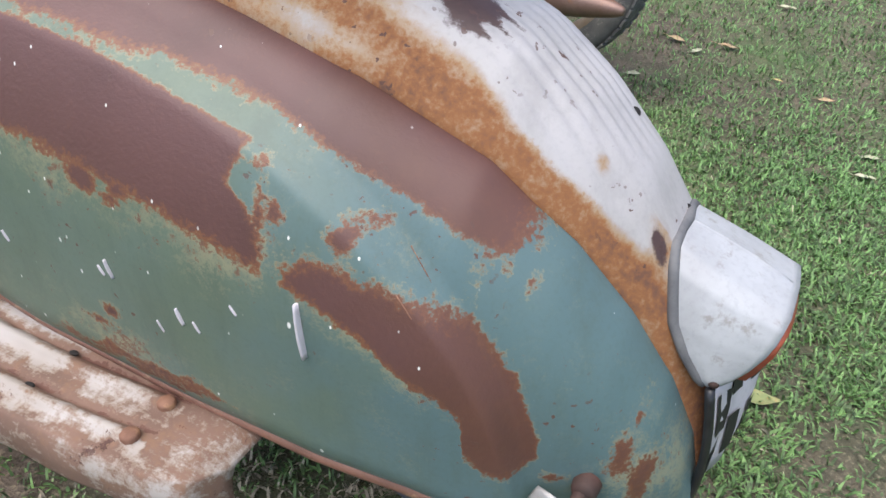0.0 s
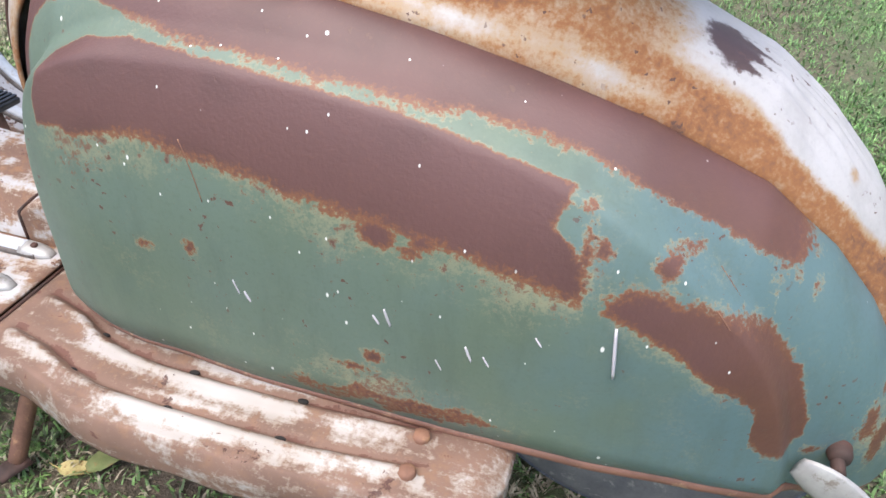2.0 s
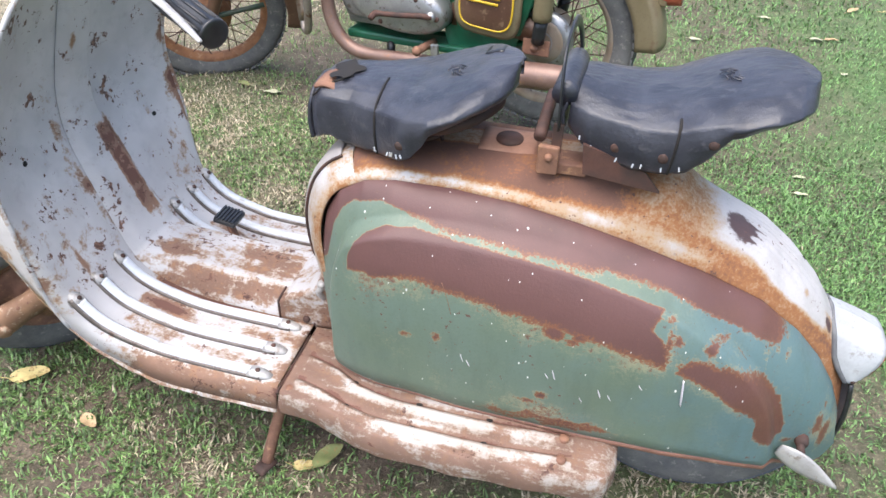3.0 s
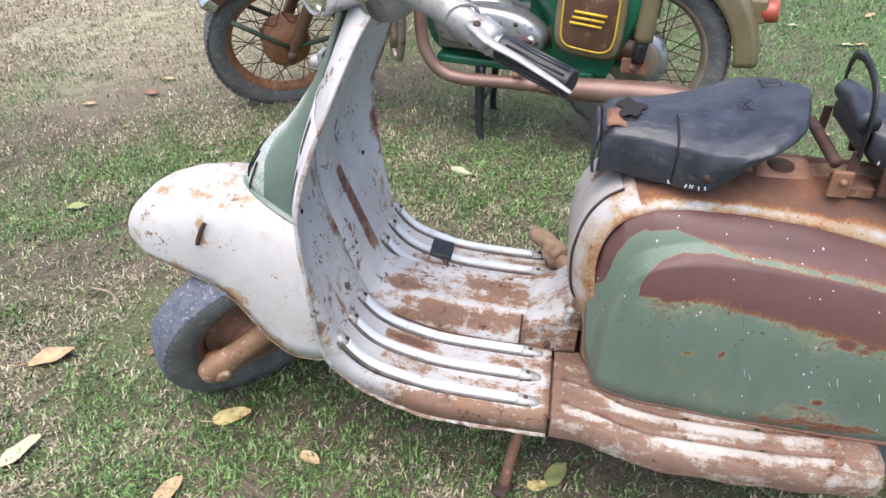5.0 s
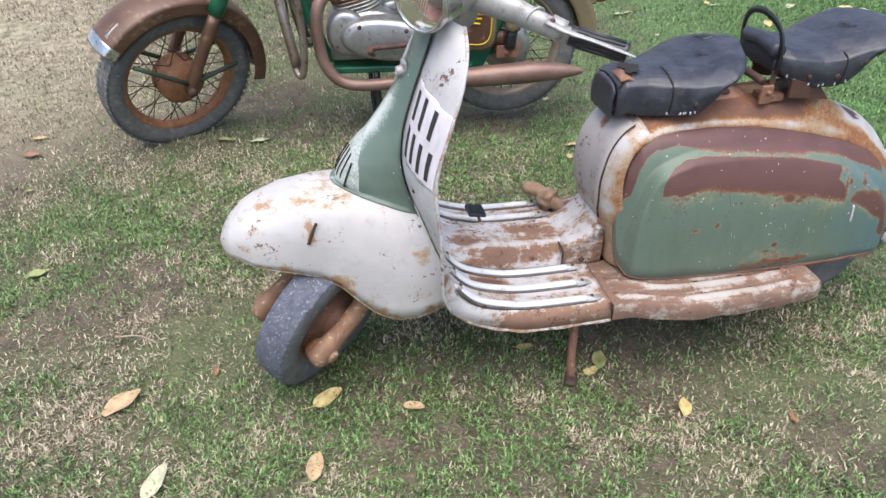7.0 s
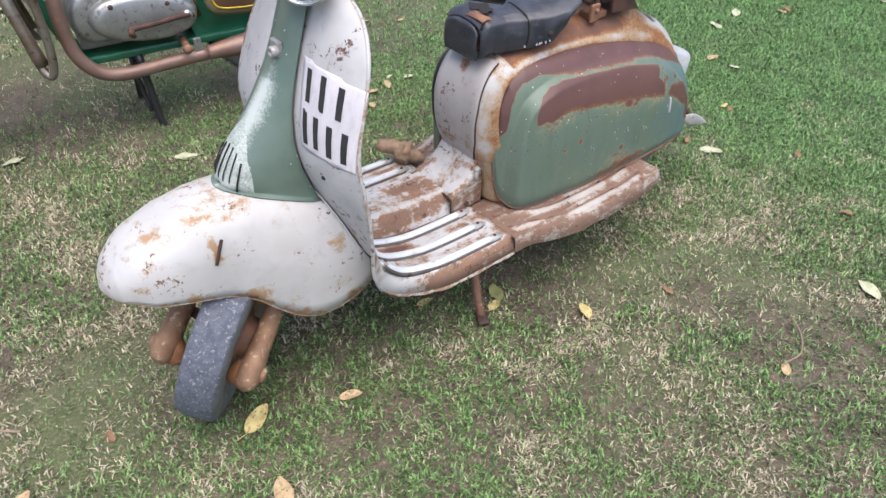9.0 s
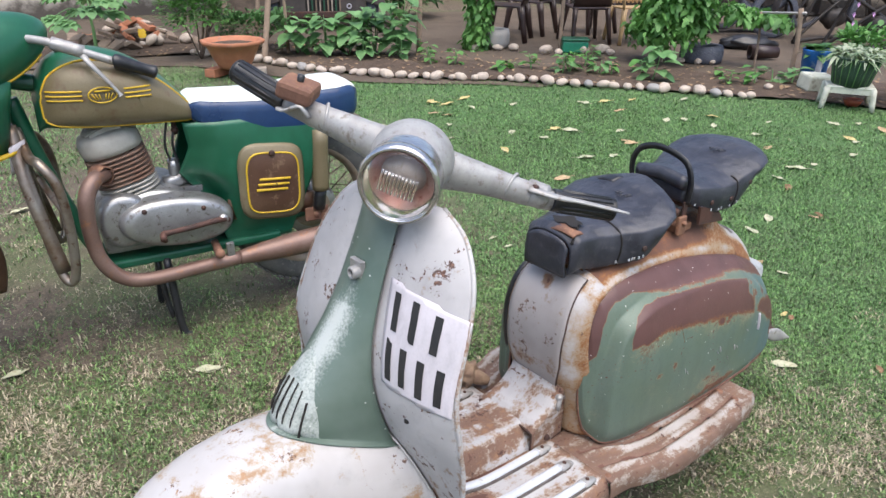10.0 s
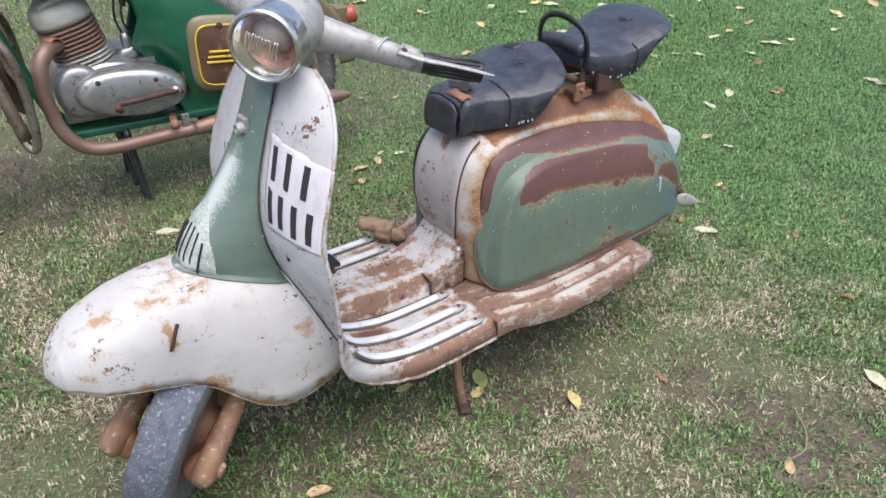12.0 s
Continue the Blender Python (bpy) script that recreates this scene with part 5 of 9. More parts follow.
# grab strap
strap = part("grab_strap", sweep([(-0.206, -0.078, 0.722), (-0.208, -0.082, 0.775), (-0.210, -0.062, 0.818), (-0.208, 0.002, 0.836), (-0.204, 0.056, 0.824), (-0.198, 0.082, 0.786), (-0.192, 0.082, 0.735)], 0, 0, 40,
             shape=[(-0.0075, -0.0015), (-0.0065, 0.0015), (-0.002, 0.0022), (0.002, 0.0022), (0.0065, 0.0015), (0.0075, -0.0015)]), M_RUBBER, SC, "black rubber grab loop")
for y in (-0.076, 0.086):
    part("strap_foot", slab(-0.213, -0.199, y - 0.002, y + 0.002, 0.685, 0.728), M_RUSTD, strap, bevel=0.001)
part("strap_roll", sweep([(-0.205, -0.070, 0.768), (-0.200, 0.0, 0.776), (-0.200, 0.06, 0.768)], 0.017, 14, 12), M_VINYL, rear_seat)
# brackets and springs under the seats
_bk = part("seat_bracket", merge(slab(-0.230, -0.200, -0.084, -0.074, 0.652, 0.696), slab(-0.215, -0.16, -0.074, -0.03, 0.650, 0.668), lathe([(-0.004, 0.006), (0.003, 0.006), (0.005, 0.003), (0.005, 0.0)], 12, Matrix.Translation((-0.214, -0.086, 0.680)) @ Matrix.Rotation(math.pi, 4, "X"))), M_RUST, SC, "rusty seat bracket", bevel=0.003)
part("gusset", loft([[Vector((-0.170, y, 0.712)), Vector((-0.165, y, 0.668)), Vector((-0.060, y, 0.655)), Vector((-0.090, y, 0.690))] for y in (-0.095, -0.088)], smooth=False), M_RUSTD, _bk)
part("gusset", loft([[Vector((-0.170, y, 0.712)), Vector((-0.165, y, 0.668)), Vector((-0.060, y, 0.655)), Vector((-0.090, y, 0.690))] for y in (0.05, 0.057)], smooth=False), M_RUSTD, _bk)
part("crossbar", sweep([(-0.23, -0.075, 0.706), (-0.23, 0.07, 0.706)], 0.009, 10, 4), M_RUSTD, _bk)
for y in (-0.03, 0.03):
    part("spring", sweep([Vector((-0.40 + 0.022 * math.cos(k * 0.7), y + 0.022 * math.sin(k * 0.7), 0.655 + 0.0012 * k)) for k in range(54)], 0.003, 6, 0), M_RUSTD, _bk)
part("seat_frame", sweep([(-0.56, 0.0, 0.668), (-0.52, -0.04, 0.672), (-0.42, -0.070, 0.682), (-0.34, -0.06, 0.700), (-0.30, 0.0, 0.715), (-0.34, 0.06, 0.700), (-0.42, 0.070, 0.682), (-0.52, 0.04, 0.672)], 0.009, 8, 40), M_RUSTD, _bk)
# filler flap
flap = part("filler_flap", grid_mesh(lambda u, v: Vector((-0.322 + 0.088 * u, -0.036 + 0.068 * v, 0.6565 + 0.003 * math.sin(math.pi * v) - 0.004 * (1 - v) ** 2)), 8, 10), M_FLAP, SC, "rusty filler flap", thick=0.004)
part("dark_disc", lathe([(0.0, 0.0), (0.0, 0.020), (-0.004, 0.021)], 20, Matrix.Translation((-0.280, -0.004, 0.6612)) @ Matrix.Rotation(radians(90), 4, "X")), M_RUSTD, flap)

# ---- tail lamp and plate ----
# half sections from the crest outwards and down: x, y, z where it meets the body and at its rear edge
TAIL_BASE = [(0.240, 0.0, 0.449), (0.238, 0.018, 0.448), (0.238, 0.033, 0.444), (0.242, 0.044, 0.432), (0.247, 0.051, 0.414), (0.252, 0.056, 0.396), (0.265, 0.059, 0.374), (0.280, 0.059, 0.355), (0.284, 0.056, 0.350)]
TAIL_END = [(0.326, 0.0, 0.416), (0.3255, 0.020, 0.4155), (0.325, 0.036, 0.412), (0.323, 0.045, 0.406), (0.321, 0.049, 0.397), (0.317, 0.052, 0.386), (0.310, 0.054, 0.372), (0.302, 0.056, 0.361), (0.296, 0.055, 0.353)]


def tail(u, v):
    """u runs over the housing from its far lower edge to the near one."""
    t = 2 * u - 1
    k = abs(t) * 8
    i = min(7, int(k))
    at = [Vector(rows[i]).lerp(Vector(rows[i + 1]), k - i) for rows in (TAIL_BASE, TAIL_END)]
    p = at[0].lerp(at[1], v)
    swell = 0.004 * math.sin(math.pi * v) * min(1, 2.2 * abs(t))
    return Vector((p.x, (p.y + swell) * (1 if t > 0 else -1), p.z + 0.0025 * math.sin(math.pi * v) * max(0, 1 - 9 * abs(t))))


_tl = part("tail_lamp", grid_mesh(lambda u, v: tail(1 - u, v), 81, 14), M_LAMPW, SC, "white tail lamp housing with a raised crest", thick=0.003, offset=0)
part("crest", sweep([tail(0.5, 0.06 + 0.88 * k / 12) + Vector((0, 0, 0.0005)) for k in range(13)], 0.0022, 6, 0, squash=(1, 0.6)), M_LAMPW, _tl)
part("gasket", sweep([tail(k / 60, 0.0) for k in range(61)], 0.0045, 8, 0), M_GASKET, _tl, "grey rubber gasket")


def lens_section(y):
    k = math.sqrt(max(0.0, 1 - (y / 0.050) ** 2))
    return [Vector((0.300, y, 0.408 - 0.012 * (1 - k))), Vector((0.322, y, 0.410 - 0.014 * (1 - k))), Vector((0.322 + 0.008 * k, y, 0.400)), Vector((0.320 + 0.008 * k, y, 0.384)), Vector((0.314 + 0.006 * k, y, 0.366)), Vector((0.310 + 0.004 * k, y, 0.357)), Vector((0.294, y, 0.352))]


part("lens", loft([lens_section(-0.0475 + 0.095 * k / 16) for k in range(17)]), M_RED, _tl, "faded red lens")
part("screw", bolt((0.291, -0.060, 0.356), (0.2, -1, 0), 0.004, 0.004), M_RUSTD, _tl)


def rear_plate(u, v):
    z = 0.352 - 0.140 * u
    return Vector((0.290 + 0.008 * u + 0.008 * math.sin(3 * u) + 0.022 * v + 0.005 * math.sin(7 * v + 3 * u) * (v > 0.2), -0.064 + (0.13 - 0.02 * u * u) * v, z))


_rp = part("number_plate", grid_mesh(rear_plate, 10, 10), M_PLATE, SC, "dented white number plate with black marks", thick=0.002, offset=0)
for k in range(4):
    for r in range(2):
        part("bar", grid_mesh(lambda u, v: rear_plate(0.12 + 0.46 * r + 0.30 * u, 0.10 + 0.22 * k + 0.13 * v) + Vector((0.0025, 0, 0)), 3, 3), M_BLACK, _rp)
part("plate_edge", sweep([rear_plate(k / 10, 0) for k in range(11)], 0.004, 6, 0), M_RUBBER, _rp)

# ---- wheels ----
def wheel(name, parent, centre, r, wid, rim_r, spokes=False, hub_r=0.05, tyre_mat=None, rim_mat=None, label="", m=None):
    """Tyre, rim and hub; the axle lies along y."""
    w = part(name, lathe([(-wid * 0.20, hub_r), (-wid * 0.55, hub_r * 0.96), (-wid * 0.75, hub_r * 0.7), (-wid * 0.8, 0.0)], 28), rim_mat, parent, label)
    w.matrix_local = (m if m is not None else Matrix()) @ Matrix.Translation(centre)
    h = wid / 2
    prof = [(-h * 0.62, rim_r), (-h * 0.98, rim_r + (r - rim_r) * 0.30), (-h * 1.0, rim_r + (r - rim_r) * 0.55), (-h * 0.94, rim_r + (r - rim_r) * 0.80), (-h * (0.72 if spokes else 0.86), r - 0.006), (-h * 0.4, r - 0.001), (0, r)]
    prof = prof + [(-a, b) for a, b in prof[-2::-1]]
    part("tyre", lathe(prof, 72), M_TYRE_OLD, w, "worn black tyre")
    blocks = []
    n = 64
    for k in range(n):
        for a in (-0.45, 0.0, 0.45):
            if spokes or k % 2 == 0 or a:
                ang = 2 * math.pi * (k + 0.5 * (a == 0)) / n
                mm = Matrix.Rotation(-ang, 4, "Y") @ Matrix.Translation((r - 0.002 - 0.012 * a * a, a * wid * 0.85, 0))
                blocks.append(slab(-0.003, 0.0028, -wid * 0.11, wid * 0.11, -r * 0.033, r * 0.033, mm))
    if spokes:
        part("tread", merge(*blocks), tyre_mat or M_TYRE, w)
    else:
        band = [(-h * 0.90, r - 0.013), (-h * 0.88, r - 0.0055), (-h * 0.80, r - 0.0030), (-h * 0.5, r - 0.0002), (0, r + 0.0015)]
        part("tread", lathe(band + [(-a, b) for a, b in band[-2::-1]], 90), tyre_mat or M_TYRE, w, "worn smooth tread, scuffed pale")
    rim_prof = [(-h * 0.62, rim_r + 0.004), (-h * 0.66, rim_r - 0.002), (-h * 0.5, rim_r - 0.012), (-h * 0.2, rim_r - 0.020), (0, rim_r - 0.022)]
    rim_prof = rim_prof + [(-a, b) for a, b in rim_prof[-2::-1]]
    part("rim", lathe(rim_prof, 56), rim_mat, w, "rusty rim")
    if spokes:
        for k in range(36):
            a = 2 * math.pi * k / 36
            b = a + (0.55 if k % 4 < 2 else -0.55)
            sd = 1 if k % 2 else -1
            p0 = Vector((hub_r * 0.95 * math.cos(b), sd * wid * 0.38, hub_r * 0.95 * math.sin(b)))
            p1 = Vector(((rim_r - 0.018) * math.cos(a), sd * wid * 0.06, (rim_r - 0.018) * math.sin(a)))
            part("spoke", sweep([p0, p1], 0.0019, 5, 2), M_RUSTD, w)
        part("hub", lathe([(-wid * 0.60, 0.0), (-wid * 0.60, hub_r * 0.35), (-wid * 0.48, hub_r * 0.4), (-wid * 0.46, hub_r * 0.97), (-wid * 0.36, hub_r), (-wid * 0.33, hub_r * 0.9), (wid * 0.33, hub_r * 0.9), (wid * 0.36, hub_r), (wid * 0.46, hub_r * 0.97), (wid * 0.60, 0.0)], 32), rim_mat, w, "rusty drum hub")
    else:
        for sd in (-1, 1):
            disc = lathe([(sd * h * 0.2, rim_r - 0.02), (sd * h * 0.45, rim_r * 0.80), (sd * h * 0.35, rim_r * 0.62), (sd * h * 0.75, rim_r * 0.52), (sd * h * 0.8, 0.0)], 40)
            part("wheel_disc", disc, rim_mat, w)
    return w


WC = TURNED.inverted() @ Vector((-1.247, -0.014, 0.171))
fw = wheel("front_wheel", SC, WC, 0.198, 0.090, 0.121, False, 0.05, M_TYRE, M_RUST, "scooter front wheel with grey dusty tyre", TURNED)
rw = wheel("rear_wheel", SC, (0.085, 0.0, 0.208), 0.210, 0.092, 0.127, False, 0.05, M_TYRE, M_RUST, "scooter rear wheel partly hidden by the side panels")

# fork and links
fork = part("fork", merge(*[sweep([(WC.x + 0.12, sgn * 0.070, WC.z + 0.20), (WC.x + 0.085, sgn * 0.085, WC.z + 0.14), (WC.x + 0.055, sgn * 0.088, WC.z + 0.09)], 0.022, 12, 14) for sgn in (-1, 1)], sweep([(WC.x + 0.12, -0.07, WC.z + 0.20), (WC.x + 0.14, 0, WC.z + 0.24), (WC.x + 0.12, 0.07, WC.z + 0.20)], 0.024, 12, 12), sweep([(WC.x + 0.14, 0, WC.z + 0.24), (WC.x + 0.150, 0, WC.z + 0.30)], 0.02, 12, 4)), M_RUST, SC, "rusty steel fork")
fork.matrix_local = TURNED
for sgn in (-1, 1):
    link = part("fork_link", sweep([(WC.x + 0.085, sgn * 0.086, WC.z + 0.135, 0.022), (WC.x + 0.045, sgn * 0.090, WC.z + 0.090, 0.029), (WC.x, sgn * 0.092, WC.z + 0.060, 0.029), (WC.x - 0.05, sgn * 0.092, WC.z + 0.038, 0.031), (WC.x - 0.088, sgn * 0.092, WC.z + 0.022, 0.036), (WC.x - 0.112, sgn * 0.092, WC.z + 0.013, 0.034), (WC.x - 0.127, sgn * 0.092, WC.z + 0.007, 0.022), (WC.x - 0.130, sgn * 0.092, WC.z + 0.006, 0.008)], 0.02, 18, 32, squash=(0.75, 1)), M_LINK, fork, "bulky rusty suspension link")
    part("link_cone", sweep([(WC.x - 0.088, sgn * 0.088, WC.z + 0.014, 0.030), (WC.x - 0.096, sgn * 0.072, WC.z + 0.004, 0.028), (WC.x - 0.104, sgn * 0.056, WC.z - 0.006, 0.018), (WC.x - 0.108, sgn * 0.050, WC.z - 0.010, 0.006)], 0.02, 14, 12), M_RIM_RUST, link, "orange rusted inner cone")
    part("link_nut", lathe([(0, 0.018), (0.006, 0.018), (0.010, 0.013), (0.011, 0.0)], 6, Matrix.Translation((WC.x - 0.092, sgn * 0.116, WC.z + 0.022)) @ Matrix.Rotation(0 if sgn > 0 else math.pi, 4, "X")), M_LINK, link)
    for dx in (0.0, 0.022):
        part("grease_bolt", bolt((WC.x - 0.045 + dx, sgn * 0.104, WC.z + 0.062 + 0.3 * dx), (0, sgn, 0.6), 0.006, 0.005), M_RUST, link)
    part("axle", sweep([(WC.x, sgn * 0.03, WC.z), (WC.x, sgn * 0.09, WC.z + 0.040)], 0.012, 10, 3), M_RUSTD, link)

# centre stand
stand = part("centre_stand", sweep([(-0.615, -0.10, 0.205), (-0.640, -0.150, 0.13), (-0.655, -0.185, 0.06), (-0.662, -0.210, 0.012)], 0.011, 10, 14), M_RUST, SC, "rusty centre stand leg")
part("leg", sweep([(-0.615, 0.10, 0.205), (-0.640, 0.135, 0.13), (-0.652, 0.16, 0.06), (-0.660, 0.185, 0.012)], 0.011, 10, 14), M_RUST, stand)
part("crossbar", sweep([(-0.615, -0.11, 0.205), (-0.615, 0.11, 0.205)], 0.014, 10, 4), M_RUSTD, stand)
part("foot", sweep([(-0.655, -0.200, 0.010), (-0.672, -0.235, 0.006)], 0.012, 8, 4, squash=(1.3, 0.5)), M_RUSTD, stand)
part("lever", sweep([(-0.615, -0.125, 0.20), (-0.635, -0.155, 0.175), (-0.62, -0.17, 0.15)], 0.008, 8, 8), M_RUST, stand)
part("underframe", merge(sweep([(-1.05, 0.0, 0.30), (-0.92, 0, 0.215), (-0.60, 0, 0.205), (-0.3, 0, 0.22), (0.0, 0.0, 0.26)], 0.035, 14, 24), *[sweep([(x, -0.22, 0.225), (x, 0.22, 0.225)], 0.012, 8, 4) for x in (-0.86, -0.64, -0.2)]), M_RUSTD, SC, "rusty frame tube under the floor")
part("engine_block", merge(ball((-0.10, 0.02, 0.30), (0.20, 0.10, 0.09), 20, 12), slab(-0.36, -0.1, -0.06, 0.09, 0.26, 0.45)), M_RUSTD, SC, "dirty engine behind the side panel", bevel=0.02)

# brake pedal
ped = part("brake_pedal", slab(-0.866, -0.820, 0.062, 0.112, 0.0, 0.010, Matrix.Translation((0, 0, 0.343)) @ Matrix.Translation((-0.84, 0, 0)) @ Matrix.Rotation(radians(10), 4, "Y") @ Matrix.Translation((0.84, 0, 0))), M_RUBBER, SC, "black rubber brake pedal", bevel=0.003)
for k in range(6):
    part("rib", slab(-0.864 + 0.0072 * k, -0.860 + 0.0072 * k, 0.064, 0.110, 0.010, 0.013, Matrix.Translation((0, 0, 0.343)) @ Matrix.Translation((-0.84, 0, 0)) @ Matrix.Rotation(radians(10), 4, "Y") @ Matrix.Translation((0.84, 0, 0))), M_RUBBER, ped)
part("arm", sweep([(-0.838, 0.078, 0.342), (-0.828, 0.074, 0.31), (-0.815, 0.070, 0.262)], 0, 0, 10, shape=[(-0.010, -0.003), (-0.010, 0.003), (0.010, 0.003), (0.010, -0.003)]), M_RUST, ped)

# ---- handlebar and headlamp, turned to the left ----
def bar_side(sgn):
    c = Vector((-0.905, 0, 0.945))
    path = [(0.030, 0.000, 0.037), (0.07, 0.010, 0.031), (0.115, 0.024, 0.026), (0.16, 0.038, 0.0225), (0.185, 0.046, 0.0215), (0.20, 0.050, 0.0195), (0.225, 0.058, 0.018), (0.245, 0.066, 0.0165)]
    pts = [(c.x + b, sgn * a, c.z - 0.08 * b - 0.007 * (a > 0.1) * (a - 0.1) / 0.1, r) for a, b, r in path]
    return sweep(pts, 0.03, 20, 26, squash=(0.85, 1.0))


_hs = ball((-0.925, 0, 0.958), (0.095, 0.066, 0.056), 26, 16, lambda d: 1.0 - 0.14 * max(0, d.x))
headset = part("handlebar", merge(_hs, bar_side(-1), bar_side(1), lathe([(0, 0.045), (0.05, 0.042), (0.075, 0.046), (0.085, 0.03)], 24, Matrix.Translation((-0.915, 0, 0.940)) @ Matrix.Rotation(-RAKE, 4, "Y") @ Matrix.Rotation(radians(-90), 4, "X"))), M_ALU, SC, "grey cast handlebar turned to its left")
headset.matrix_local = Matrix.Translation((-0.025, 0, -0.006)) @ TURNED
_hl = Matrix.Translation((-1.022, 0, 0.953)) @ Matrix.Rotation(radians(2), 4, "Y") @ Matrix.Rotation(radians(90), 4, "Z") @ Matrix.Diagonal((0.86, 1.0, 0.86, 1))
lamp = part("headlamp", lathe([(0.000, 0.066), (-0.02, 0.069), (-0.06, 0.068), (-0.10, 0.057), (-0.13, 0.04), (-0.15, 0.0)], 48, _hl), M_CHROME, headset, "worn chrome headlamp shell")
part("rim", lathe([(-0.016, 0.069), (-0.014, 0.072), (-0.002, 0.072), (0.004, 0.069), (0.005, 0.064), (0.001, 0.063)], 56, _hl), M_CHROME, lamp, "chrome rim")
part("reflector", lathe([(-0.002, 0.0635), (-0.02, 0.053), (-0.04, 0.035), (-0.048, 0.0)], 40, _hl), plain("tarnished_reflector", (0.42, 0.22, 0.19), (0.52, 0.40, 0.37), 0.35, 0.6, 18, 0.4, 0.001, dirt=(0.22, 0.08, 0.06)), lamp, "tarnished rusty reflector")
_gl = part("glass", lathe([(0.001, 0.0635), (0.006, 0.057), (0.012, 0.042), (0.015, 0.02), (0.016, 0.0)], 40, _hl), M_GLASS, lamp, "dusty ribbed glass")
_gl.visible_shadow = False
for k in range(11):
    y = -0.030 + 0.006 * k
    part("glass_rib", sweep([_hl @ Vector((y, 0.0145 - 2.0 * y * y, 0.006 - 0.018)), _hl @ Vector((y, 0.0155 - 2.0 * y * y, 0.006)), _hl @ Vector((y, 0.0145 - 2 * y * y, 0.006 + 0.020))], 0.0016, 6, 6), M_GLASS, _gl)
# joints and screws on the bars, grips, levers
for sgn in (-1, 1):
    part("clamp_joint", sweep([Vector((-0.865, sgn * 0.162, 0.942)) + Vector((0.0228 * math.cos(a), sgn * 0.006 * math.cos(a), 0.0205 * math.sin(a))) for a in [2 * math.pi * k / 20 for k in range(20)]], 0.003, 6, 0, closed=True), M_ALU, headset)
    g0, g1 = Vector((-0.845, sgn * 0.235, 0.934)), Vector((-0.806, sgn * 0.342, 0.938))
    grip = part("grip", sweep([(*(g0 + (g1 - g0) * t), r) for t, r in ((0, 0.0175), (0.04, 0.0195), (0.5, 0.0185), (0.93, 0.0190), (0.97, 0.0205), (1.0, 0.018), (1.005, 0.005))], 0.018, 20, 24), M_RUBBER, headset, "black ribbed rubber grip")
    d = (g1 - g0).normalized()
    s1 = d.cross(Vector((0, 0, 1))).normalized()
    s2 = s1.cross(d)
    for k in range(12):
        a = 2 * math.pi * k / 12
        o = s1 * 0.0185 * math.cos(a) + s2 * 0.0185 * math.sin(a)
        part("rib", sweep([g0 + d * 0.012 + o, g0 + d * 0.105 + o], 0.0022, 5, 3), M_RUBBER, grip)
    if sgn < 0:
        lv = part("clutch_lever", sweep([(-0.868, sgn * 0.190, 0.950, 0.011), (-0.868, sgn * 0.235, 0.952, 0.008), (-0.852, sgn * 0.28, 0.952, 0.006), (-0.836, sgn * 0.335, 0.952, 0.005), (-0.828, sgn * 0.366, 0.952, 0.003)], 0.008, 10, 20, squash=(1, 0.5)), M_ALU, headset, "grey metal lever")
        part("pivot", bolt((-0.866, sgn * 0.20, 0.953), (0, 0, 1), 0.006, 0.006), M_RUSTD, lv)
        part("lever_clamp", sweep([(-0.855, sgn * 0.192, 0.938), (-0.846, sgn * 0.222, 0.934)], 0.022, 14, 4), M_ALU, lv)
    else:
        sw = part("switch_housing", slab(-0.895, -0.835, 0.185, 0.245, 0.955, 0.985), M_RUST, headset, "rusty brown switch block", bevel=0.008)
        part("button", lathe([(0, 0.006), (0.01, 0.006), (0.011, 0)], 10, Matrix.Translation((-0.865, 0.215, 0.985)) @ Matrix.Rotation(radians(90), 4, "X")), M_RUBBER, sw)
        part("broken_bracket", grid_mesh(lambda u, v: Vector((-0.905 + 0.075 * u, 0.178 + 0.055 * v + 0.010 * u, 0.948 - 0.030 * u + 0.012 * math.sin(5 * v) + 0.01 * v)), 8, 8), M_ALU, headset, thick=0.005)

# rag on the floor
rag = thing("rag", "crumpled tan rag lying on the scooter footboard", "rag", pose(-0.607, 0.190, 0.268))
part("cloth", merge(ball((0, 0, 0.03), (0.032, 0.030, 0.030), 24, 16, lambda d: 1 + 0.40 * noise.noise(d * 2.2 + Vector((3, 1, 0))) + 0.16 * noise.noise(d * 6.5)), sweep([(0.0, 0.0, 0.03, 0.020), (-0.02, 0.02, 0.046, 0.021), (-0.045, 0.035, 0.052, 0.020), (-0.058, 0.045, 0.060, 0.013)], 0.01, 12, 14), sweep([(0.0, 0.0, 0.03, 0.02), (0.02, -0.03, 0.022, 0.018), (0.035, -0.045, 0.016, 0.010)], 0.01, 12, 10)), M_RAG, rag, sub=1)


# ---- the motorcycle behind ----
MO = thing("motorcycle", "old green and rust-brown motorcycle parked on its stand on the lawn", "motorcycle", pose(-0.300, 1.355, -0.032, 0, 0, -9.4) @ Matrix.Scale(1.052, 4))
M_RAKE, M_STEER = radians(25.6), radians(40.6)
MHEAD_P = Vector((-0.88, 0, 0.90))
M_TURN = Matrix.Translation(MHEAD_P) @ Matrix.Rotation(M_STEER, 4, Vector((math.sin(M_RAKE), 0, math.cos(M_RAKE)))) @ Matrix.Translation(-MHEAD_P)
MWC = M_TURN.inverted() @ Vector((-1.328, -0.056, 0.304))
MWC.y = 0.0
MWC.x -= 0.028
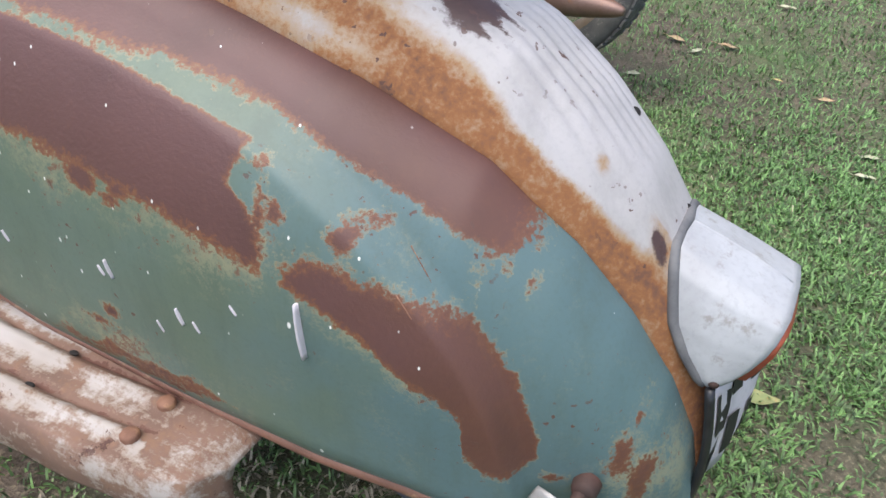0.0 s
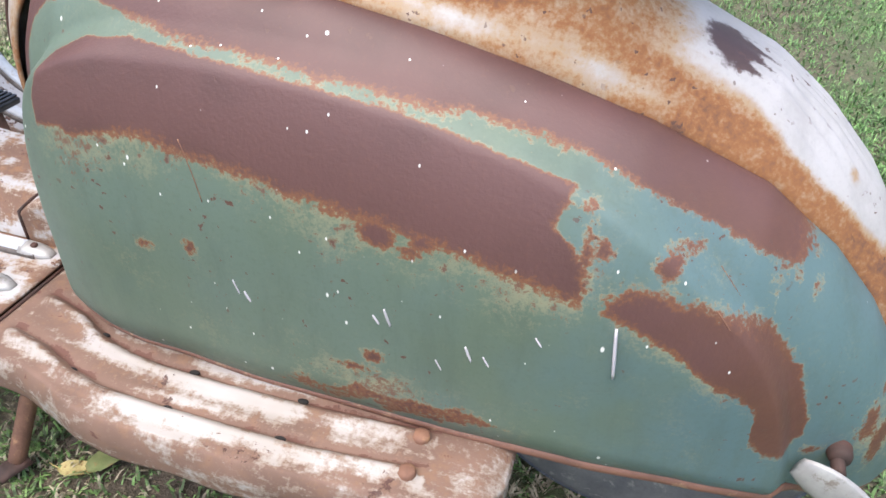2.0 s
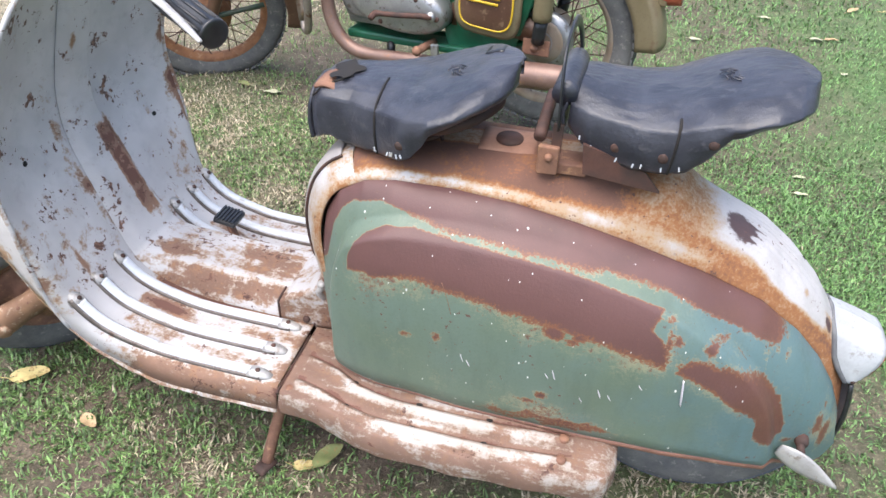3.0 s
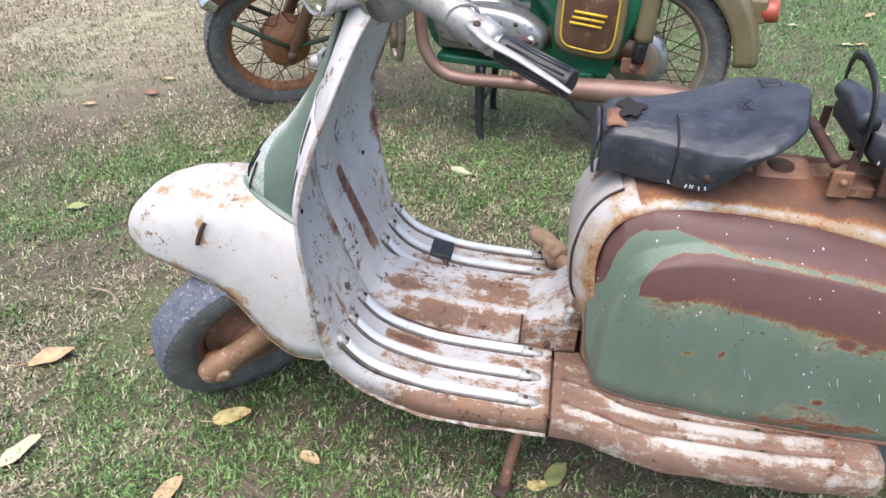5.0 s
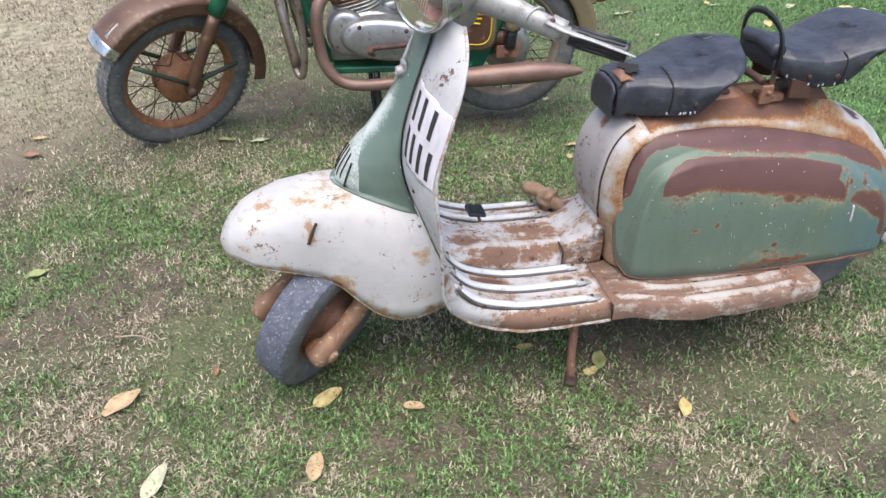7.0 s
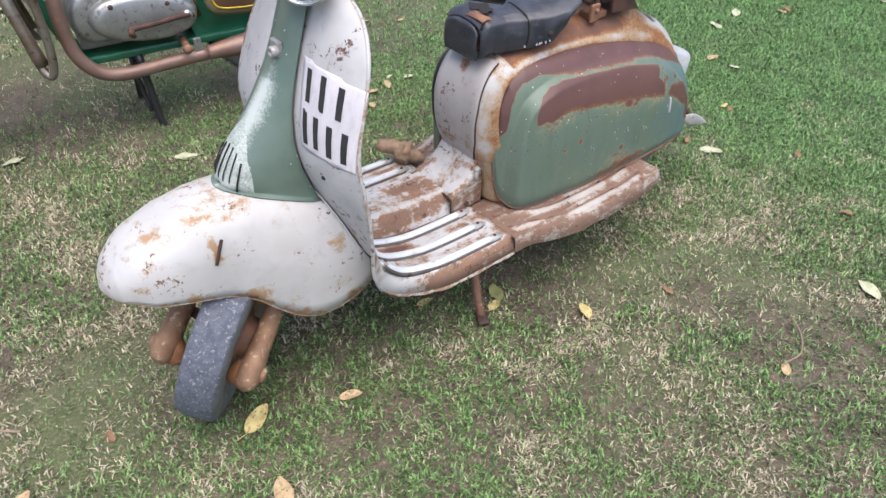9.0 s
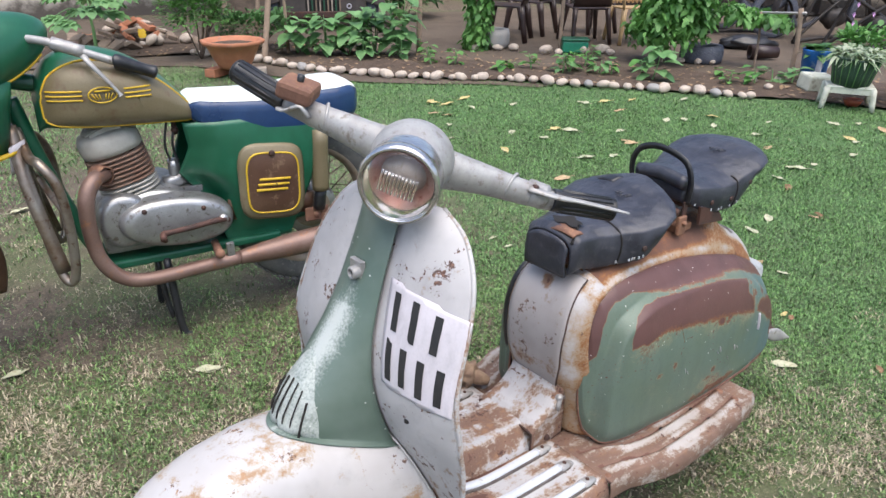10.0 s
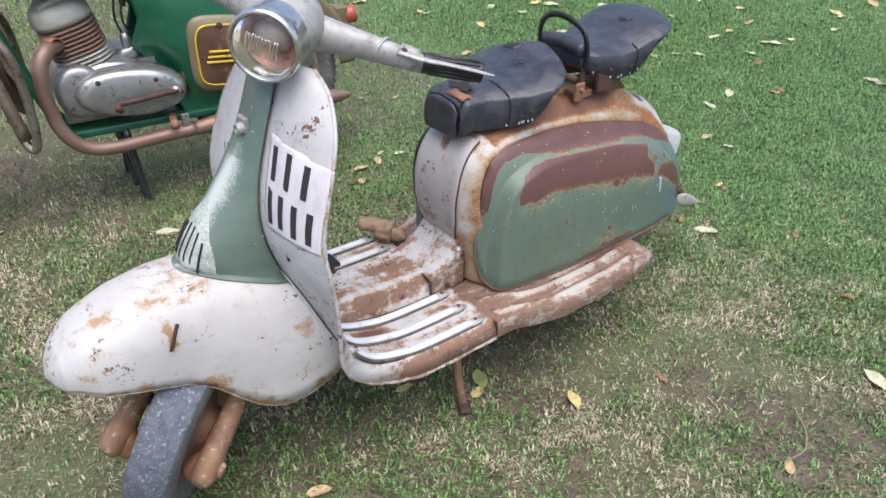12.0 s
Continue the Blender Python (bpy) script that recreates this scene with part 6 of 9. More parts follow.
M_BGREEN = old_paint("bottle_green_paint", (0.010, 0.090, 0.045), (0.016, 0.115, 0.062), halo=(0.08, 0.13, 0.09), amount=-0.12, chips=0.15, gloss=0.28)
M_OLIVE = plain("tarnished_olive_paint", (0.145, 0.115, 0.062), (0.19, 0.155, 0.095), 0.42, 0.1, 6, 0.3, 0.001, dirt=(0.13, 0.085, 0.05))
M_BROWN = plain("brown_rusted_paint", (0.082, 0.040, 0.026), (0.115, 0.062, 0.038), 0.42, 0.1, 10, 0.35, 0.001, dirt=(0.19, 0.12, 0.075))
M_STAY = plain("dark_green_stay", (0.022, 0.05, 0.032), (0.04, 0.045, 0.03), 0.6, 0.1, 30, 0.3, dirt=(0.10, 0.06, 0.04))
M_NAVY = plain("navy_vinyl", (0.012, 0.035, 0.10), (0.02, 0.05, 0.13), 0.3, 0, 12, 0.35, 0.002)
M_CREAM = plain("white_vinyl", (0.66, 0.70, 0.68), (0.58, 0.62, 0.60), 0.4, 0, 10, 0.3, 0.002)

mfw = wheel("front_wheel", MO, MWC, 0.284, 0.082, 0.213, True, 0.088, M_TYRE_OLD, M_RIM_RUST, "spoked front wheel with worn chevron tyre and rusty rim", M_TURN)
mrw = wheel("rear_wheel", MO, (-0.070, 0, 0.345), 0.280, 0.084, 0.212, True, 0.085, M_TYRE_OLD, plain("dull_rim", (0.30, 0.26, 0.21), (0.24, 0.18, 0.13), 0.5, 0.4, 20, 0.3), "spoked rear wheel with worn chevron tyre")
part("brake_plate", lathe([(-0.02, 0.0), (-0.02, 0.035), (-0.012, 0.06), (-0.012, 0.092), (0.004, 0.096)], 28, Matrix.Translation((0, -0.045, 0))), M_ENGINE, mrw)


def fender(c, r, a0, a1, w, skirt, n=40):
    """A deep mudguard round a wheel at c; angles from straight up, forward positive."""
    def at(u, v):
        a = radians(a0 + (a1 - a0) * u)
        t = 2 * v - 1
        k = abs(t)
        rr = r - (skirt * max(0, (k - 0.45) / 0.55) ** 1.3 if k > 0.45 else 0) + 0.012 * (1 - min(1, k / 0.45) ** 2)
        y = w * math.copysign(min(1, k / 0.5) ** 0.8, t)
        return Vector((c[0] - rr * math.sin(a), y, c[2] + rr * math.cos(a)))
    return grid_mesh(at, n, 21)


ff = part("front_mudguard", fender(MWC, 0.335, 46, -106, 0.070, 0.050), M_BROWN, MO, "deep brown rusted front mudguard", thick=0.003, offset=0)
ff.matrix_local = M_TURN
part("chrome_tip", fender(MWC, 0.340, 48, 41, 0.072, 0.046, 6), M_CHROME, ff, thick=0.002)
part("front_marker", grid_mesh(lambda u, v: Vector((MWC.x - 0.215 + 0.05 * u, -0.026 - 0.02 * v, MWC.z + 0.272 + 0.032 * u - 0.012 * v)), 4, 4), M_ALU, ff, thick=0.004)
mfork = part("fork", merge(*[sweep([(MWC.x + 0.004, s * 0.085, MWC.z - 0.012, 0.020), (MWC.x + 0.05, s * 0.086, MWC.z + 0.08, 0.022), (MWC.x + 0.15, s * 0.088, MWC.z + 0.27, 0.023)], 0.02, 14, 10) for s in (-1, 1)]), M_BROWN, MO, "rust-brown fork legs")
mfork.matrix_local = M_TURN
for s in (-1, 1):
    part("upper_tube", sweep([(MWC.x + 0.15, s * 0.088, MWC.z + 0.27, 0.029), (MWC.x + 0.24, s * 0.088, MWC.z + 0.46, 0.031), (MWC.x + 0.30, s * 0.080, MWC.z + 0.60, 0.034)], 0.03, 16, 10), M_BGREEN, mfork, "green fork shroud")
    part("axle_nut", lathe([(0, 0.018), (0.012, 0.018), (0.018, 0.012), (0.018, 0)], 8, Matrix.Translation((MWC.x + 0.004, s * 0.104, MWC.z)) @ Matrix.Rotation(0 if s > 0 else math.pi, 4, "X")), M_RUSTD, mfork)
    for dx, dz in ((-0.17, 0.16), (0.21, 0.035)):
        part("fender_stay", sweep([(MWC.x + 0.01, s * 0.088, MWC.z + 0.02), (MWC.x + dx, s * 0.078, MWC.z + dz)], 0.009, 8, 4), M_STAY, mfork)
# headlamp nacelle
def nacelle(u, v):
    a = 2 * math.pi * u
    t = v
    x = -1.10 + 0.34 * t
    r = 0.098 * (1 - max(0, (t - 0.25) / 0.75) ** 2.2) ** 0.6 * (0.95 + 0.05 * min(1, t * 8)) + 0.002
    z = 0.915 + 0.055 * t
    return Vector((x, r * math.cos(a), z + r * 0.98 * math.sin(a)))


nac = part("headlamp_nacelle", grid_mesh(nacelle, 40, 24, wrap_u=True), M_BGREEN, MO, "green teardrop headlamp nacelle with a yellow line")
nac.matrix_local = M_TURN
_nh = Matrix.Translation((-1.10, 0, 0.915)) @ Matrix.Rotation(radians(90), 4, "Z")
part("rim", lathe([(-0.01, 0.096), (0.004, 0.100), (0.012, 0.094), (0.010, 0.088)], 40, _nh), M_OLIVE, nac)
part("lens", lathe([(0.008, 0.090), (0.018, 0.06), (0.024, 0.0)], 36, _nh), M_GLASS, nac).visible_shadow = False
part("reflector", lathe([(0.006, 0.089), (-0.03, 0.05), (-0.04, 0)], 30, _nh), M_CHROME, nac)
part("yellow_line", sweep([nacelle(0.93 + 0.0 * k, 0.30 + 0.5 * k / 12) * 1.0 + Vector((0, 0.002, 0)) for k in range(13)], 0.0035, 6, 0), M_YELLOW, nac)
part("yellow_line", sweep([nacelle(0.57, 0.30 + 0.5 * k / 12) + Vector((0, -0.002, 0)) for k in range(13)], 0.0035, 6, 0), M_YELLOW, nac)
part("fork_cover", loft([[Vector((-0.985 + 0.07 * math.cos(a) - 0.03 * k, 0.105 * math.sin(a), 0.90 - 0.20 * k)) for a in [2 * math.pi * j / 20 for j in range(20)]] for k in (0, 0.33, 0.66, 1)]), M_BGREEN, nac)
_plq = part("number_plate", grid_mesh(lambda u, v: Vector((-1.00 + 0.05 * u, -0.115, 0.64 + 0.085 * v + 0.01 * u)), 4, 4), M_PLATE, nac, "small white plate with a black mark", thick=0.003)
part("bar", grid_mesh(lambda u, v: Vector((-0.985 + 0.022 * u, -0.1185, 0.66 + 0.045 * v)), 3, 3), M_BLACK, _plq)
part("yellow_line", sweep([(-1.04, -0.108, 0.70), (-0.99, -0.112, 0.705), (-0.94, -0.10, 0.71)], 0.007, 8, 10), M_YELLOW, nac)
for s in (-1, 1):
    hb = part("handlebar", sweep([(-0.878, s * 0.05, 0.985), (-0.858, s * 0.116, 0.995), (-0.818, s * 0.18, 0.985), (-0.763, s * 0.236, 0.965), (-0.718, s * 0.272, 0.95)], 0.011, 12, 20), M_ALU, nac)
    part("grip", sweep([(-0.753, s * 0.244, 0.962, 0.017), (-0.746, s * 0.2504, 0.960, 0.020), (-0.69, s * 0.2936, 0.938, 0.0165), (-0.673, s * 0.3096, 0.932, 0.0185), (-0.67, s * 0.312, 0.931, 0.006)], 0.018, 14, 18), M_RUBBER, hb, "black rubber grip")
    part("lever", sweep([(-0.808, s * 0.18, 0.98, 0.012), (-0.818, s * 0.22, 0.965, 0.008), (-0.803, s * 0.26, 0.93, 0.006), (-0.786, s * 0.288, 0.895, 0.0055), (-0.783, s * 0.2928, 0.887, 0.008)], 0.008, 10, 20, squash=(1, 0.7)), M_ALU, hb, "long metal lever with ball end")
    part("perch", sweep([(-0.848, s * 0.124, 0.992), (-0.808, s * 0.192, 0.982)], 0.017, 12, 5), M_ALU, hb)

# tank
TANK = [(-0.845, 0.70, 0.80, 0.045), (-0.825, 0.715, 0.865, 0.085), (-0.78, 0.712, 0.912, 0.118), (-0.70, 0.708, 0.930, 0.138), (-0.60, 0.706, 0.905, 0.142), (-0.52, 0.705, 0.852, 0.130), (-0.46, 0.702, 0.790, 0.105), (-0.425, 0.702, 0.745, 0.070), (-0.415, 0.705, 0.725, 0.03)]


def tank(u, v):
    k = u * (len(TANK) - 1)
    i = min(int(k), len(TANK) - 2)
    p = spline(TANK, 60)[min(59, int(u * 59.99))]
    a = 2 * math.pi * v
    c, s = math.cos(a), math.sin(a)
    e = 0.72
    y = p[3] * math.copysign(abs(c) ** e, c)
    z = (p[1] + p[2]) / 2 + (p[2] - p[1]) / 2 * math.copysign(abs(s) ** (0.85 if s > 0 else 0.5), s)
    return Vector((p[0], y * (1 - 0.22 * max(0, s) ** 2), z))


tk = part("fuel_tank", grid_mesh(tank, 60, 48, wrap_v=True), M_BGREEN, MO, "green fuel tank with olive side panel and yellow lining")


def tank_side(u, v, out):
    """u along, v up the tank's near flank."""
    p = tank(u, 0.5 + 0.25 * (0.5 - v) * 1.1 * -1 if False else 0.5 - 0.22 * (v - 0.42))
    return p + Vector((0, -out, 0))


def olive(u, v):
    a, r = 2 * math.pi * u, v
    uu = 0.53 + 0.40 * r * math.copysign(abs(math.cos(a)) ** 0.8, math.cos(a))
    vv = 0.40 + 0.62 * r * math.copysign(abs(math.sin(a)) ** 0.75, math.sin(a)) * (1.0 if math.sin(a) < 0 else 1.05)
    return tank_side(min(0.985, max(0.02, uu)), vv, 0.0025)


pn = part("tank_panel", grid_mesh(olive, 48, 10, wrap_u=True), M_OLIVE, tk, "tarnished olive tank panel")
part("lining", sweep([olive(k / 60, 1.0) for k in range(60)], 0.0032, 6, 0, closed=True), M_YELLOW, pn, "yellow lining")
_bc = tank_side(0.41, 0.42, 0.005)


def flank(u, z, out):
    """A place on the tank's near flank at height z."""
    p = spline(TANK, 60)[min(59, int(u * 59.99))]
    q = max(-0.95, min(0.95, (z - (p[1] + p[2]) / 2) / ((p[2] - p[1]) / 2)))
    sn = math.copysign(abs(q) ** (1 / 0.85 if q > 0 else 2.0), q)
    y = p[3] * (1 - sn * sn) ** 0.36 * (1 - 0.22 * max(0, sn) ** 2)
    return Vector((p[0], -y - out, z))


for k in (-1, 0, 1):
    for u0, u1 in ((0.17, 0.35), (0.47, 0.58)):
        part("wing_stripe", sweep([flank(u0 + (u1 - u0) * j / 10, _bc.z + 0.012 * k, 0.004) for j in range(11)], 0.0026, 6, 0), M_YELLOW, pn)
part("emblem", sweep([_bc + Vector((0.036 * math.cos(a), -0.001, 0.021 * math.sin(a))) for a in [2 * math.pi * k / 24 for k in range(24)]], 0.0022, 6, 0, closed=True), M_YELLOW, pn)
part("emblem", merge(*[sweep([_bc + Vector((0.006 * k, -0.001, -0.012)), _bc + Vector((0.009 * k, -0.001, 0.004))], 0.0018, 5, 3) for k in (-3, -2, -1, 1, 2, 3)], sweep([_bc + Vector((-0.02, -0.001, 0.011)), _bc + Vector((0.02, -0.001, 0.011))], 0.003, 5, 3)), M_YELLOW, pn)
cap = part("filler_cap", lathe([(0.0, 0.034), (0.012, 0.036), (0.020, 0.030), (0.022, 0.0)], 24, Matrix.Translation((-0.735, 0.0, 0.922)) @ Matrix.Rotation(radians(90), 4, "X")), M_BROWN, tk)

# seat
def mseat(u, v):
    x = -0.445 + 0.555 * u
    w = lerp_table(u, [(0, 0.085), (0.06, 0.108), (0.4, 0.122), (0.85, 0.125), (0.96, 0.105), (1, 0.07)])
    top = lerp_table(u, [(0, 0.755), (0.05, 0.772), (0.4, 0.764), (0.7, 0.778), (0.93, 0.782), (1, 0.757)])
    low = lerp_table(u, [(0, 0.712), (0.12, 0.640), (0.3, 0.606), (0.6, 0.612), (0.85, 0.632), (1, 0.67)])
    a = 2 * math.pi * v
    c, s = math.cos(a), math.sin(a)
    return Vector((x, w * math.copysign(abs(c) ** 0.45, c), (top + low) / 2 + (top - low) / 2 * math.copysign(abs(s) ** 0.5, s)))


_ms = loft([[mseat(i / 40, j / 40) for j in range(40)] for i in range(41)])
msd = part("saddle", _ms, M_NAVY, MO, "navy vinyl bench seat with white top")
part("white_top", grid_mesh(lambda u, v: mseat(0.01 + 0.98 * u, 0.105 + 0.29 * v) + Vector((0, 0, 0.0025)), 40, 16), M_CREAM, msd, "white seat top")
part("seat_pan", grid_mesh(lambda u, v: mseat(0.03 + 0.9 * u, 0.56 + 0.38 * v) + Vector((0, 0, -0.004)), 20, 8), M_BGREEN, msd, thick=0.006)

# green body shell under the seat


def shell(u, v):
    z = 0.70 - 0.42 * v
    x0 = lerp_table(v, [(0, -0.47), (0.18, -0.458), (0.38, -0.495), (0.46, -0.47), (0.58, -0.425), (0.8, -0.395), (1.0, -0.37)])
    x1 = lerp_table(v, [(0, -0.03), (0.3, -0.05), (0.6, -0.10), (1.0, -0.16)])
    x = x0 + (x1 - x0) * u
    bow = 0.045 * math.sin(math.pi * min(1, 0.25 + 0.8 * v)) * min(1, u * 5) - 0.055 * math.exp(-((u - 0.10) / 0.14) ** 2) * math.exp(-((v - 0.55) / 0.25) ** 2)
    return Vector((x, -(0.082 + bow), z))


for s in (-1, 1):
    me = grid_mesh(lambda u, v: Vector((shell(u, v).x, shell(u, v).y * -s, shell(u, v).z)), 40, 30)
    part("body_shell", me, M_BGREEN, MO, "dented green body shell", thick=0.004, offset=0)


def side_cover(u, v):
    a, r = 2 * math.pi * u, v
    c, s = math.cos(a), math.sin(a)
    x = -0.225 + 0.108 * r * math.copysign(abs(c) ** 0.45, c) + 0.006 * s
    z = 0.492 + 0.128 * r * math.copysign(abs(s) ** 0.45, s) - 0.10 * (x + 0.225)
    return Vector((x, -0.134 - 0.022 * (1 - r ** 4), z))


sc = part("side_cover", grid_mesh(side_cover, 48, 14, wrap_u=True), M_OLIVE, MO, "brown tool box cover with yellow lining", thick=0.02, offset=1.0)
part("brown_field", grid_mesh(lambda u, v: side_cover(u, 0.76 * v) + Vector((0, -0.0035, 0)), 40, 8, wrap_u=True), M_BROWN, sc)
part("lining", sweep([side_cover(k / 50, 0.78) + Vector((0, -0.003, 0)) for k in range(50)], 0.0032, 6, 0, closed=True), M_YELLOW, sc, "yellow lining")
for k in (-1, 0, 1):
    part("stripe", sweep([(-0.278 + 0.006 * k, -0.161, 0.495 + 0.017 * k), (-0.178 + 0.006 * k, -0.161, 0.487 + 0.017 * k)], 0.0045, 6, 4), M_YELLOW, sc)
part("lock", bolt((-0.225, -0.158, 0.592), (0, -1, 0), 0.010, 0.004), M_RUSTD, sc)

# engine
def oval(c, a, b, y0, y1, n=40, tilt=0.0, p=0.9):
    rings = []
    for t, k in ((0, 1.0), (0.45, 1.0), (0.75, 0.965), (0.92, 0.88), (1.0, 0.72), (1.0, 0.0)):
        ring = []
        for j in range(n):
            q = 2 * math.pi * j / n
            x, z = a * k * math.copysign(abs(math.cos(q)) ** p, math.cos(q)), b * k * math.copysign(abs(math.sin(q)) ** p, math.sin(q))
            ring.append(Vector((c[0] + x * math.cos(tilt) - z * math.sin(tilt), y0 + (y1 - y0) * t, c[1] + x * math.sin(tilt) + z * math.cos(tilt))))
        rings.append(ring)
    return loft(rings, caps=False)


eng = part("crankcase", merge(oval((-0.60, 0.415), 0.155, 0.105, 0.13, -0.10), slab(-0.74, -0.42, -0.09, 0.12, 0.32, 0.45)), M_ENGINE, MO, "dull alloy crankcase", bevel=0.015)
ecv = part("engine_cover", oval((-0.528, 0.412), 0.172, 0.080, -0.08, -0.158, tilt=radians(-6)), M_ENGINE, MO, "oval polished engine cover")
for dx, dz in ((-0.095, 0.045), (0.075, 0.045), (-0.05, -0.052), (0.145, 0.0)):
    part("screw", bolt((-0.528 + dx, -0.156, 0.412 + dz - 0.1 * dx), (0, -1, 0), 0.008, 0.005), M_RUSTD, ecv)
part("kick_lever", sweep([(-0.395, -0.165, 0.405, 0.010), (-0.43, -0.176, 0.408, 0.009), (-0.50, -0.180, 0.402, 0.0085), (-0.56, -0.180, 0.398, 0.0085), (-0.582, -0.182, 0.396, 0.011), (-0.588, -0.205, 0.388, 0.010)], 0.009, 10, 24), M_RUSTD, ecv, "gear and kick lever")
part("pivot", lathe([(0, 0.016), (-0.012, 0.016), (-0.014, 0)], 14, Matrix.Translation((-0.40, -0.160, 0.405))), M_ENGINE, ecv)
part("flange_cover", oval((-0.675, 0.43), 0.075, 0.085, -0.07, -0.125), M_ENGINE, MO)
cyl_m = Matrix.Translation((-0.625, -0.01, 0.47)) @ Matrix.Rotation(radians(-14), 4, "Y")
cyl = part("cylinder", lathe([(0.0, 0.058), (0.16, 0.058)], 28, cyl_m @ Matrix.Rotation(radians(90), 4, "X")), M_FIN, MO, "finned iron cylinder")
for k in range(12):
    zz = 0.004 + 0.0132 * k
    part("fin", loft([[cyl_m @ Vector((0.088 * math.copysign(abs(math.cos(a)) ** 0.75, math.cos(a)), 0.082 * math.copysign(abs(math.sin(a)) ** 0.75, math.sin(a)), z)) for a in [2 * math.pi * j / 32 for j in range(32)]] for z in (zz, zz + 0.0045)]), M_FIN if k > 4 else M_HEAD, cyl)
hd = part("cylinder_head", loft([[cyl_m @ Vector((0.086 * q * math.copysign(abs(math.cos(a)) ** 0.75, math.cos(a)), 0.082 * q * math.copysign(abs(math.sin(a)) ** 0.75, math.sin(a)), z)) for a in [2 * math.pi * j / 32 for j in range(32)]] for q, z in ((1.0, 0.165), (1.04, 0.18), (1.02, 0.205), (0.92, 0.222), (0.7, 0.232))]), M_HEAD, MO, "aluminium cylinder head with curved fins")
for k in range(7):
    y = -0.054 + 0.018 * k
    part("fin", loft([[cyl_m @ Vector((x * math.sqrt(max(0.15, 1 - (y / 0.075) ** 2)), y + dy, zz)) for x, zz in ((-0.075, 0.215), (-0.06, 0.238), (0.0, 0.246), (0.06, 0.238), (0.075, 0.215))] for dy in (-0.003, 0.003)], smooth=False), M_HEAD, hd)
part("spark_plug", sweep([cyl_m @ Vector((0.0, 0, 0.23)), cyl_m @ Vector((0.01, 0, 0.28))], 0.009, 8, 4), M_RUBBER, hd)
crb = part("carburettor", merge(sweep([(-0.535, -0.02, 0.50), (-0.47, -0.02, 0.515)], 0.024, 14, 4), sweep([(-0.50, -0.02, 0.47), (-0.50, -0.02, 0.575)], 0.018, 12, 5), slab(-0.55, -0.43, -0.06, 0.03, 0.472, 0.492)), M_ENGINE, MO, "grimy carburettor")
for x, y in ((-0.508, -0.03), (-0.488, -0.045)):
    part("cable", sweep([(x, y, 0.57), (x - 0.012, y - 0.01, 0.63), (x + 0.006, y, 0.71)], 0.004, 6, 12), M_RUBBER, crb)
part("fuel_tap", merge(sweep([(-0.487, -0.045, 0.705), (-0.487, -0.045, 0.66)], 0.008, 8, 4), ball((-0.487, -0.05, 0.675), (0.012, 0.012, 0.010), 10, 6)), M_RUSTD, crb)

# exhaust
exh = part("exhaust", sweep([(-0.700, -0.075, 0.575, 0.021), (-0.738, -0.125, 0.575, 0.023), (-0.768, -0.150, 0.53, 0.023), (-0.775, -0.153, 0.44, 0.022), (-0.762, -0.153, 0.34, 0.022), (-0.715, -0.153, 0.272, 0.022), (-0.64, -0.153, 0.247, 0.022), (-0.50, -0.153, 0.252, 0.022), (-0.36, -0.153, 0.258, 0.022)], 0.022, 18, 60), M_PIPE, MO, "long rusty exhaust pipe and silencer")
part("silencer", sweep([(-0.36, -0.153, 0.258, 0.023), (-0.30, -0.153, 0.261, 0.030), (-0.22, -0.152, 0.264, 0.037), (-0.10, -0.150, 0.270, 0.040), (0.02, -0.148, 0.276, 0.040), (0.11, -0.146, 0.276, 0.033), (0.19, -0.145, 0.274, 0.018), (0.216, -0.145, 0.273, 0.008)], 0.03, 20, 44), M_PIPE, exh, "torpedo silencer")
part("clamp", lathe([(-0.02, 0.026), (-0.02, 0.030), (0.02, 0.030), (0.02, 0.026)], 20, Matrix.Translation((-0.716, -0.095, 0.577)) @ Matrix.Rotation(radians(40), 4, "Z")), M_RUST, exh)
part("bracket", slab(-0.40, -0.375, -0.165, -0.15, 0.265, 0.32), M_ENGINE, exh, bevel=0.003)

# frame, crash bars, stand
frm = part("frame", merge(sweep([(-0.90, 0, 0.80), (-0.86, 0, 0.62), (-0.80, 0, 0.42), (-0.72, 0, 0.295), (-0.40, 0, 0.285), (-0.15, 0, 0.31)], 0.022, 12, 40), sweep([(-0.93, 0, 0.86), (-0.70, 0, 0.80), (-0.30, 0, 0.66)], 0.024, 12, 12), sweep([(-0.30, 0, 0.30), (-0.075, 0.07, 0.345)], 0.016, 10, 6), sweep([(-0.30, 0, 0.30), (-0.075, -0.07, 0.345)], 0.016, 10, 6)), M_BGREEN, MO, "green tube frame")
part("cradle", slab(-0.74, -0.20, -0.10, -0.02, 0.272, 0.300), M_BGREEN, frm, bevel=0.008)
M_BARM = plain("rust_stained_chrome", (0.30, 0.27, 0.24), (0.16, 0.10, 0.06), 0.35, 0.7, 12, 0.3, 0.001, dirt=(0.12, 0.06, 0.035))
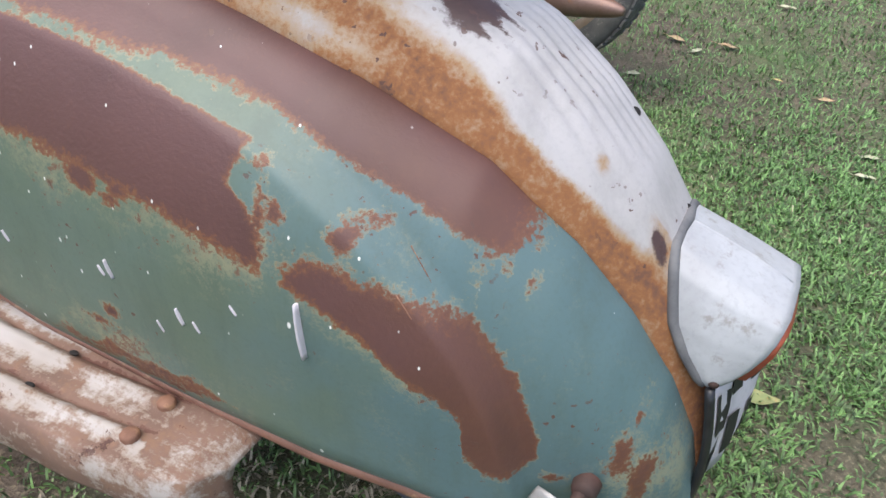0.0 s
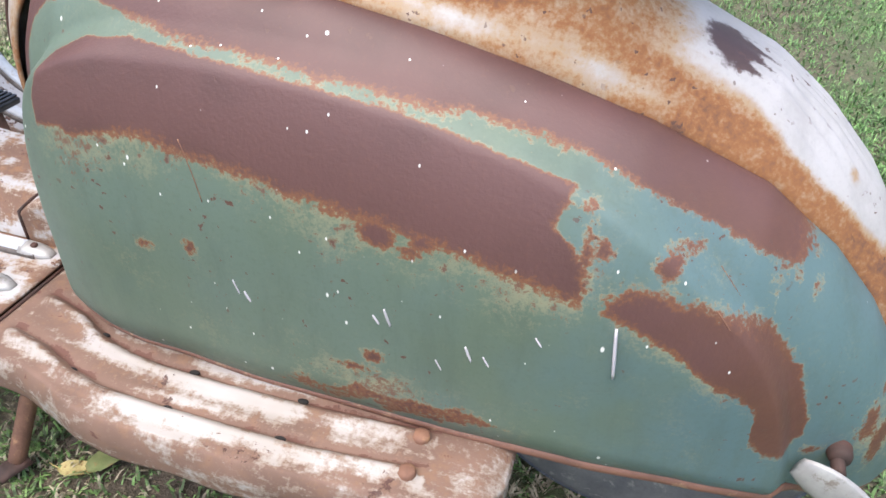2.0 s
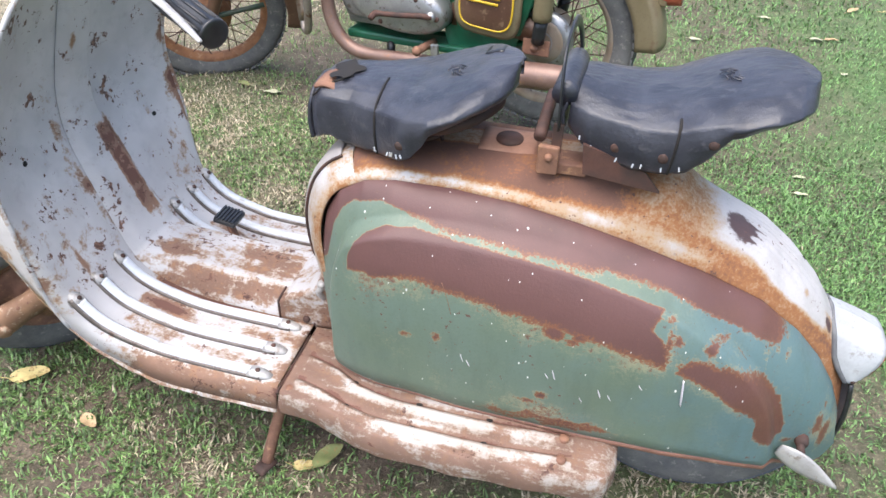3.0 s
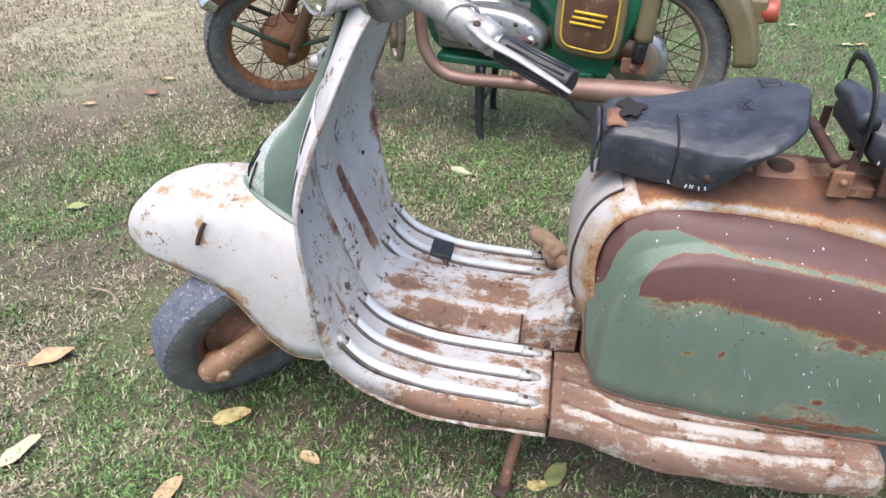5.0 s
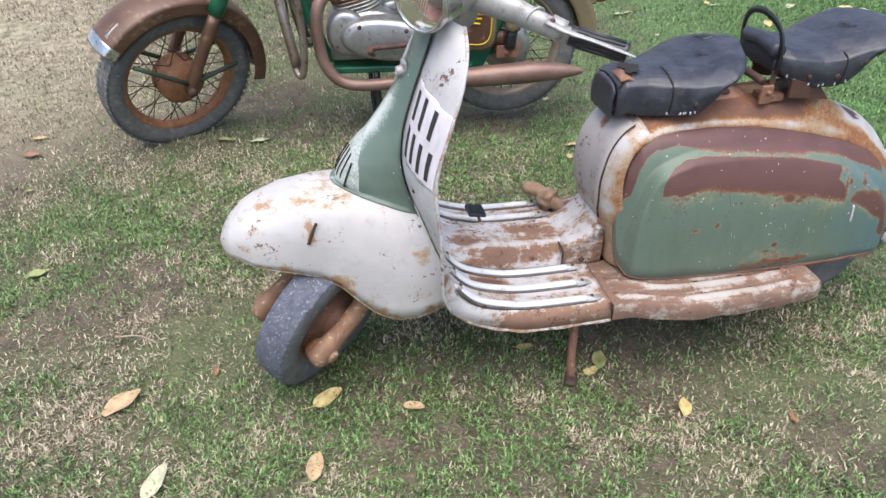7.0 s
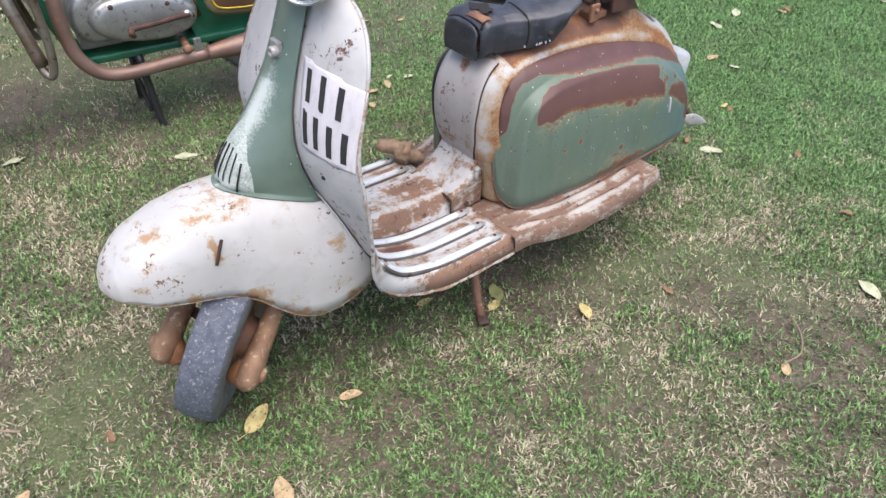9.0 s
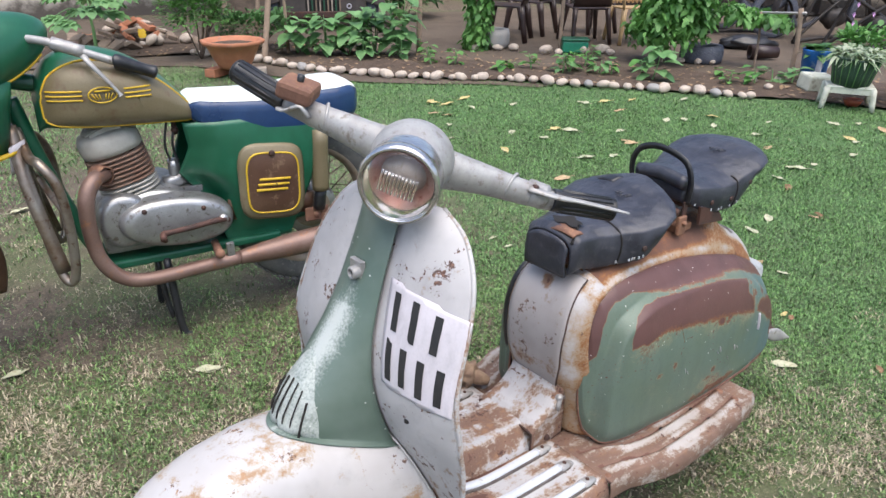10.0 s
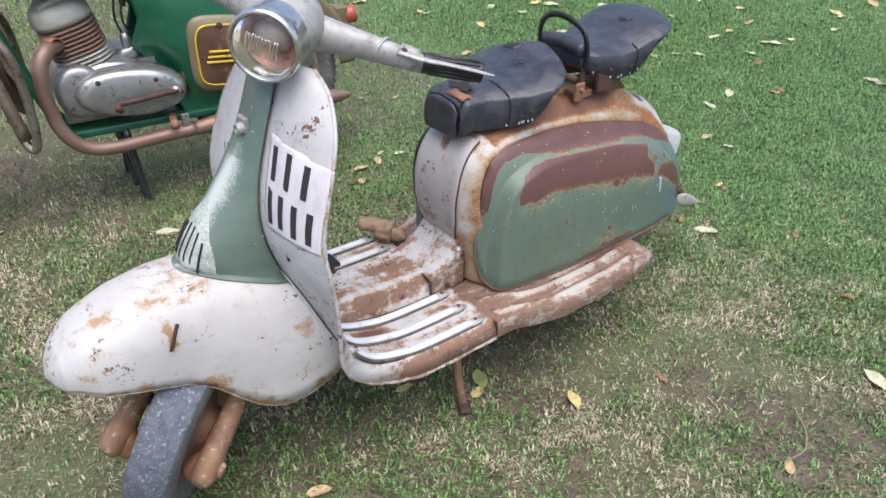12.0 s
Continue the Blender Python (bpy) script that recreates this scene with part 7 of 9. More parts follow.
for s in (-1, 1):
    cb = part("crash_bar", sweep([(-0.90, s * 0.03, 0.72), (-0.885, s * 0.10, 0.66), (-0.865, s * 0.17, 0.655), (-0.835, s * 0.195, 0.60), (-0.825, s * 0.195, 0.50), (-0.828, s * 0.190, 0.38), (-0.842, s * 0.180, 0.305), (-0.865, s * 0.165, 0.315), (-0.885, s * 0.13, 0.42), (-0.895, s * 0.08, 0.55), (-0.91, s * 0.04, 0.70)], 0.0135, 12, 70), M_BARM, MO, "rust-stained chrome crash bar")
    part("flat_stay", sweep([(-0.915, s * 0.06, 0.74), (-0.90, s * 0.13, 0.56), (-0.86, s * 0.17, 0.33)], 0, 0, 16, shape=[(-0.004, -0.018), (-0.004, 0.018), (0.004, 0.018), (0.004, -0.018)]), M_BARM, cb)
    part("cross_rod", sweep([(-0.83, s * 0.19, 0.52), (-0.855, s * 0.10, 0.55), (-0.87, s * 0.02, 0.57)], 0.010, 8, 8), M_BARM, cb)
mst = part("centre_stand", sweep([(-0.575, -0.09, 0.28), (-0.570, -0.115, 0.15), (-0.562, -0.135, 0.03), (-0.535, -0.145, 0.012)], 0.013, 10, 14), M_RUBBER, MO, "black steel centre stand")
part("leg", sweep([(-0.575, 0.09, 0.28), (-0.580, 0.105, 0.15), (-0.585, 0.12, 0.03), (-0.56, 0.13, 0.012)], 0.013, 10, 14), M_RUBBER, mst)
part("brace", sweep([(-0.60, -0.06, 0.28), (-0.592, -0.08, 0.14), (-0.582, -0.10, 0.07)], 0.009, 8, 8), M_RUBBER, mst)
part("crossbar", sweep([(-0.570, -0.115, 0.15), (-0.58, 0.105, 0.15)], 0.010, 8, 4), M_RUBBER, mst)

# rear end
rf = part("rear_mudguard", fender((-0.075, 0, 0.345), 0.352, 40, -86, 0.072, 0.062), M_OLIVE, MO, "olive rear mudguard", thick=0.003, offset=0)
part("tail_lamp", merge(sweep([(0.262, 0, 0.52), (0.310, 0, 0.525)], 0.032, 16, 4)), M_RED, rf, "red tail lamp")
part("lamp_bracket", slab(0.225, 0.275, -0.03, 0.03, 0.49, 0.56), M_OLIVE, rf, bevel=0.006)
for s in (-1, 1):
    sh = part("shock_absorber", sweep([(-0.050, s * 0.125, 0.64, 0.026), (-0.056, s * 0.125, 0.50, 0.028), (-0.058, s * 0.125, 0.435, 0.029)], 0.028, 18, 8), M_OLIVE, MO, "tubular rear shock absorber")
    part("rod", sweep([(-0.058, s * 0.125, 0.435), (-0.066, s * 0.12, 0.365)], 0.020, 14, 4), M_RUBBER, sh)
part("chain_guard", sweep([(-0.36, -0.075, 0.40), (-0.20, -0.085, 0.40), (-0.08, -0.09, 0.385)], 0, 0, 16, shape=[(-0.012, -0.035), (-0.012, 0.035), (0.012, 0.035), (0.012, -0.035)]), M_BROWN, MO)
part("foot_peg", merge(sweep([(-0.42, -0.09, 0.30), (-0.43, -0.19, 0.305)], 0.013, 10, 4), ball((-0.43, -0.20, 0.306), (0.016, 0.018, 0.016), 10, 6)), M_RUST, MO)
part("rear_axle", sweep([(-0.075, -0.125, 0.345), (-0.075, 0.125, 0.345)], 0.012, 10, 4), M_RUST, MO)
part("axle_plate", slab(-0.115, -0.03, -0.115, -0.105, 0.32, 0.37), M_RUST, MO, bevel=0.006)


# ---- things of the yard ----
rnd = random.Random(7)
M_STONE = plain("pale_cobble", (0.50, 0.42, 0.35), (0.38, 0.32, 0.27), 0.8, 0, 9, 0.3, 0.003, dirt=(0.22, 0.17, 0.13))
M_STONE2 = plain("grey_cobble", (0.24, 0.24, 0.24), (0.30, 0.28, 0.26), 0.8, 0, 9, 0.3, 0.003)
M_CLAY = plain("terracotta", (0.42, 0.17, 0.09), (0.34, 0.13, 0.07), 0.75, 0, 8, 0.3, 0.002, dirt=(0.28, 0.15, 0.10))
M_BARK = plain("bark", (0.16, 0.115, 0.085), (0.10, 0.075, 0.058), 0.95, 0, 10, 0.9, 0.02, fine=50)
M_POLE = plain("weathered_pole", (0.30, 0.22, 0.16), (0.22, 0.16, 0.12), 0.9, 0, 12, 0.5, 0.004)
M_SCRAP = plain("oily_black_scrap", (0.016, 0.015, 0.015), (0.035, 0.026, 0.022), 0.55, 0.1, 20, 0.4, 0.002, dirt=(0.07, 0.045, 0.03))
M_RUBBLE = plain("rubble", (0.25, 0.19, 0.145), (0.17, 0.13, 0.10), 0.9, 0, 9, 0.5, 0.004)
M_DKPLASTIC = plain("dark_brown_plastic", (0.026, 0.013, 0.012), (0.038, 0.02, 0.017), 0.4, 0, 8, 0.2)
M_BEIGE = plain("beige_plastic", (0.46, 0.32, 0.17), (0.40, 0.27, 0.14), 0.45, 0, 8, 0.2)
M_WPLASTIC = plain("dirty_white_plastic", (0.62, 0.62, 0.52), (0.52, 0.52, 0.44), 0.5, 0, 8, 0.2, dirt=(0.34, 0.32, 0.25))
M_TUB = plain("dark_green_plastic", (0.03, 0.07, 0.045), (0.05, 0.085, 0.06), 0.5, 0, 10, 0.3)
M_BLUE = plain("blue_plastic", (0.015, 0.16, 0.50), (0.02, 0.12, 0.40), 0.4, 0, 8, 0.2, dirt=(0.25, 0.35, 0.45))
M_JEEP = plain("grey_brown_car_paint", (0.055, 0.045, 0.042), (0.085, 0.07, 0.065), 0.6, 0.1, 8, 0.3, 0.002, dirt=(0.10, 0.085, 0.07))


def foliage(name, a, b, c):
    mt, nt, bs = shader(name)
    p = place(nt)
    r = nd(nt, "NewGeometry").outputs["Random Per Island"]
    col = mix_n(nt, r, a, b)
    col = mix_n(nt, step_n(nt, noise_n(nt, p, 4, 3), 0.45, 0.7), col, c)
    out_to(nt, bs, col, math_n(nt, "MULTIPLY_ADD", r, 0.2, 0.42))
    bs.inputs["Subsurface Weight"].default_value = 0.0
    tr = nd(nt, "BsdfTranslucent", None, {0: col})
    mx = nd(nt, "MixShader", None, {0: 0.28, 1: bs.outputs[0], 2: tr.outputs[0]})
    nt.links.new(mx.outputs[0], nt.nodes["Material Output"].inputs[0])
    return mt


M_LEAF = foliage("bright_leaf", (0.085, 0.23, 0.05), (0.16, 0.35, 0.09), (0.06, 0.17, 0.04))
M_LEAFD = foliage("dark_leaf", (0.045, 0.13, 0.035), (0.085, 0.20, 0.055), (0.035, 0.09, 0.03))
M_LEAFG = foliage("grey_green_leaf", (0.12, 0.26, 0.09), (0.20, 0.37, 0.15), (0.08, 0.18, 0.07))
M_LEAFW = foliage("variegated_leaf", (0.16, 0.24, 0.12), (0.42, 0.46, 0.34), (0.09, 0.16, 0.07))

LEAF_SHAPES = {
    "oval": [(0.0, 0.02), (0.15, 0.16), (0.4, 0.27), (0.65, 0.22), (0.85, 0.11), (1.0, 0.0)],
    "broad": [(0.0, 0.10), (0.12, 0.34), (0.35, 0.42), (0.6, 0.34), (0.82, 0.18), (1.0, 0.0)],
    "lobed": [(0.0, 0.06), (0.10, 0.40), (0.28, 0.24), (0.42, 0.46), (0.58, 0.22), (0.74, 0.28), (1.0, 0.0)],
    "strap": [(0.0, 0.05), (0.3, 0.07), (0.6, 0.06), (1.0, 0.0)],
}


def leaves_mesh(items):
    """items: base, direction, normal hint, length, shape name, droop."""
    verts, faces = [], []
    for base, d, up, ln, shape, droop in items:
        d = d.normalized()
        side = d.cross(up)
        if side.length < 1e-3:
            side = d.cross(Vector((1, 0, 0)))
        side.normalize()
        nrm = side.cross(d)
        rows = LEAF_SHAPES[shape]
        k0 = len(verts)
        for t, w in rows:
            mid = base + d * ln * t - Vector((0, 0, 1)) * droop * ln * t * t
            for s, lift in ((-1, 0.10), (0, 0.0), (1, 0.10)):
                verts.append(mid + side * s * w * ln + nrm * lift * w * ln * 2 * abs(s))
        for i in range(len(rows) - 1):
            a = k0 + 3 * i
            faces.append((a, a + 1, a + 4, a + 3))
            faces.append((a + 1, a + 2, a + 5, a + 4))
    return mesh_of(verts, faces)


def rdir(flat=0.0):
    a, z = rnd.uniform(0, 2 * math.pi), rnd.uniform(-0.3, 1) * (1 - flat)
    return Vector((math.cos(a), math.sin(a), z)).normalized()


def broad_plant(x, y, h, n, size, material, label, shape="broad", group="bed plants"):
    """Upright stems with broad leaves on stalks."""
    z0 = soil_z(x, y)
    p = thing("broad_leaved_plant", label, "plant", pose(x, y, z0 - 0.01), group=group)
    stems, items = [], []
    for k in range(max(1, n // 9)):
        a = rnd.uniform(0, 6.28)
        tip = Vector((0.35 * h * math.cos(a) * rnd.random(), 0.35 * h * math.sin(a) * rnd.random(), h * rnd.uniform(0.75, 1.0)))
        stems.append(sweep([(0, 0, 0, 0.008), (*(tip * 0.5 + Vector((0.01, 0, 0))), 0.006), (*tip, 0.003)], 0.006, 6, 8))
        for j in range(9):
            t = 0.25 + 0.75 * j / 8
            d = rdir(0.55)
            b = tip * t + d * 0.05 * size / 0.15
            items.append((b, d + Vector((0, 0, -0.15)), Vector((0, 0, 1)), size * rnd.uniform(0.6, 1.15), shape, rnd.uniform(0.15, 0.5)))
    part("stem", merge(*stems), M_LEAFG, p)
    part("leaves", leaves_mesh(items), material, p)
    return p


def bush(name, x, y, z, rx, ry, rz, n, size, material, label, shape="oval", cat="bush", trunk=True):
    p = thing(name, label, cat, pose(x, y, z))
    items = []
    for _ in range(n):
        d = rdir()
        q = rnd.uniform(0.45, 1.0) * (1 + 0.35 * noise.noise(d * 2.1 + Vector((x, y, 0))))
        b = Vector((d.x * rx * q, d.y * ry * q, rz + d.z * rz * q))
        items.append((b, (d + rdir() * 0.7), Vector((0, 0, 1)), size * rnd.uniform(0.6, 1.3), shape, rnd.uniform(0, 0.4)))
    tw = []
    for k in range(7):
        d = rdir(0.2)
        tw.append(sweep([(0, 0, 0, 0.010), (d.x * rx * 0.4, d.y * ry * 0.4, rz * 0.7, 0.007), (d.x * rx * 0.8, d.y * ry * 0.8, rz * (1 + 0.6 * d.z), 0.003)], 0.006, 6, 8))
    part("branch", merge(*tw), M_BARK, p)
    part("foliage", leaves_mesh(items), material, p)
    return p


# stone edging
_pts = spline([(a, b, 0) for a, b in STONE_LINE[:-1]], 400)
_s, _last = [], None
stone_meshes = []
for k in range(6):
    stone_meshes.append(ball((0, 0, 0), (1, 0.72, 0.58), 18, 12, lambda d, k=k: 1 + 0.16 * noise.noise(d * 1.3 + Vector((k * 5, 0, 0)))))
    stone_meshes[-1].materials.append(M_STONE if k else M_STONE2)
gap, step_len = 0.0, 0.12
for p in _pts:
    if _last is not None and (Vector(p) - _last).length < step_len:
        continue
    _last = Vector(p)
    sz = rnd.uniform(0.045, 0.078)
    step_len = 1.72 * sz + rnd.uniform(0.0, 0.012)
    k = rnd.randrange(1, 6) if rnd.random() > 0.12 else 0
    st = new("edging_stone", stone_meshes[k])
    tagged(st, "rounded pale cobble edging the flower bed" if k else "rounded blue-grey cobble edging the flower bed", "stone", "edging stones")
    st.matrix_world = pose(p[0] + rnd.uniform(-0.02, 0.02), p[1] + rnd.uniform(-0.02, 0.02), 0.012 + sz * 0.38, rnd.uniform(-15, 15), rnd.uniform(-15, 15), rnd.uniform(0, 360)) @ Matrix.Diagonal((sz, sz, sz, 1))
for x, y, s in ((4.43, 4.58, 0.09), (4.5, 4.45, 0.06), (4.78, 4.35, 0.10), (5.0, 4.25, 0.09), (4.95, 4.1, 0.06), (4.15, 5.05, 0.06), (4.3, 4.95, 0.07), (3.95, 5.2, 0.06), (5.15, 3.35, 0.05), (5.25, 3.2, 0.06), (5.35, 3.1, 0.05), (4.75, 2.35, 0.06), (4.6, 2.1, 0.05), (5.0, 2.2, 0.06)):
    st = tagged(new("loose_stone", stone_meshes[rnd.randrange(1, 6)]), "loose pale stone lying on the earth", "stone", "loose stones")
    st.matrix_world = pose(x, y, 0.02 + s * 0.4, rnd.uniform(-20, 20), 0, rnd.uniform(0, 360)) @ Matrix.Diagonal((s, s, s, 1))

# terracotta bowl on bricks
for dx, dy, rz in ((-0.13, 0.10, 0.5), (0.13, -0.10, -0.55), (0.10, 0.12, 0.9)):
    b = tagged(part("brick", slab(-0.115, 0.115, -0.055, 0.055, 0, 0.075), M_CLAY if dx < 0 else M_STONE, bevel=0.006), "worn brick under the terracotta bowl", "brick", "support bricks")
    b.matrix_world = pose(1.18 + dx, 5.42 + dy, 0.004, 0, 0, math.degrees(rz))
pot = thing("terracotta_bowl", "wide terracotta bowl with a scalloped rim standing on bricks", "flower pot", pose(1.18, 5.42, 0.079))
_n = 48
rings = []
for z, r, sc_ in ((0.0, 0.13, 0), (0.03, 0.15, 0), (0.12, 0.20, 0), (0.20, 0.235, 0), (0.215, 0.27, 1), (0.245, 0.28, 1), (0.25, 0.262, 1), (0.235, 0.235, 0), (0.20, 0.22, 0)):
    rings.append([Vector(((r + 0.008 * sc_ * math.cos(12 * 2 * math.pi * j / _n)) * math.cos(2 * math.pi * j / _n), (r + 0.008 * sc_ * math.cos(12 * 2 * math.pi * j / _n)) * math.sin(2 * math.pi * j / _n), z)) for j in range(_n)])
part("bowl", loft(rings), M_CLAY, pot)
part("soil", ball((0, 0, 0.205), (0.22, 0.22, 0.02), 24, 8), M_SOIL, pot)

# bushes behind it
bush("leafy_bush", 1.28, 6.45, 0.0, 0.34, 0.30, 0.46, 2200, 0.055, M_LEAF, "dense small-leaved green bush by the yard wall")
bush("leafy_bush", 1.95, 6.55, 0.0, 0.50, 0.28, 0.26, 1500, 0.05, M_LEAFD, "low dense green bush under the tree")
bush("shrub", 5.2, 8.2, 0.0, 0.55, 0.45, 0.32, 700, 0.13, M_LEAFD, "dark green shrub against the wall")

# papaya sapling
pap = thing("papaya_sapling", "young papaya plant with deeply cut palm-shaped leaves", "plant", pose(0.47, 7.2, 0.0))
part("trunk", sweep([(0, 0, 0, 0.02), (0.01, 0.0, 0.25, 0.016), (0.0, 0.01, 0.45, 0.012)], 0.015, 8, 10), M_LEAFG, pap)
items, stalks = [], []
for k in range(11):
    a = 2 * math.pi * k / 11 + rnd.uniform(-0.2, 0.2)
    e = Vector((math.cos(a) * rnd.uniform(0.22, 0.42), math.sin(a) * rnd.uniform(0.22, 0.42), rnd.uniform(0.38, 0.64)))
    stalks.append(sweep([(0, 0, 0.42, 0.006), (*(e * 0.5 + Vector((0, 0, 0.28))), 0.005), (*e, 0.004)], 0.005, 6, 8))
    for j in range(9):
        b = a + (j - 4) * 0.55
        items.append((e, Vector((math.cos(b), math.sin(b), -0.15)), Vector((0, 0, 1)), (0.20 - 0.018 * abs(j - 4)), "lobed", 0.35))
part("stalks", merge(*stalks), M_LEAFG, pap)
part("leaves", leaves_mesh(items), M_LEAFG, pap)
part("yellow_leaf", leaves_mesh([(Vector((0.42, -0.2, 0.27)), Vector((0.2 * j, -0.3, -1)), Vector((0, -1, 0)), 0.085, "lobed", 0.1) for j in (-2, -1, 0, 1, 2)]), M_YELLOW, pap, "wilted yellow leaf")

# rubble
for k in range(80):
    a, r = rnd.uniform(0, 6.28), rnd.random() ** 0.6
    x, y = 0.95 + 0.75 * r * math.cos(a), 7.75 + 0.45 * r * math.sin(a)
    s = rnd.uniform(0.025, 0.12)
    if rnd.random() < 0.2:
        st = tagged(new("rubble_stone", stone_meshes[rnd.randrange(1, 6)]), "broken stone on the rubble heap by the wall", "stone", "rubble")
    else:
        st = tagged(part("broken_masonry", slab(-1, 1, -0.6, 0.6, -0.25, 0.25), M_CLAY if rnd.random() < 0.2 else M_RUBBLE, bevel=0.08), "broken slab on the rubble heap by the wall", "rubble", "rubble")
    st.matrix_world = pose(x, y, 0.02 + s * 0.3 + 0.28 * max(0, 1 - r) * rnd.random(), rnd.uniform(-35, 35), rnd.uniform(-35, 35), rnd.uniform(0, 360)) @ Matrix.Diagonal((s, s, s, 1))

# tree with stakes
tree = thing("tree", "thick grey tree trunk by the wall", "tree", pose(2.62, 8.15, 0))
def trunk_at(u, v):
    a = 2 * math.pi * u
    z = 4.2 * v
    r = (0.27 - 0.07 * v + 0.12 * math.exp(-v * 18)) * (1 + 0.10 * noise.noise(Vector((math.cos(a) * 1.5, math.sin(a) * 1.5, z * 1.2))) + 0.05 * math.sin(5 * a))
    return Vector((r * math.cos(a) - 0.10 * z * 0.3, r * math.sin(a), z - 0.05))
part("trunk", grid_mesh(trunk_at, 40, 40, wrap_u=True), M_BARK, tree)
limbs, items = [], []
for k in range(9):
    a = 2 * math.pi * k / 9
    e = Vector((1.5 * math.cos(a), 1.3 * math.sin(a), 4.6 + 0.5 * math.sin(3 * a)))
    limbs.append(sweep([(-0.12, 0, 3.7, 0.10), (*(e * 0.55 + Vector((0, 0, 1.9))), 0.06), (*e, 0.02)], 0.05, 8, 10))
    for j in range(260):
        d = rdir()
        items.append((e * rnd.uniform(0.6, 1.15) + d * rnd.uniform(0.2, 0.9), rdir(), Vector((0, 0, 1)), rnd.uniform(0.08, 0.15), "oval", 0.3))
part("limb", merge(*limbs), M_BARK, tree)
part("crown", leaves_mesh(items), M_LEAFD, tree)
for x, y, h, tx, ty, r in ((2.05, 7.55, 1.9, 0.05, 0.1, 0.035), (2.15, 6.95, 1.7, 0.14, 0.05, 0.022), (1.72, 5.95, 1.15, 0.30, 0.25, 0.03), (2.12, 6.15, 1.9, -0.04, 0.1, 0.016)):
    s = tagged(part("wooden_stake", sweep([(0, 0, -0.05, r * 1.1), (tx * 0.5 + 0.02, ty * 0.5, h * 0.5, r), (tx, ty, h, r * 0.8)], r, 8, 10), M_POLE), "rough wooden stake stuck in the bed", "stake", "stakes")
    s.location = (x, y, 0)

# jeep front behind the plants
jp = thing("jeep", "old grey-brown jeep parked by the wall, facing the garden", "jeep", Matrix.Translation((3.50, 7.72, 0)) @ Matrix.Rotation(math.atan2(-0.41, 0.69), 4, "Z"))
# local x runs across the car's front, -y towards the garden
jb = part("grille_panel", loft([[Vector((x, y, z)) for x, z in ((-0.56, 0.10), (-0.56, 0.50), (-0.52, 0.66), (-0.40, 0.735), (0.40, 0.735), (0.52, 0.66), (0.56, 0.50), (0.56, 0.10))] for y in (0.0, 0.06)], smooth=False), M_JEEP, jp, bevel=0.01)
for k in range(9):
    part("grille_slot", slab(-0.232 + 0.052 * k, -0.205 + 0.052 * k, -0.006, 0.01, 0.24, 0.60), M_HOLE, jb)
    part("grille_bar", slab(-0.203 + 0.052 * k, -0.187 + 0.052 * k, -0.016, 0.004, 0.22, 0.62), (M_STONE, M_BGREEN, M_POLE)[k % 3], jb)
for s in (-1, 1):
    _m = Matrix.Translation((s * 0.40, -0.01, 0.535)) 
    hl = part("headlamp", lathe([(0.02, 0.118), (-0.02, 0.118), (-0.028, 0.106)], 28, _m), M_RUBBER, jp)
    part("lens", lathe([(-0.024, 0.106), (-0.045, 0.07), (-0.052, 0.0)], 28, _m), M_CHROME, hl)
    part("fender", loft([[Vector((s * (0.56 + 0.26 * q), y, z)) for q, z in ((0, 0.50), (0.6, 0.46), (1.0, 0.36), (1.0, 0.28), (0, 0.36))] for y in (-0.06, 0.2, 0.75)], smooth=False), M_JEEP, jp, bevel=0.01)
    w = part("wheel", lathe([(-0.08, 0.0), (-0.08, 0.16), (-0.07, 0.26), (-0.03, 0.29), (0.03, 0.29), (0.07, 0.26), (0.08, 0.0)], 30, Matrix.Translation((s * 0.66, 0.28, 0.285)) @ Matrix.Rotation(radians(90), 4, "Z")), M_TYRE, jp)
part("hood", loft([[Vector((x, y, z)) for x, z in ((-0.53, 0.66), (-0.40, 0.75), (0.40, 0.75), (0.53, 0.66), (0.53, 0.60), (-0.53, 0.60))] for y in (0.0, 1.1)], smooth=False), M_JEEP, jp, bevel=0.01)
part("board", slab(-0.58, 0.55, -0.10, 0.30, 0.765, 0.790), M_POLE, jp, bevel=0.004)
part("bumper", slab(-0.62, 0.62, -0.12, -0.02, 0.16, 0.24), M_RUSTD, jp, bevel=0.01)
part("marker_lamp", slab(-0.12, 0.10, -0.03, 0.0, 0.17, 0.235), plain("orange_plastic", (0.55, 0.12, 0.02), (0.45, 0.10, 0.02), 0.4), jp, bevel=0.004)
part("badge_ring", lathe([(0, 0.035), (-0.008, 0.035), (-0.008, 0.020), (0, 0.020)], 20, Matrix.Translation((0.34, -0.004, 0.30))), M_PLATE, jp)
red = tagged(part("red_ball", ball((0, 0, 0), (0.055, 0.055, 0.055), 16, 10), M_RED), "small red ball on the jeep's bonnet board", "ball")
red.location = (3.78, 7.52, 0.84)
stn = tagged(new("bonnet_stone", stone_meshes[1]), "flat stone on the jeep's bonnet board", "stone")
stn.matrix_world = pose(3.40, 7.80, 0.818) @ Matrix.Diagonal((0.08, 0.08, 0.05, 1))
yl = tagged(part("yellow_cloth", ball((0, 0, 0.05), (0.12, 0.10, 0.07), 18, 12, lambda d: 1 + 0.3 * noise.noise(d * 2)), M_YELLOW), "crumpled yellow cloth on the jeep's bonnet board", "cloth")
yl.location = (3.18, 7.90, 0.79)

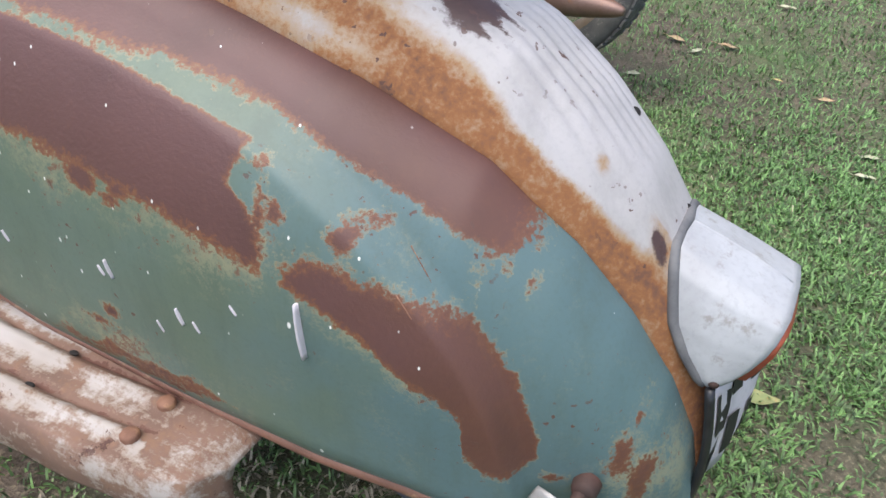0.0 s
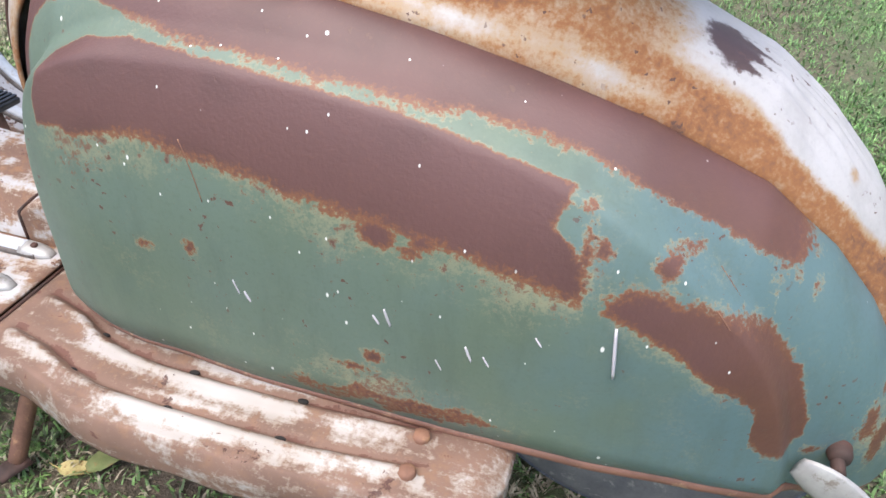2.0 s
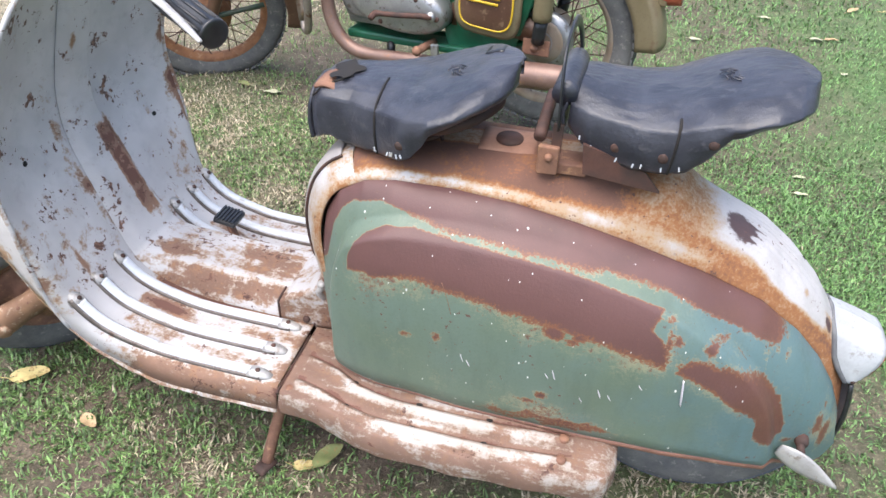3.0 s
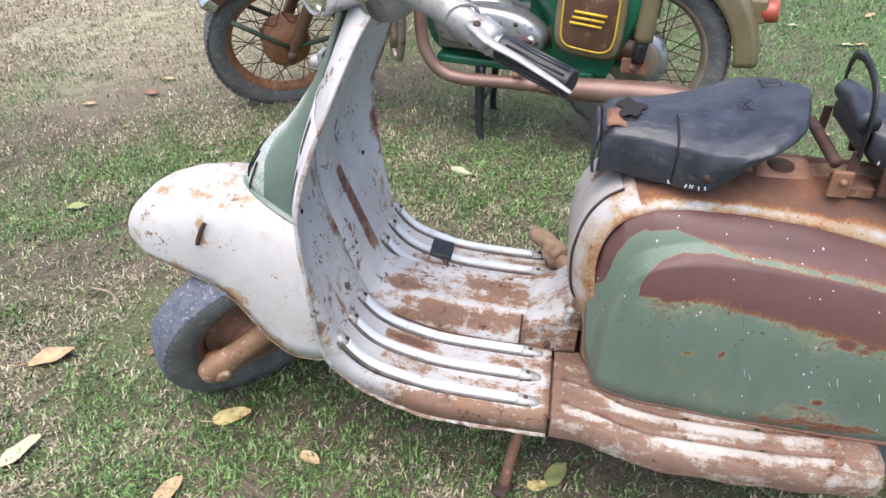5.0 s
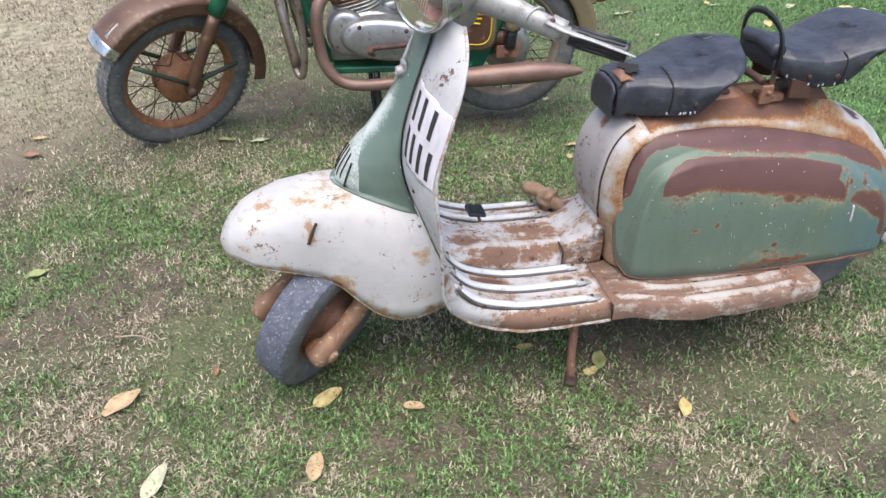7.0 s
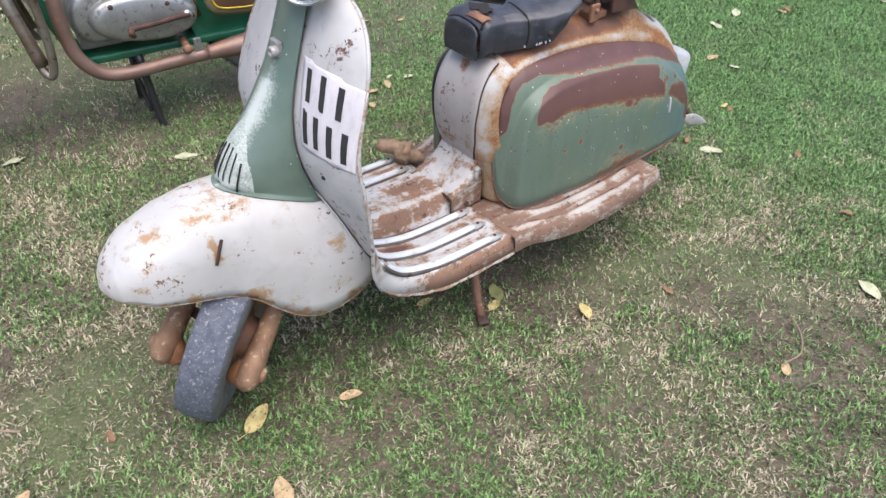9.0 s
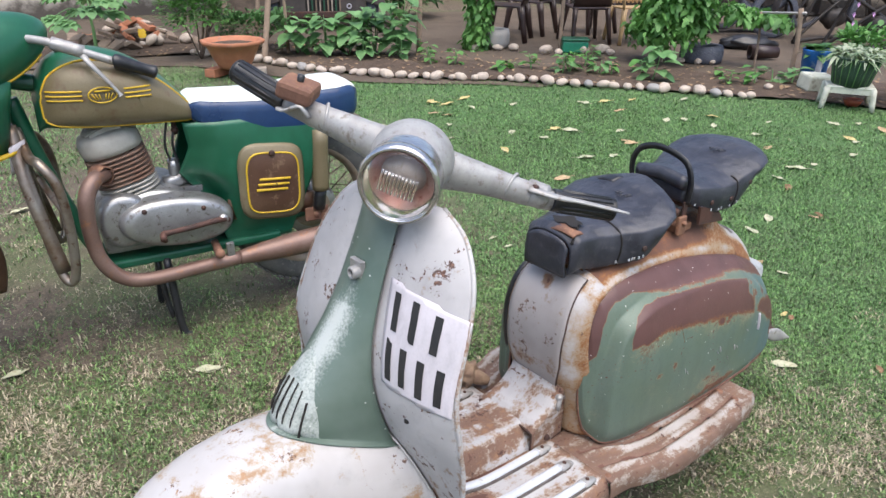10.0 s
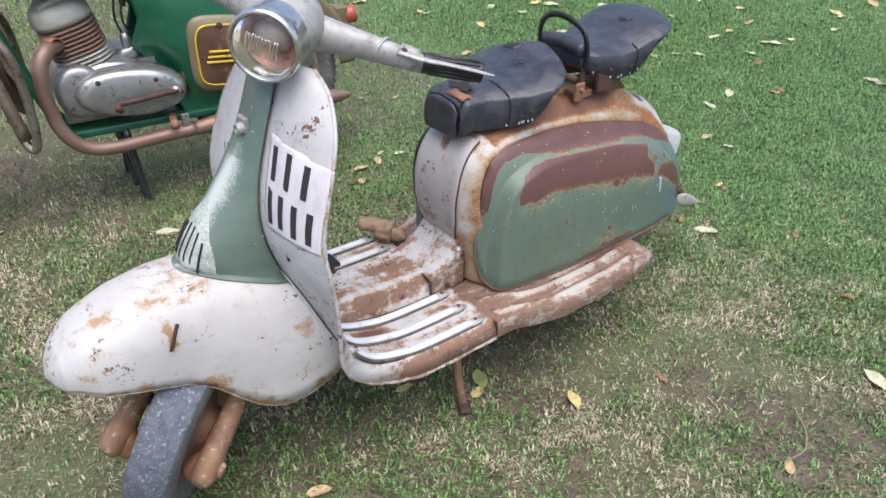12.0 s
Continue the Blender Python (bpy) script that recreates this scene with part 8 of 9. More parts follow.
# plants of the bed
for x, y, h, n, s in ((2.20, 6.10, 0.42, 36, 0.18), (2.40, 5.85, 0.42, 36, 0.19), (2.62, 5.75, 0.48, 45, 0.19), (2.85, 5.60, 0.52, 45, 0.19), (3.05, 5.45, 0.62, 45, 0.18), (2.55, 5.40, 0.26, 18, 0.13), (2.90, 5.20, 0.28, 18, 0.12)):
    broad_plant(x, y, h, n, s, M_LEAFG, "leafy vegetable plant with broad grey-green leaves in the bed")
for x, y, h, n, s in ((3.62, 4.02, 0.20, 14, 0.10), (3.84, 3.72, 0.22, 18, 0.10), (4.02, 3.35, 0.18, 14, 0.09), (4.55, 2.45, 0.14, 10, 0.09), (4.70, 2.28, 0.16, 10, 0.10), (3.05, 4.95, 0.20, 16, 0.10), (4.10, 2.95, 0.32, 22, 0.17), (3.95, 3.45, 0.16, 10, 0.12), (3.72, 3.70, 0.20, 12, 0.13), (4.95, 2.25, 0.15, 10, 0.13), (5.02, 2.1, 0.16, 10, 0.14), (3.30, 4.10, 0.12, 9, 0.10), (2.92, 4.72, 0.22, 12, 0.10), (3.15, 4.62, 0.20, 14, 0.10), (3.45, 4.15, 0.10, 9, 0.09), (4.75, 2.62, 0.10, 9, 0.09), (4.35, 3.25, 0.14, 10, 0.10), (4.10, 3.75, 0.18, 14, 0.09), (4.55, 4.05, 0.16, 12, 0.10)):
    broad_plant(x, y, h, n, s, M_LEAFG if s > 0.11 else M_LEAF, "low green seedling in the flower bed")


# litter on the bed and the yard's edge
def litter(n, seed):
    g = random.Random(seed)
    out = []
    for _ in range(n):
        y = g.uniform(0.6, 7.2)
        off = g.uniform(0.06, 1.7) ** 1.0
        c = Vector((edge_x(y) + off, y, soil_z(edge_x(y) + off, y) + 0.012 if off < 0.9 else 0.026))
        out.append((c, Vector((g.uniform(-1, 1), g.uniform(-1, 1), g.uniform(-0.1, 0.35))), Vector((0, 0, 1)), g.uniform(0.03, 0.075), "oval", 0.3))
    return leaves_mesh(out)


M_LITTER = plain("dry_leaf_litter", (0.30, 0.20, 0.115), (0.20, 0.125, 0.075), 0.85, 0, 6, 0.3, 0.002, dirt=(0.40, 0.34, 0.20))
tagged(part("leaf_litter", litter(620, 31), M_LITTER), "scattered dry leaf litter on the bed soil", "litter", kind="stuff")


# vines
def vine(x0, y0, z0, pts, rad, n, label, size=0.10):
    v = thing("climbing_vine", label, "vine", pose(x0, y0, z0))
    path = spline(pts, 60)
    items = []
    for _ in range(n):
        p = path[rnd.randrange(60)]
        d = rdir()
        q = rad * (0.4 + 0.6 * rnd.random()) * (1 + 0.5 * noise.noise(Vector((p[0] * 2, p[1] * 2, p[2] * 3))))
        items.append((Vector(p[:3]) + Vector((d.x * q, d.y * q, d.z * q * 0.8)), Vector((rnd.uniform(-1, 1), rnd.uniform(-1, 1), -0.6)), Vector((0, 0, 1)) + rdir() * 0.6, size * rnd.uniform(0.5, 1.2), "lobed", 0.3))
    part("stem", sweep([(*p[:3], 0.012) for p in pts], 0.012, 6, 40), M_BARK, v)
    part("leaves", leaves_mesh(items), M_LEAF, v)
    return v


vine(3.98, 5.25, 0, [(0, 0, 0.0), (0.05, 0, 0.4), (0.0, 0.0, 0.8), (0.15, -0.1, 1.2), (0.5, -0.5, 1.45)], 0.17, 1600, "lobed-leaf vine climbing a pole beside the chairs", 0.072)
vine(5.12, 3.42, 0, [(-0.1, 0.1, 0.25), (0.0, 0, 0.55), (0.05, -0.05, 0.9), (0.0, 0.1, 1.3)], 0.40, 4600, "dense lobed-leaf vine hanging over the flower bed", 0.078)
vine(4.2, 5.2, 0, [(0.0, 0.0, 1.05), (0.35, -0.5, 1.02), (0.65, -1.1, 1.05), (0.95, -1.7, 1.10)], 0.22, 1500, "vine trained along a wire above the chairs", 0.085)
vine(5.45, 3.05, 0, [(0.0, 0.0, 0.55), (0.1, -0.2, 0.50), (0.2, -0.45, 0.46)], 0.15, 260, "vine tendrils along the pipe rail", 0.10)
for x, y, h, r in ((3.28, 5.38, 1.6, 0.030), (4.0, 5.22, 1.7, 0.014), (4.62, 4.55, 1.6, 0.022), (5.05, 3.5, 1.5, 0.016), (5.48, 2.33, 0.62, 0.024), (5.55, 2.75, 0.55, 0.012)):
    s = tagged(part("garden_pole", sweep([(0, 0, -0.05), (0.02, 0.01, h * 0.5), (0.0, 0.03, h)], r, 8, 8), M_POLE), "thin weathered garden pole standing in the bed", "pole", "garden poles")
    s.location = (x, y, 0)
ral = tagged(part("pipe_rail", sweep([(5.68, 3.45, 0.50), (5.6, 2.9, 0.53), (5.47, 2.3, 0.585)], 0.013, 8, 8), M_ALU), "thin grey pipe rail tied to a post", "rail")


# plastic chairs
def chair(x, y, rz, material, label, lattice=False):
    c = thing("plastic_chair", label, "chair", pose(x, y, 0.012, 0, 0, rz), group="garden chairs")
    part("seat", loft([[Vector((-0.22, -0.21, z)), Vector((0.20, -0.21, z)), Vector((0.22, 0.21, z - 0.015)), Vector((-0.20, 0.21, z - 0.015))] for z in (0.405, 0.425)], smooth=False), material, c, bevel=0.008)
    for sx in (-1, 1):
        part("leg", sweep([(sx * 0.20, -0.20, 0.41, 0.040), (sx * 0.245, -0.25, 0.0, 0.026)], 0.02, 8, 4, squash=(1.2, 0.8)), material, c)
        part("leg", sweep([(sx * 0.20, 0.20, 0.41, 0.040), (sx * 0.235, 0.28, 0.0, 0.026)], 0.02, 8, 4, squash=(1.2, 0.8)), material, c)
        part("armrest", sweep([(sx * 0.23, -0.24, 0.0 + 0.41), (sx * 0.255, -0.25, 0.60), (sx * 0.26, -0.15, 0.635), (sx * 0.25, 0.10, 0.64), (sx * 0.22, 0.24, 0.72)], 0, 0, 24, shape=[(-0.022, -0.009), (-0.022, 0.009), (0.022, 0.009), (0.022, -0.009)]), material, c)
    def back(u, v):
        w = 0.235 - 0.02 * v
        t = 2 * u - 1
        return Vector((w * t, 0.20 + 0.11 * v + 0.03 * (1 - t * t), 0.43 + 0.40 * v * (1 - 0.10 * t * t)))
    if lattice:
        part("backrest", sweep([back(0, 0), back(0, 0.5), back(0.02, 0.95), back(0.5, 1), back(0.98, 0.95), back(1, 0.5), back(1, 0)], 0.018, 8, 40), material, c)
        for k in range(9):
            part("lattice", sweep([back(k / 9, 0.02), back(min(1, k / 9 + 0.45), 0.95)], 0.010, 6, 10), material, c)
            part("lattice", sweep([back(1 - k / 9, 0.02), back(max(0, 1 - k / 9 - 0.45), 0.95)], 0.010, 6, 10), material, c)
    else:
        part("backrest", grid_mesh(back, 14, 10), material, c, thick=0.014)
    return c


chair(4.83, 5.62, 215, M_DKPLASTIC, "dark brown plastic armchair on the bare yard")
chair(5.5, 5.85, 200, M_DKPLASTIC, "dark brown plastic armchair behind the vine")
chair(5.50, 4.95, 150, M_DKPLASTIC, "dark brown plastic armchair beside the green box")
chair(6.25, 5.5, 170, M_DKPLASTIC, "dark brown plastic armchair at the back")
chair(5.95, 4.58, 330, M_BEIGE, "beige plastic armchair with a lattice back", True)

# containers and clutter
box = thing("green_box", "small green plastic box on the bed's edge", "box", pose(4.72, 4.42, 0.03, 0, 0, -40))
part("body", slab(-0.14, 0.14, -0.09, 0.09, 0, 0.12), plain("green_box_plastic", (0.01, 0.16, 0.09), (0.015, 0.2, 0.12), 0.4), box, bevel=0.012)
part("lid", slab(-0.15, 0.15, -0.10, 0.10, 0.12, 0.15), M_BGREEN, box, bevel=0.01)


def tyre_planter(x, y, r, h, label, material):
    t = tagged(part("tyre_planter", lathe([(0, r * 0.75), (0, r * 0.95), (h * 0.3, r), (h * 0.7, r), (h, r * 0.93), (h, r * 0.68), (h * 0.8, r * 0.66), (h * 0.2, r * 0.66)], 40, Matrix.Rotation(radians(90), 4, "X")), material), label, "planter")
    t.location = (x, y, 0.015)


tyre_planter(4.28, 5.28, 0.20, 0.20, "old grey tyre used as a planter", M_STONE2)
tyre_planter(5.42, 3.28, 0.22, 0.17, "old black tyre used as a planter", M_TYRE)
bk = thing("blue_bucket", "blue plastic paint bucket with a white label", "bucket", pose(5.42, 2.10, 0.01))
part("body", lathe([(0, 0.0), (0, 0.105), (0.26, 0.125), (0.27, 0.13), (0.28, 0.128), (0.27, 0.115), (0.1, 0.10)], 28, Matrix.Rotation(radians(90), 4, "X")), M_BLUE, bk)
part("label_patch", grid_mesh(lambda u, v: Vector((-0.122 * math.cos(-0.9 + 1.2 * u), -0.122 * math.sin(0.2 + 1.2 * u), 0.08 + 0.12 * v)), 10, 4), M_PLATE, bk)
part("plant", leaves_mesh([(Vector((0, 0, 0.27)), rdir(0.2), Vector((0, 0, 1)), rnd.uniform(0.1, 0.2), "oval", 0.3) for _ in range(60)]), M_LEAFD, bk)
sb = tagged(part("white_block", slab(-0.13, 0.13, -0.09, 0.09, 0, 0.14), M_WPLASTIC, bevel=0.02), "pale broken sack lying by the bucket", "sack")
sb.matrix_world = pose(4.95, 1.86, 0.01, 6, 4, -30)

stool = thing("white_stool", "low white plastic step stool on the grass edge", "stool", pose(4.53, 1.42, 0.0, 0, 0, -62) @ Matrix.Diagonal((0.84, 0.84, 0.84, 1)))
part("top", slab(-0.21, 0.21, -0.15, 0.15, 0.19, 0.22), M_WPLASTIC, stool, bevel=0.012)
for sx in (-1, 1):
    for sy in (-1, 1):
        part("leg", sweep([(sx * 0.19, sy * 0.13, 0.20, 0.030), (sx * 0.215, sy * 0.15, 0.0, 0.024)], 0.02, 8, 4), M_WPLASTIC, stool)
    part("apron", slab(sx * 0.19 - 0.012, sx * 0.19 + 0.012, -0.14, 0.14, 0.13, 0.20), M_WPLASTIC, stool)
for sy in (-1, 1):
    part("apron", slab(-0.19, 0.19, sy * 0.135 - 0.01, sy * 0.135 + 0.01, 0.15, 0.20), M_WPLASTIC, stool)
pl = thing("green_planter", "ribbed dark green tub planter tilted on the white stool", "planter", pose(4.53, 1.42, 0.187, 5, -4, 0) @ Matrix.Diagonal((0.86, 0.86, 0.86, 1)))
part("tub", lathe([(0, 0.0), (0, 0.155), (0.13, 0.185), (0.25, 0.205), (0.262, 0.215), (0.262, 0.195), (0.22, 0.18)], 40, Matrix.Rotation(radians(90), 4, "X")), M_TUB, pl)
for k in range(36):
    a = 2 * math.pi * k / 36
    part("rib", sweep([(0.158 * math.cos(a), 0.158 * math.sin(a), 0.01), (0.206 * math.cos(a), 0.206 * math.sin(a), 0.245)], 0.005, 5, 3), M_LEAFG if k % 2 else M_TUB, pl)
part("foliage", leaves_mesh([(Vector((rnd.uniform(-0.14, 0.14), rnd.uniform(-0.14, 0.14), 0.25)), rdir() + Vector((0, 0, 0.5)), Vector((0, 0, 1)), rnd.uniform(0.12, 0.26), "strap", 0.6) for _ in range(420)]), M_LEAFW, pl, "variegated spiky foliage")
M_PINK = plain("mauve_petal", (0.52, 0.26, 0.55), (0.60, 0.36, 0.60), 0.6)


def flower_bush(x, y, z, n, label):
    b = bush("flowering_plant", x, y, z, 0.22, 0.20, 0.24, n, 0.075, M_LEAF, label, cat="plant")
    pet = []
    for k in range(9):
        c = Vector((rnd.uniform(-0.25, 0.25), rnd.uniform(-0.22, 0.15), rnd.uniform(0.30, 0.62)))
        for j in range(5):
            a = 2 * math.pi * j / 5
            pet.append((c, Vector((math.cos(a), -0.7, math.sin(a))), Vector((0, -1, 0.3)), 0.028, "broad", 0))
    part("petals", leaves_mesh(pet), M_PINK, b, "mauve flowers")


flower_bush(4.95, 1.55, 0.15, 420, "mauve-flowered bedding plant behind the planter")
flower_bush(4.95, 1.05, 0.10, 520, "mauve-flowered bedding plant in a red pot")
rp = tagged(part("red_pot", lathe([(0, 0.0), (0, 0.10), (0.18, 0.14), (0.20, 0.15), (0.20, 0.12)], 28, Matrix.Rotation(radians(90), 4, "X")), M_CLAY), "red clay pot beside the stool", "flower pot")
rp.location = (4.85, 1.02, 0.0)
rb2 = tagged(part("red_bowl", lathe([(0, 0.0), (0, 0.05), (0.05, 0.075), (0.055, 0.07), (0.01, 0.0)], 24, Matrix.Rotation(radians(90), 4, "X")), M_RED), "small red bowl under the stool", "bowl")
rb2.location = (4.62, 1.40, 0.002)

# scrapped motorcycles at the back
def scrap_bike(x, y, rz, label):
    b = thing("scrap_motorcycle", label, "motorcycle", pose(x, y, 0.01, 0, 0, rz), group="scrap motorcycles")
    for wx in (-0.62, 0.62):
        w = part("wheel", lathe([(-0.045, 0.23), (-0.05, 0.27), (-0.03, 0.30), (0.03, 0.30), (0.05, 0.27), (0.045, 0.23)], 36, Matrix.Translation((wx, 0, 0.30))), M_TYRE, b)
        part("rim", lathe([(-0.03, 0.23), (-0.02, 0.215), (0.02, 0.215), (0.03, 0.23)], 30, Matrix.Translation((wx, 0, 0.30))), M_SCRAP, w)
        for k in range(10):
            a = 2 * math.pi * k / 10
            part("spoke", sweep([(wx, 0, 0.30), (wx + 0.22 * math.cos(a), 0, 0.30 + 0.22 * math.sin(a))], 0.004, 5, 2), M_SCRAP, w)
    part("frame", merge(sweep([(-0.62, 0, 0.30), (-0.45, 0, 0.72), (-0.40, 0, 0.85)], 0.03, 8, 8), sweep([(-0.42, 0, 0.70), (-0.25, 0, 0.35), (0.15, 0, 0.30), (0.62, 0, 0.30)], 0.025, 8, 14), sweep([(-0.42, 0, 0.72), (0.2, 0, 0.62), (0.62, 0, 0.60)], 0.025, 8, 8)), M_SCRAP, b)
    part("tank", ball((-0.18, 0, 0.72), (0.24, 0.12, 0.10), 20, 12), M_SCRAP, b)
    part("seat", ball((0.25, 0, 0.70), (0.32, 0.11, 0.06), 20, 10), M_VINYL, b)
    part("engine", merge(slab(-0.25, 0.10, -0.10, 0.10, 0.30, 0.50), sweep([(-0.1, 0, 0.45), (-0.16, 0, 0.66)], 0.07, 12, 4)), M_SCRAP, b, bevel=0.02)
    part("headlamp", lathe([(-0.05, 0.0), (-0.04, 0.06), (0.02, 0.085), (0.03, 0.07)], 20, Matrix.Translation((-0.52, 0, 0.82)) @ Matrix.Rotation(radians(90), 4, "Z")), M_CHROME, b)
    part("handlebar", sweep([(-0.36, -0.33, 0.94), (-0.42, -0.1, 0.90), (-0.42, 0.1, 0.90), (-0.36, 0.33, 0.94)], 0.012, 8, 14), M_SCRAP, b)
    part("mudguard", sweep([(0.36, 0, 0.58), (0.62, 0, 0.65), (0.88, 0, 0.55)], 0.06, 10, 12, squash=(1, 0.25)), M_SCRAP, b)


scrap_bike(8.25, 3.35, 140, "dark scrapped motorcycle leaning by the wall")
scrap_bike(8.6, 4.3, 150, "dark scrapped motorcycle at the back of the yard")
scrap_bike(8.9, 2.2, 165, "dusty scrapped motorcycle beside the planks")
ty = tagged(part("scrap_rubber_ring", lathe([(-0.04, 0.31), (-0.05, 0.34), (-0.03, 0.385), (0.03, 0.385), (0.05, 0.34), (0.04, 0.31)], 48), M_TYRE), "bare black tyre hung upright on the scrap heap", "tyre")
ty.matrix_world = pose(7.65, 3.85, 0.68, 8, 0, -38)
for k in range(4):
    p = tagged(part("plank", slab(-0.06, 0.06, -0.012, 0.012, 0, 1.6), M_POLE, bevel=0.003), "weathered plank leaning on the wall", "plank", "leaning planks")
    p.matrix_world = pose(8.4 + 0.12 * k, 2.55 - 0.10 * k, 0.0, 0, 28 + 3 * k, -40)
rk = tagged(part("fallen_pot", lathe([(-0.15, 0.0), (-0.15, 0.06), (0.15, 0.08), (0.15, 0.06), (-0.1, 0.04)], 20), M_DKPLASTIC), "brown plastic pot lying on its side", "flower pot")
rk.matrix_world = pose(6.1, 2.95, 0.09, 0, 0, 50)
bg = tagged(part("black_bag", ball((0, 0, 0.06), (0.32, 0.16, 0.09), 26, 14, lambda d: 1 + 0.35 * noise.noise(d * 2.6)), M_RUBBER), "black plastic bag lying on the earth", "bag")
bg.matrix_world = pose(6.7, 3.45, 0.01, 0, 0, -35)


# heap of scrap frames and pipes before the east wall
def scrap_frame(x, y, rz, seed, label):
    g = random.Random(seed)
    f = thing("scrap_metal", label, "scrap metal", pose(x, y, 0.012, 0, 0, rz), group="scrap frames")
    a, b, c, d = Vector((-0.55, 0, 0.05)), Vector((-0.35, 0.05, 0.75)), Vector((0.30, 0.1, 0.62)), Vector((0.50, 0.05, 0.03))
    for p, q in ((a, b), (b, c), (c, d), (a, d), (b, d), (a, c)):
        m = (p + q) / 2 + Vector((g.uniform(-0.05, 0.05), g.uniform(-0.06, 0.06), g.uniform(-0.04, 0.06)))
        part("tube", sweep([p, m, q], g.uniform(0.014, 0.026), 8, 10), M_SCRAP, f)
    part("casing", ball((-0.02, 0.0, 0.30), (0.15, 0.10, 0.12), 18, 12, lambda n: 1 + 0.25 * noise.noise(n * 2.0 + Vector((seed, 0, 0)))), M_SCRAP, f, "oily black casing")
    part("fender", sweep([(0.2, 0.02, 0.62), (0.5, 0.02, 0.72), (0.75, 0.02, 0.55), (0.82, 0.02, 0.35)], 0.07, 10, 16, squash=(1, 0.22)), M_SCRAP, f)


scrap_frame(7.75, 4.15, 130, 1, "bent black frame tubes of a dismantled motorcycle")
scrap_frame(7.95, 3.1, 150, 2, "rusty frame and fender propped in the scrap corner")
scrap_frame(7.55, 2.45, 120, 3, "dark dismantled frame lying before the planks")
scrap_frame(7.3, 4.7, 160, 4, "bent black frame tubes behind the beige chair")


# ---- lawn ----
def ground_z(x, y):
    return 0.006 * noise.noise(Vector((x * 1.7, y * 1.7, 0))) + 0.004 * noise.noise(Vector((x * 6, y * 6, 3))) - 0.008


def lawn_soil():
    mt, nt, bs = shader("lawn_soil")
    p = place(nt)
    big, mid, fine = noise_n(nt, p, 1.5, 4), noise_n(nt, p, 14, 5, 0.65), noise_n(nt, p, 120, 4, 0.7)
    col = mix_n(nt, step_n(nt, mid, 0.35, 0.65), (0.125, 0.094, 0.070), (0.062, 0.046, 0.034))
    col = mix_n(nt, math_n(nt, "MULTIPLY", step_n(nt, big, 0.42, 0.64), 0.55), col, (0.085, 0.13, 0.04))
    col = mix_n(nt, math_n(nt, "MULTIPLY", step_n(nt, fine, 0.5, 0.75), 0.7), col, (0.36, 0.30, 0.20))
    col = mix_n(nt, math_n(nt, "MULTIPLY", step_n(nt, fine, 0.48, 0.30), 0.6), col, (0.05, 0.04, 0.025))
    along = math_n(nt, "MULTIPLY_ADD", math_n(nt, "SUBTRACT", big, 0.5), 2.5, nd(nt, "SeparateXYZ", None, {0: p}).outputs[0])
    col = mix_n(nt, math_n(nt, "MULTIPLY", math_n(nt, "MULTIPLY", step_n(nt, along, -0.5, 2.4), step_n(nt, nd(nt, "SeparateXYZ", None, {0: p}).outputs[1], 6.4, 5.6)), math_n(nt, "MULTIPLY_ADD", mid, 0.9, 0.25, True)), col, mix_n(nt, fine, (0.035, 0.11, 0.03), (0.09, 0.22, 0.06)))
    xy = nd(nt, "SeparateXYZ", None, {0: p})
    # sunlight on the far left lawn, put into the colour as paler soil
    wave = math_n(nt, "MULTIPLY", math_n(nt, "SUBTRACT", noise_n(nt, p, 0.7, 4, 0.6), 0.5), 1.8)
    sun_patch = math_n(nt, "MULTIPLY", step_n(nt, math_n(nt, "ADD", xy.outputs[0], wave), -1.6, -2.7), step_n(nt, math_n(nt, "SUBTRACT", xy.outputs[1], wave), 0.8, 2.2))
    col = mix_n(nt, math_n(nt, "MULTIPLY", math_n(nt, "MULTIPLY", sun_patch, step_n(nt, mid, 0.3, 0.6)), 0.7), col, mix_n(nt, fine, (0.34, 0.29, 0.20), (0.58, 0.52, 0.38)))
    out_to(nt, bs, col, 0.95)
    bump_to(nt, bs, math_n(nt, "ADD", mid, fine), 0.7, 0.012)
    return mt


_xs = sorted(set([round(-5 + 0.08 * k, 3) for k in range(138)] + [-400, -150, -60, -30, -18, -12, -8, -6.5, 6.5, 8, 10, 14, 20, 35, 70, 160, 400]))
_ys = sorted(set([round(-3 + 0.08 * k, 3) for k in range(125)] + [-400, -150, -60, -30, -15, -8, -5, 7.5, 9, 12, 16, 25, 50, 120, 400]))
_gv = [(x, y, ground_z(x, y) if -6 < x < 7 and -4 < y < 8 else -0.008) for x in _xs for y in _ys]
_gf = [(i * len(_ys) + j, (i + 1) * len(_ys) + j, (i + 1) * len(_ys) + j + 1, i * len(_ys) + j + 1) for i in range(len(_xs) - 1) for j in range(len(_ys) - 1)]
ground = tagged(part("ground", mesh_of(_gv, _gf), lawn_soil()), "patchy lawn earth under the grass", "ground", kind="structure")


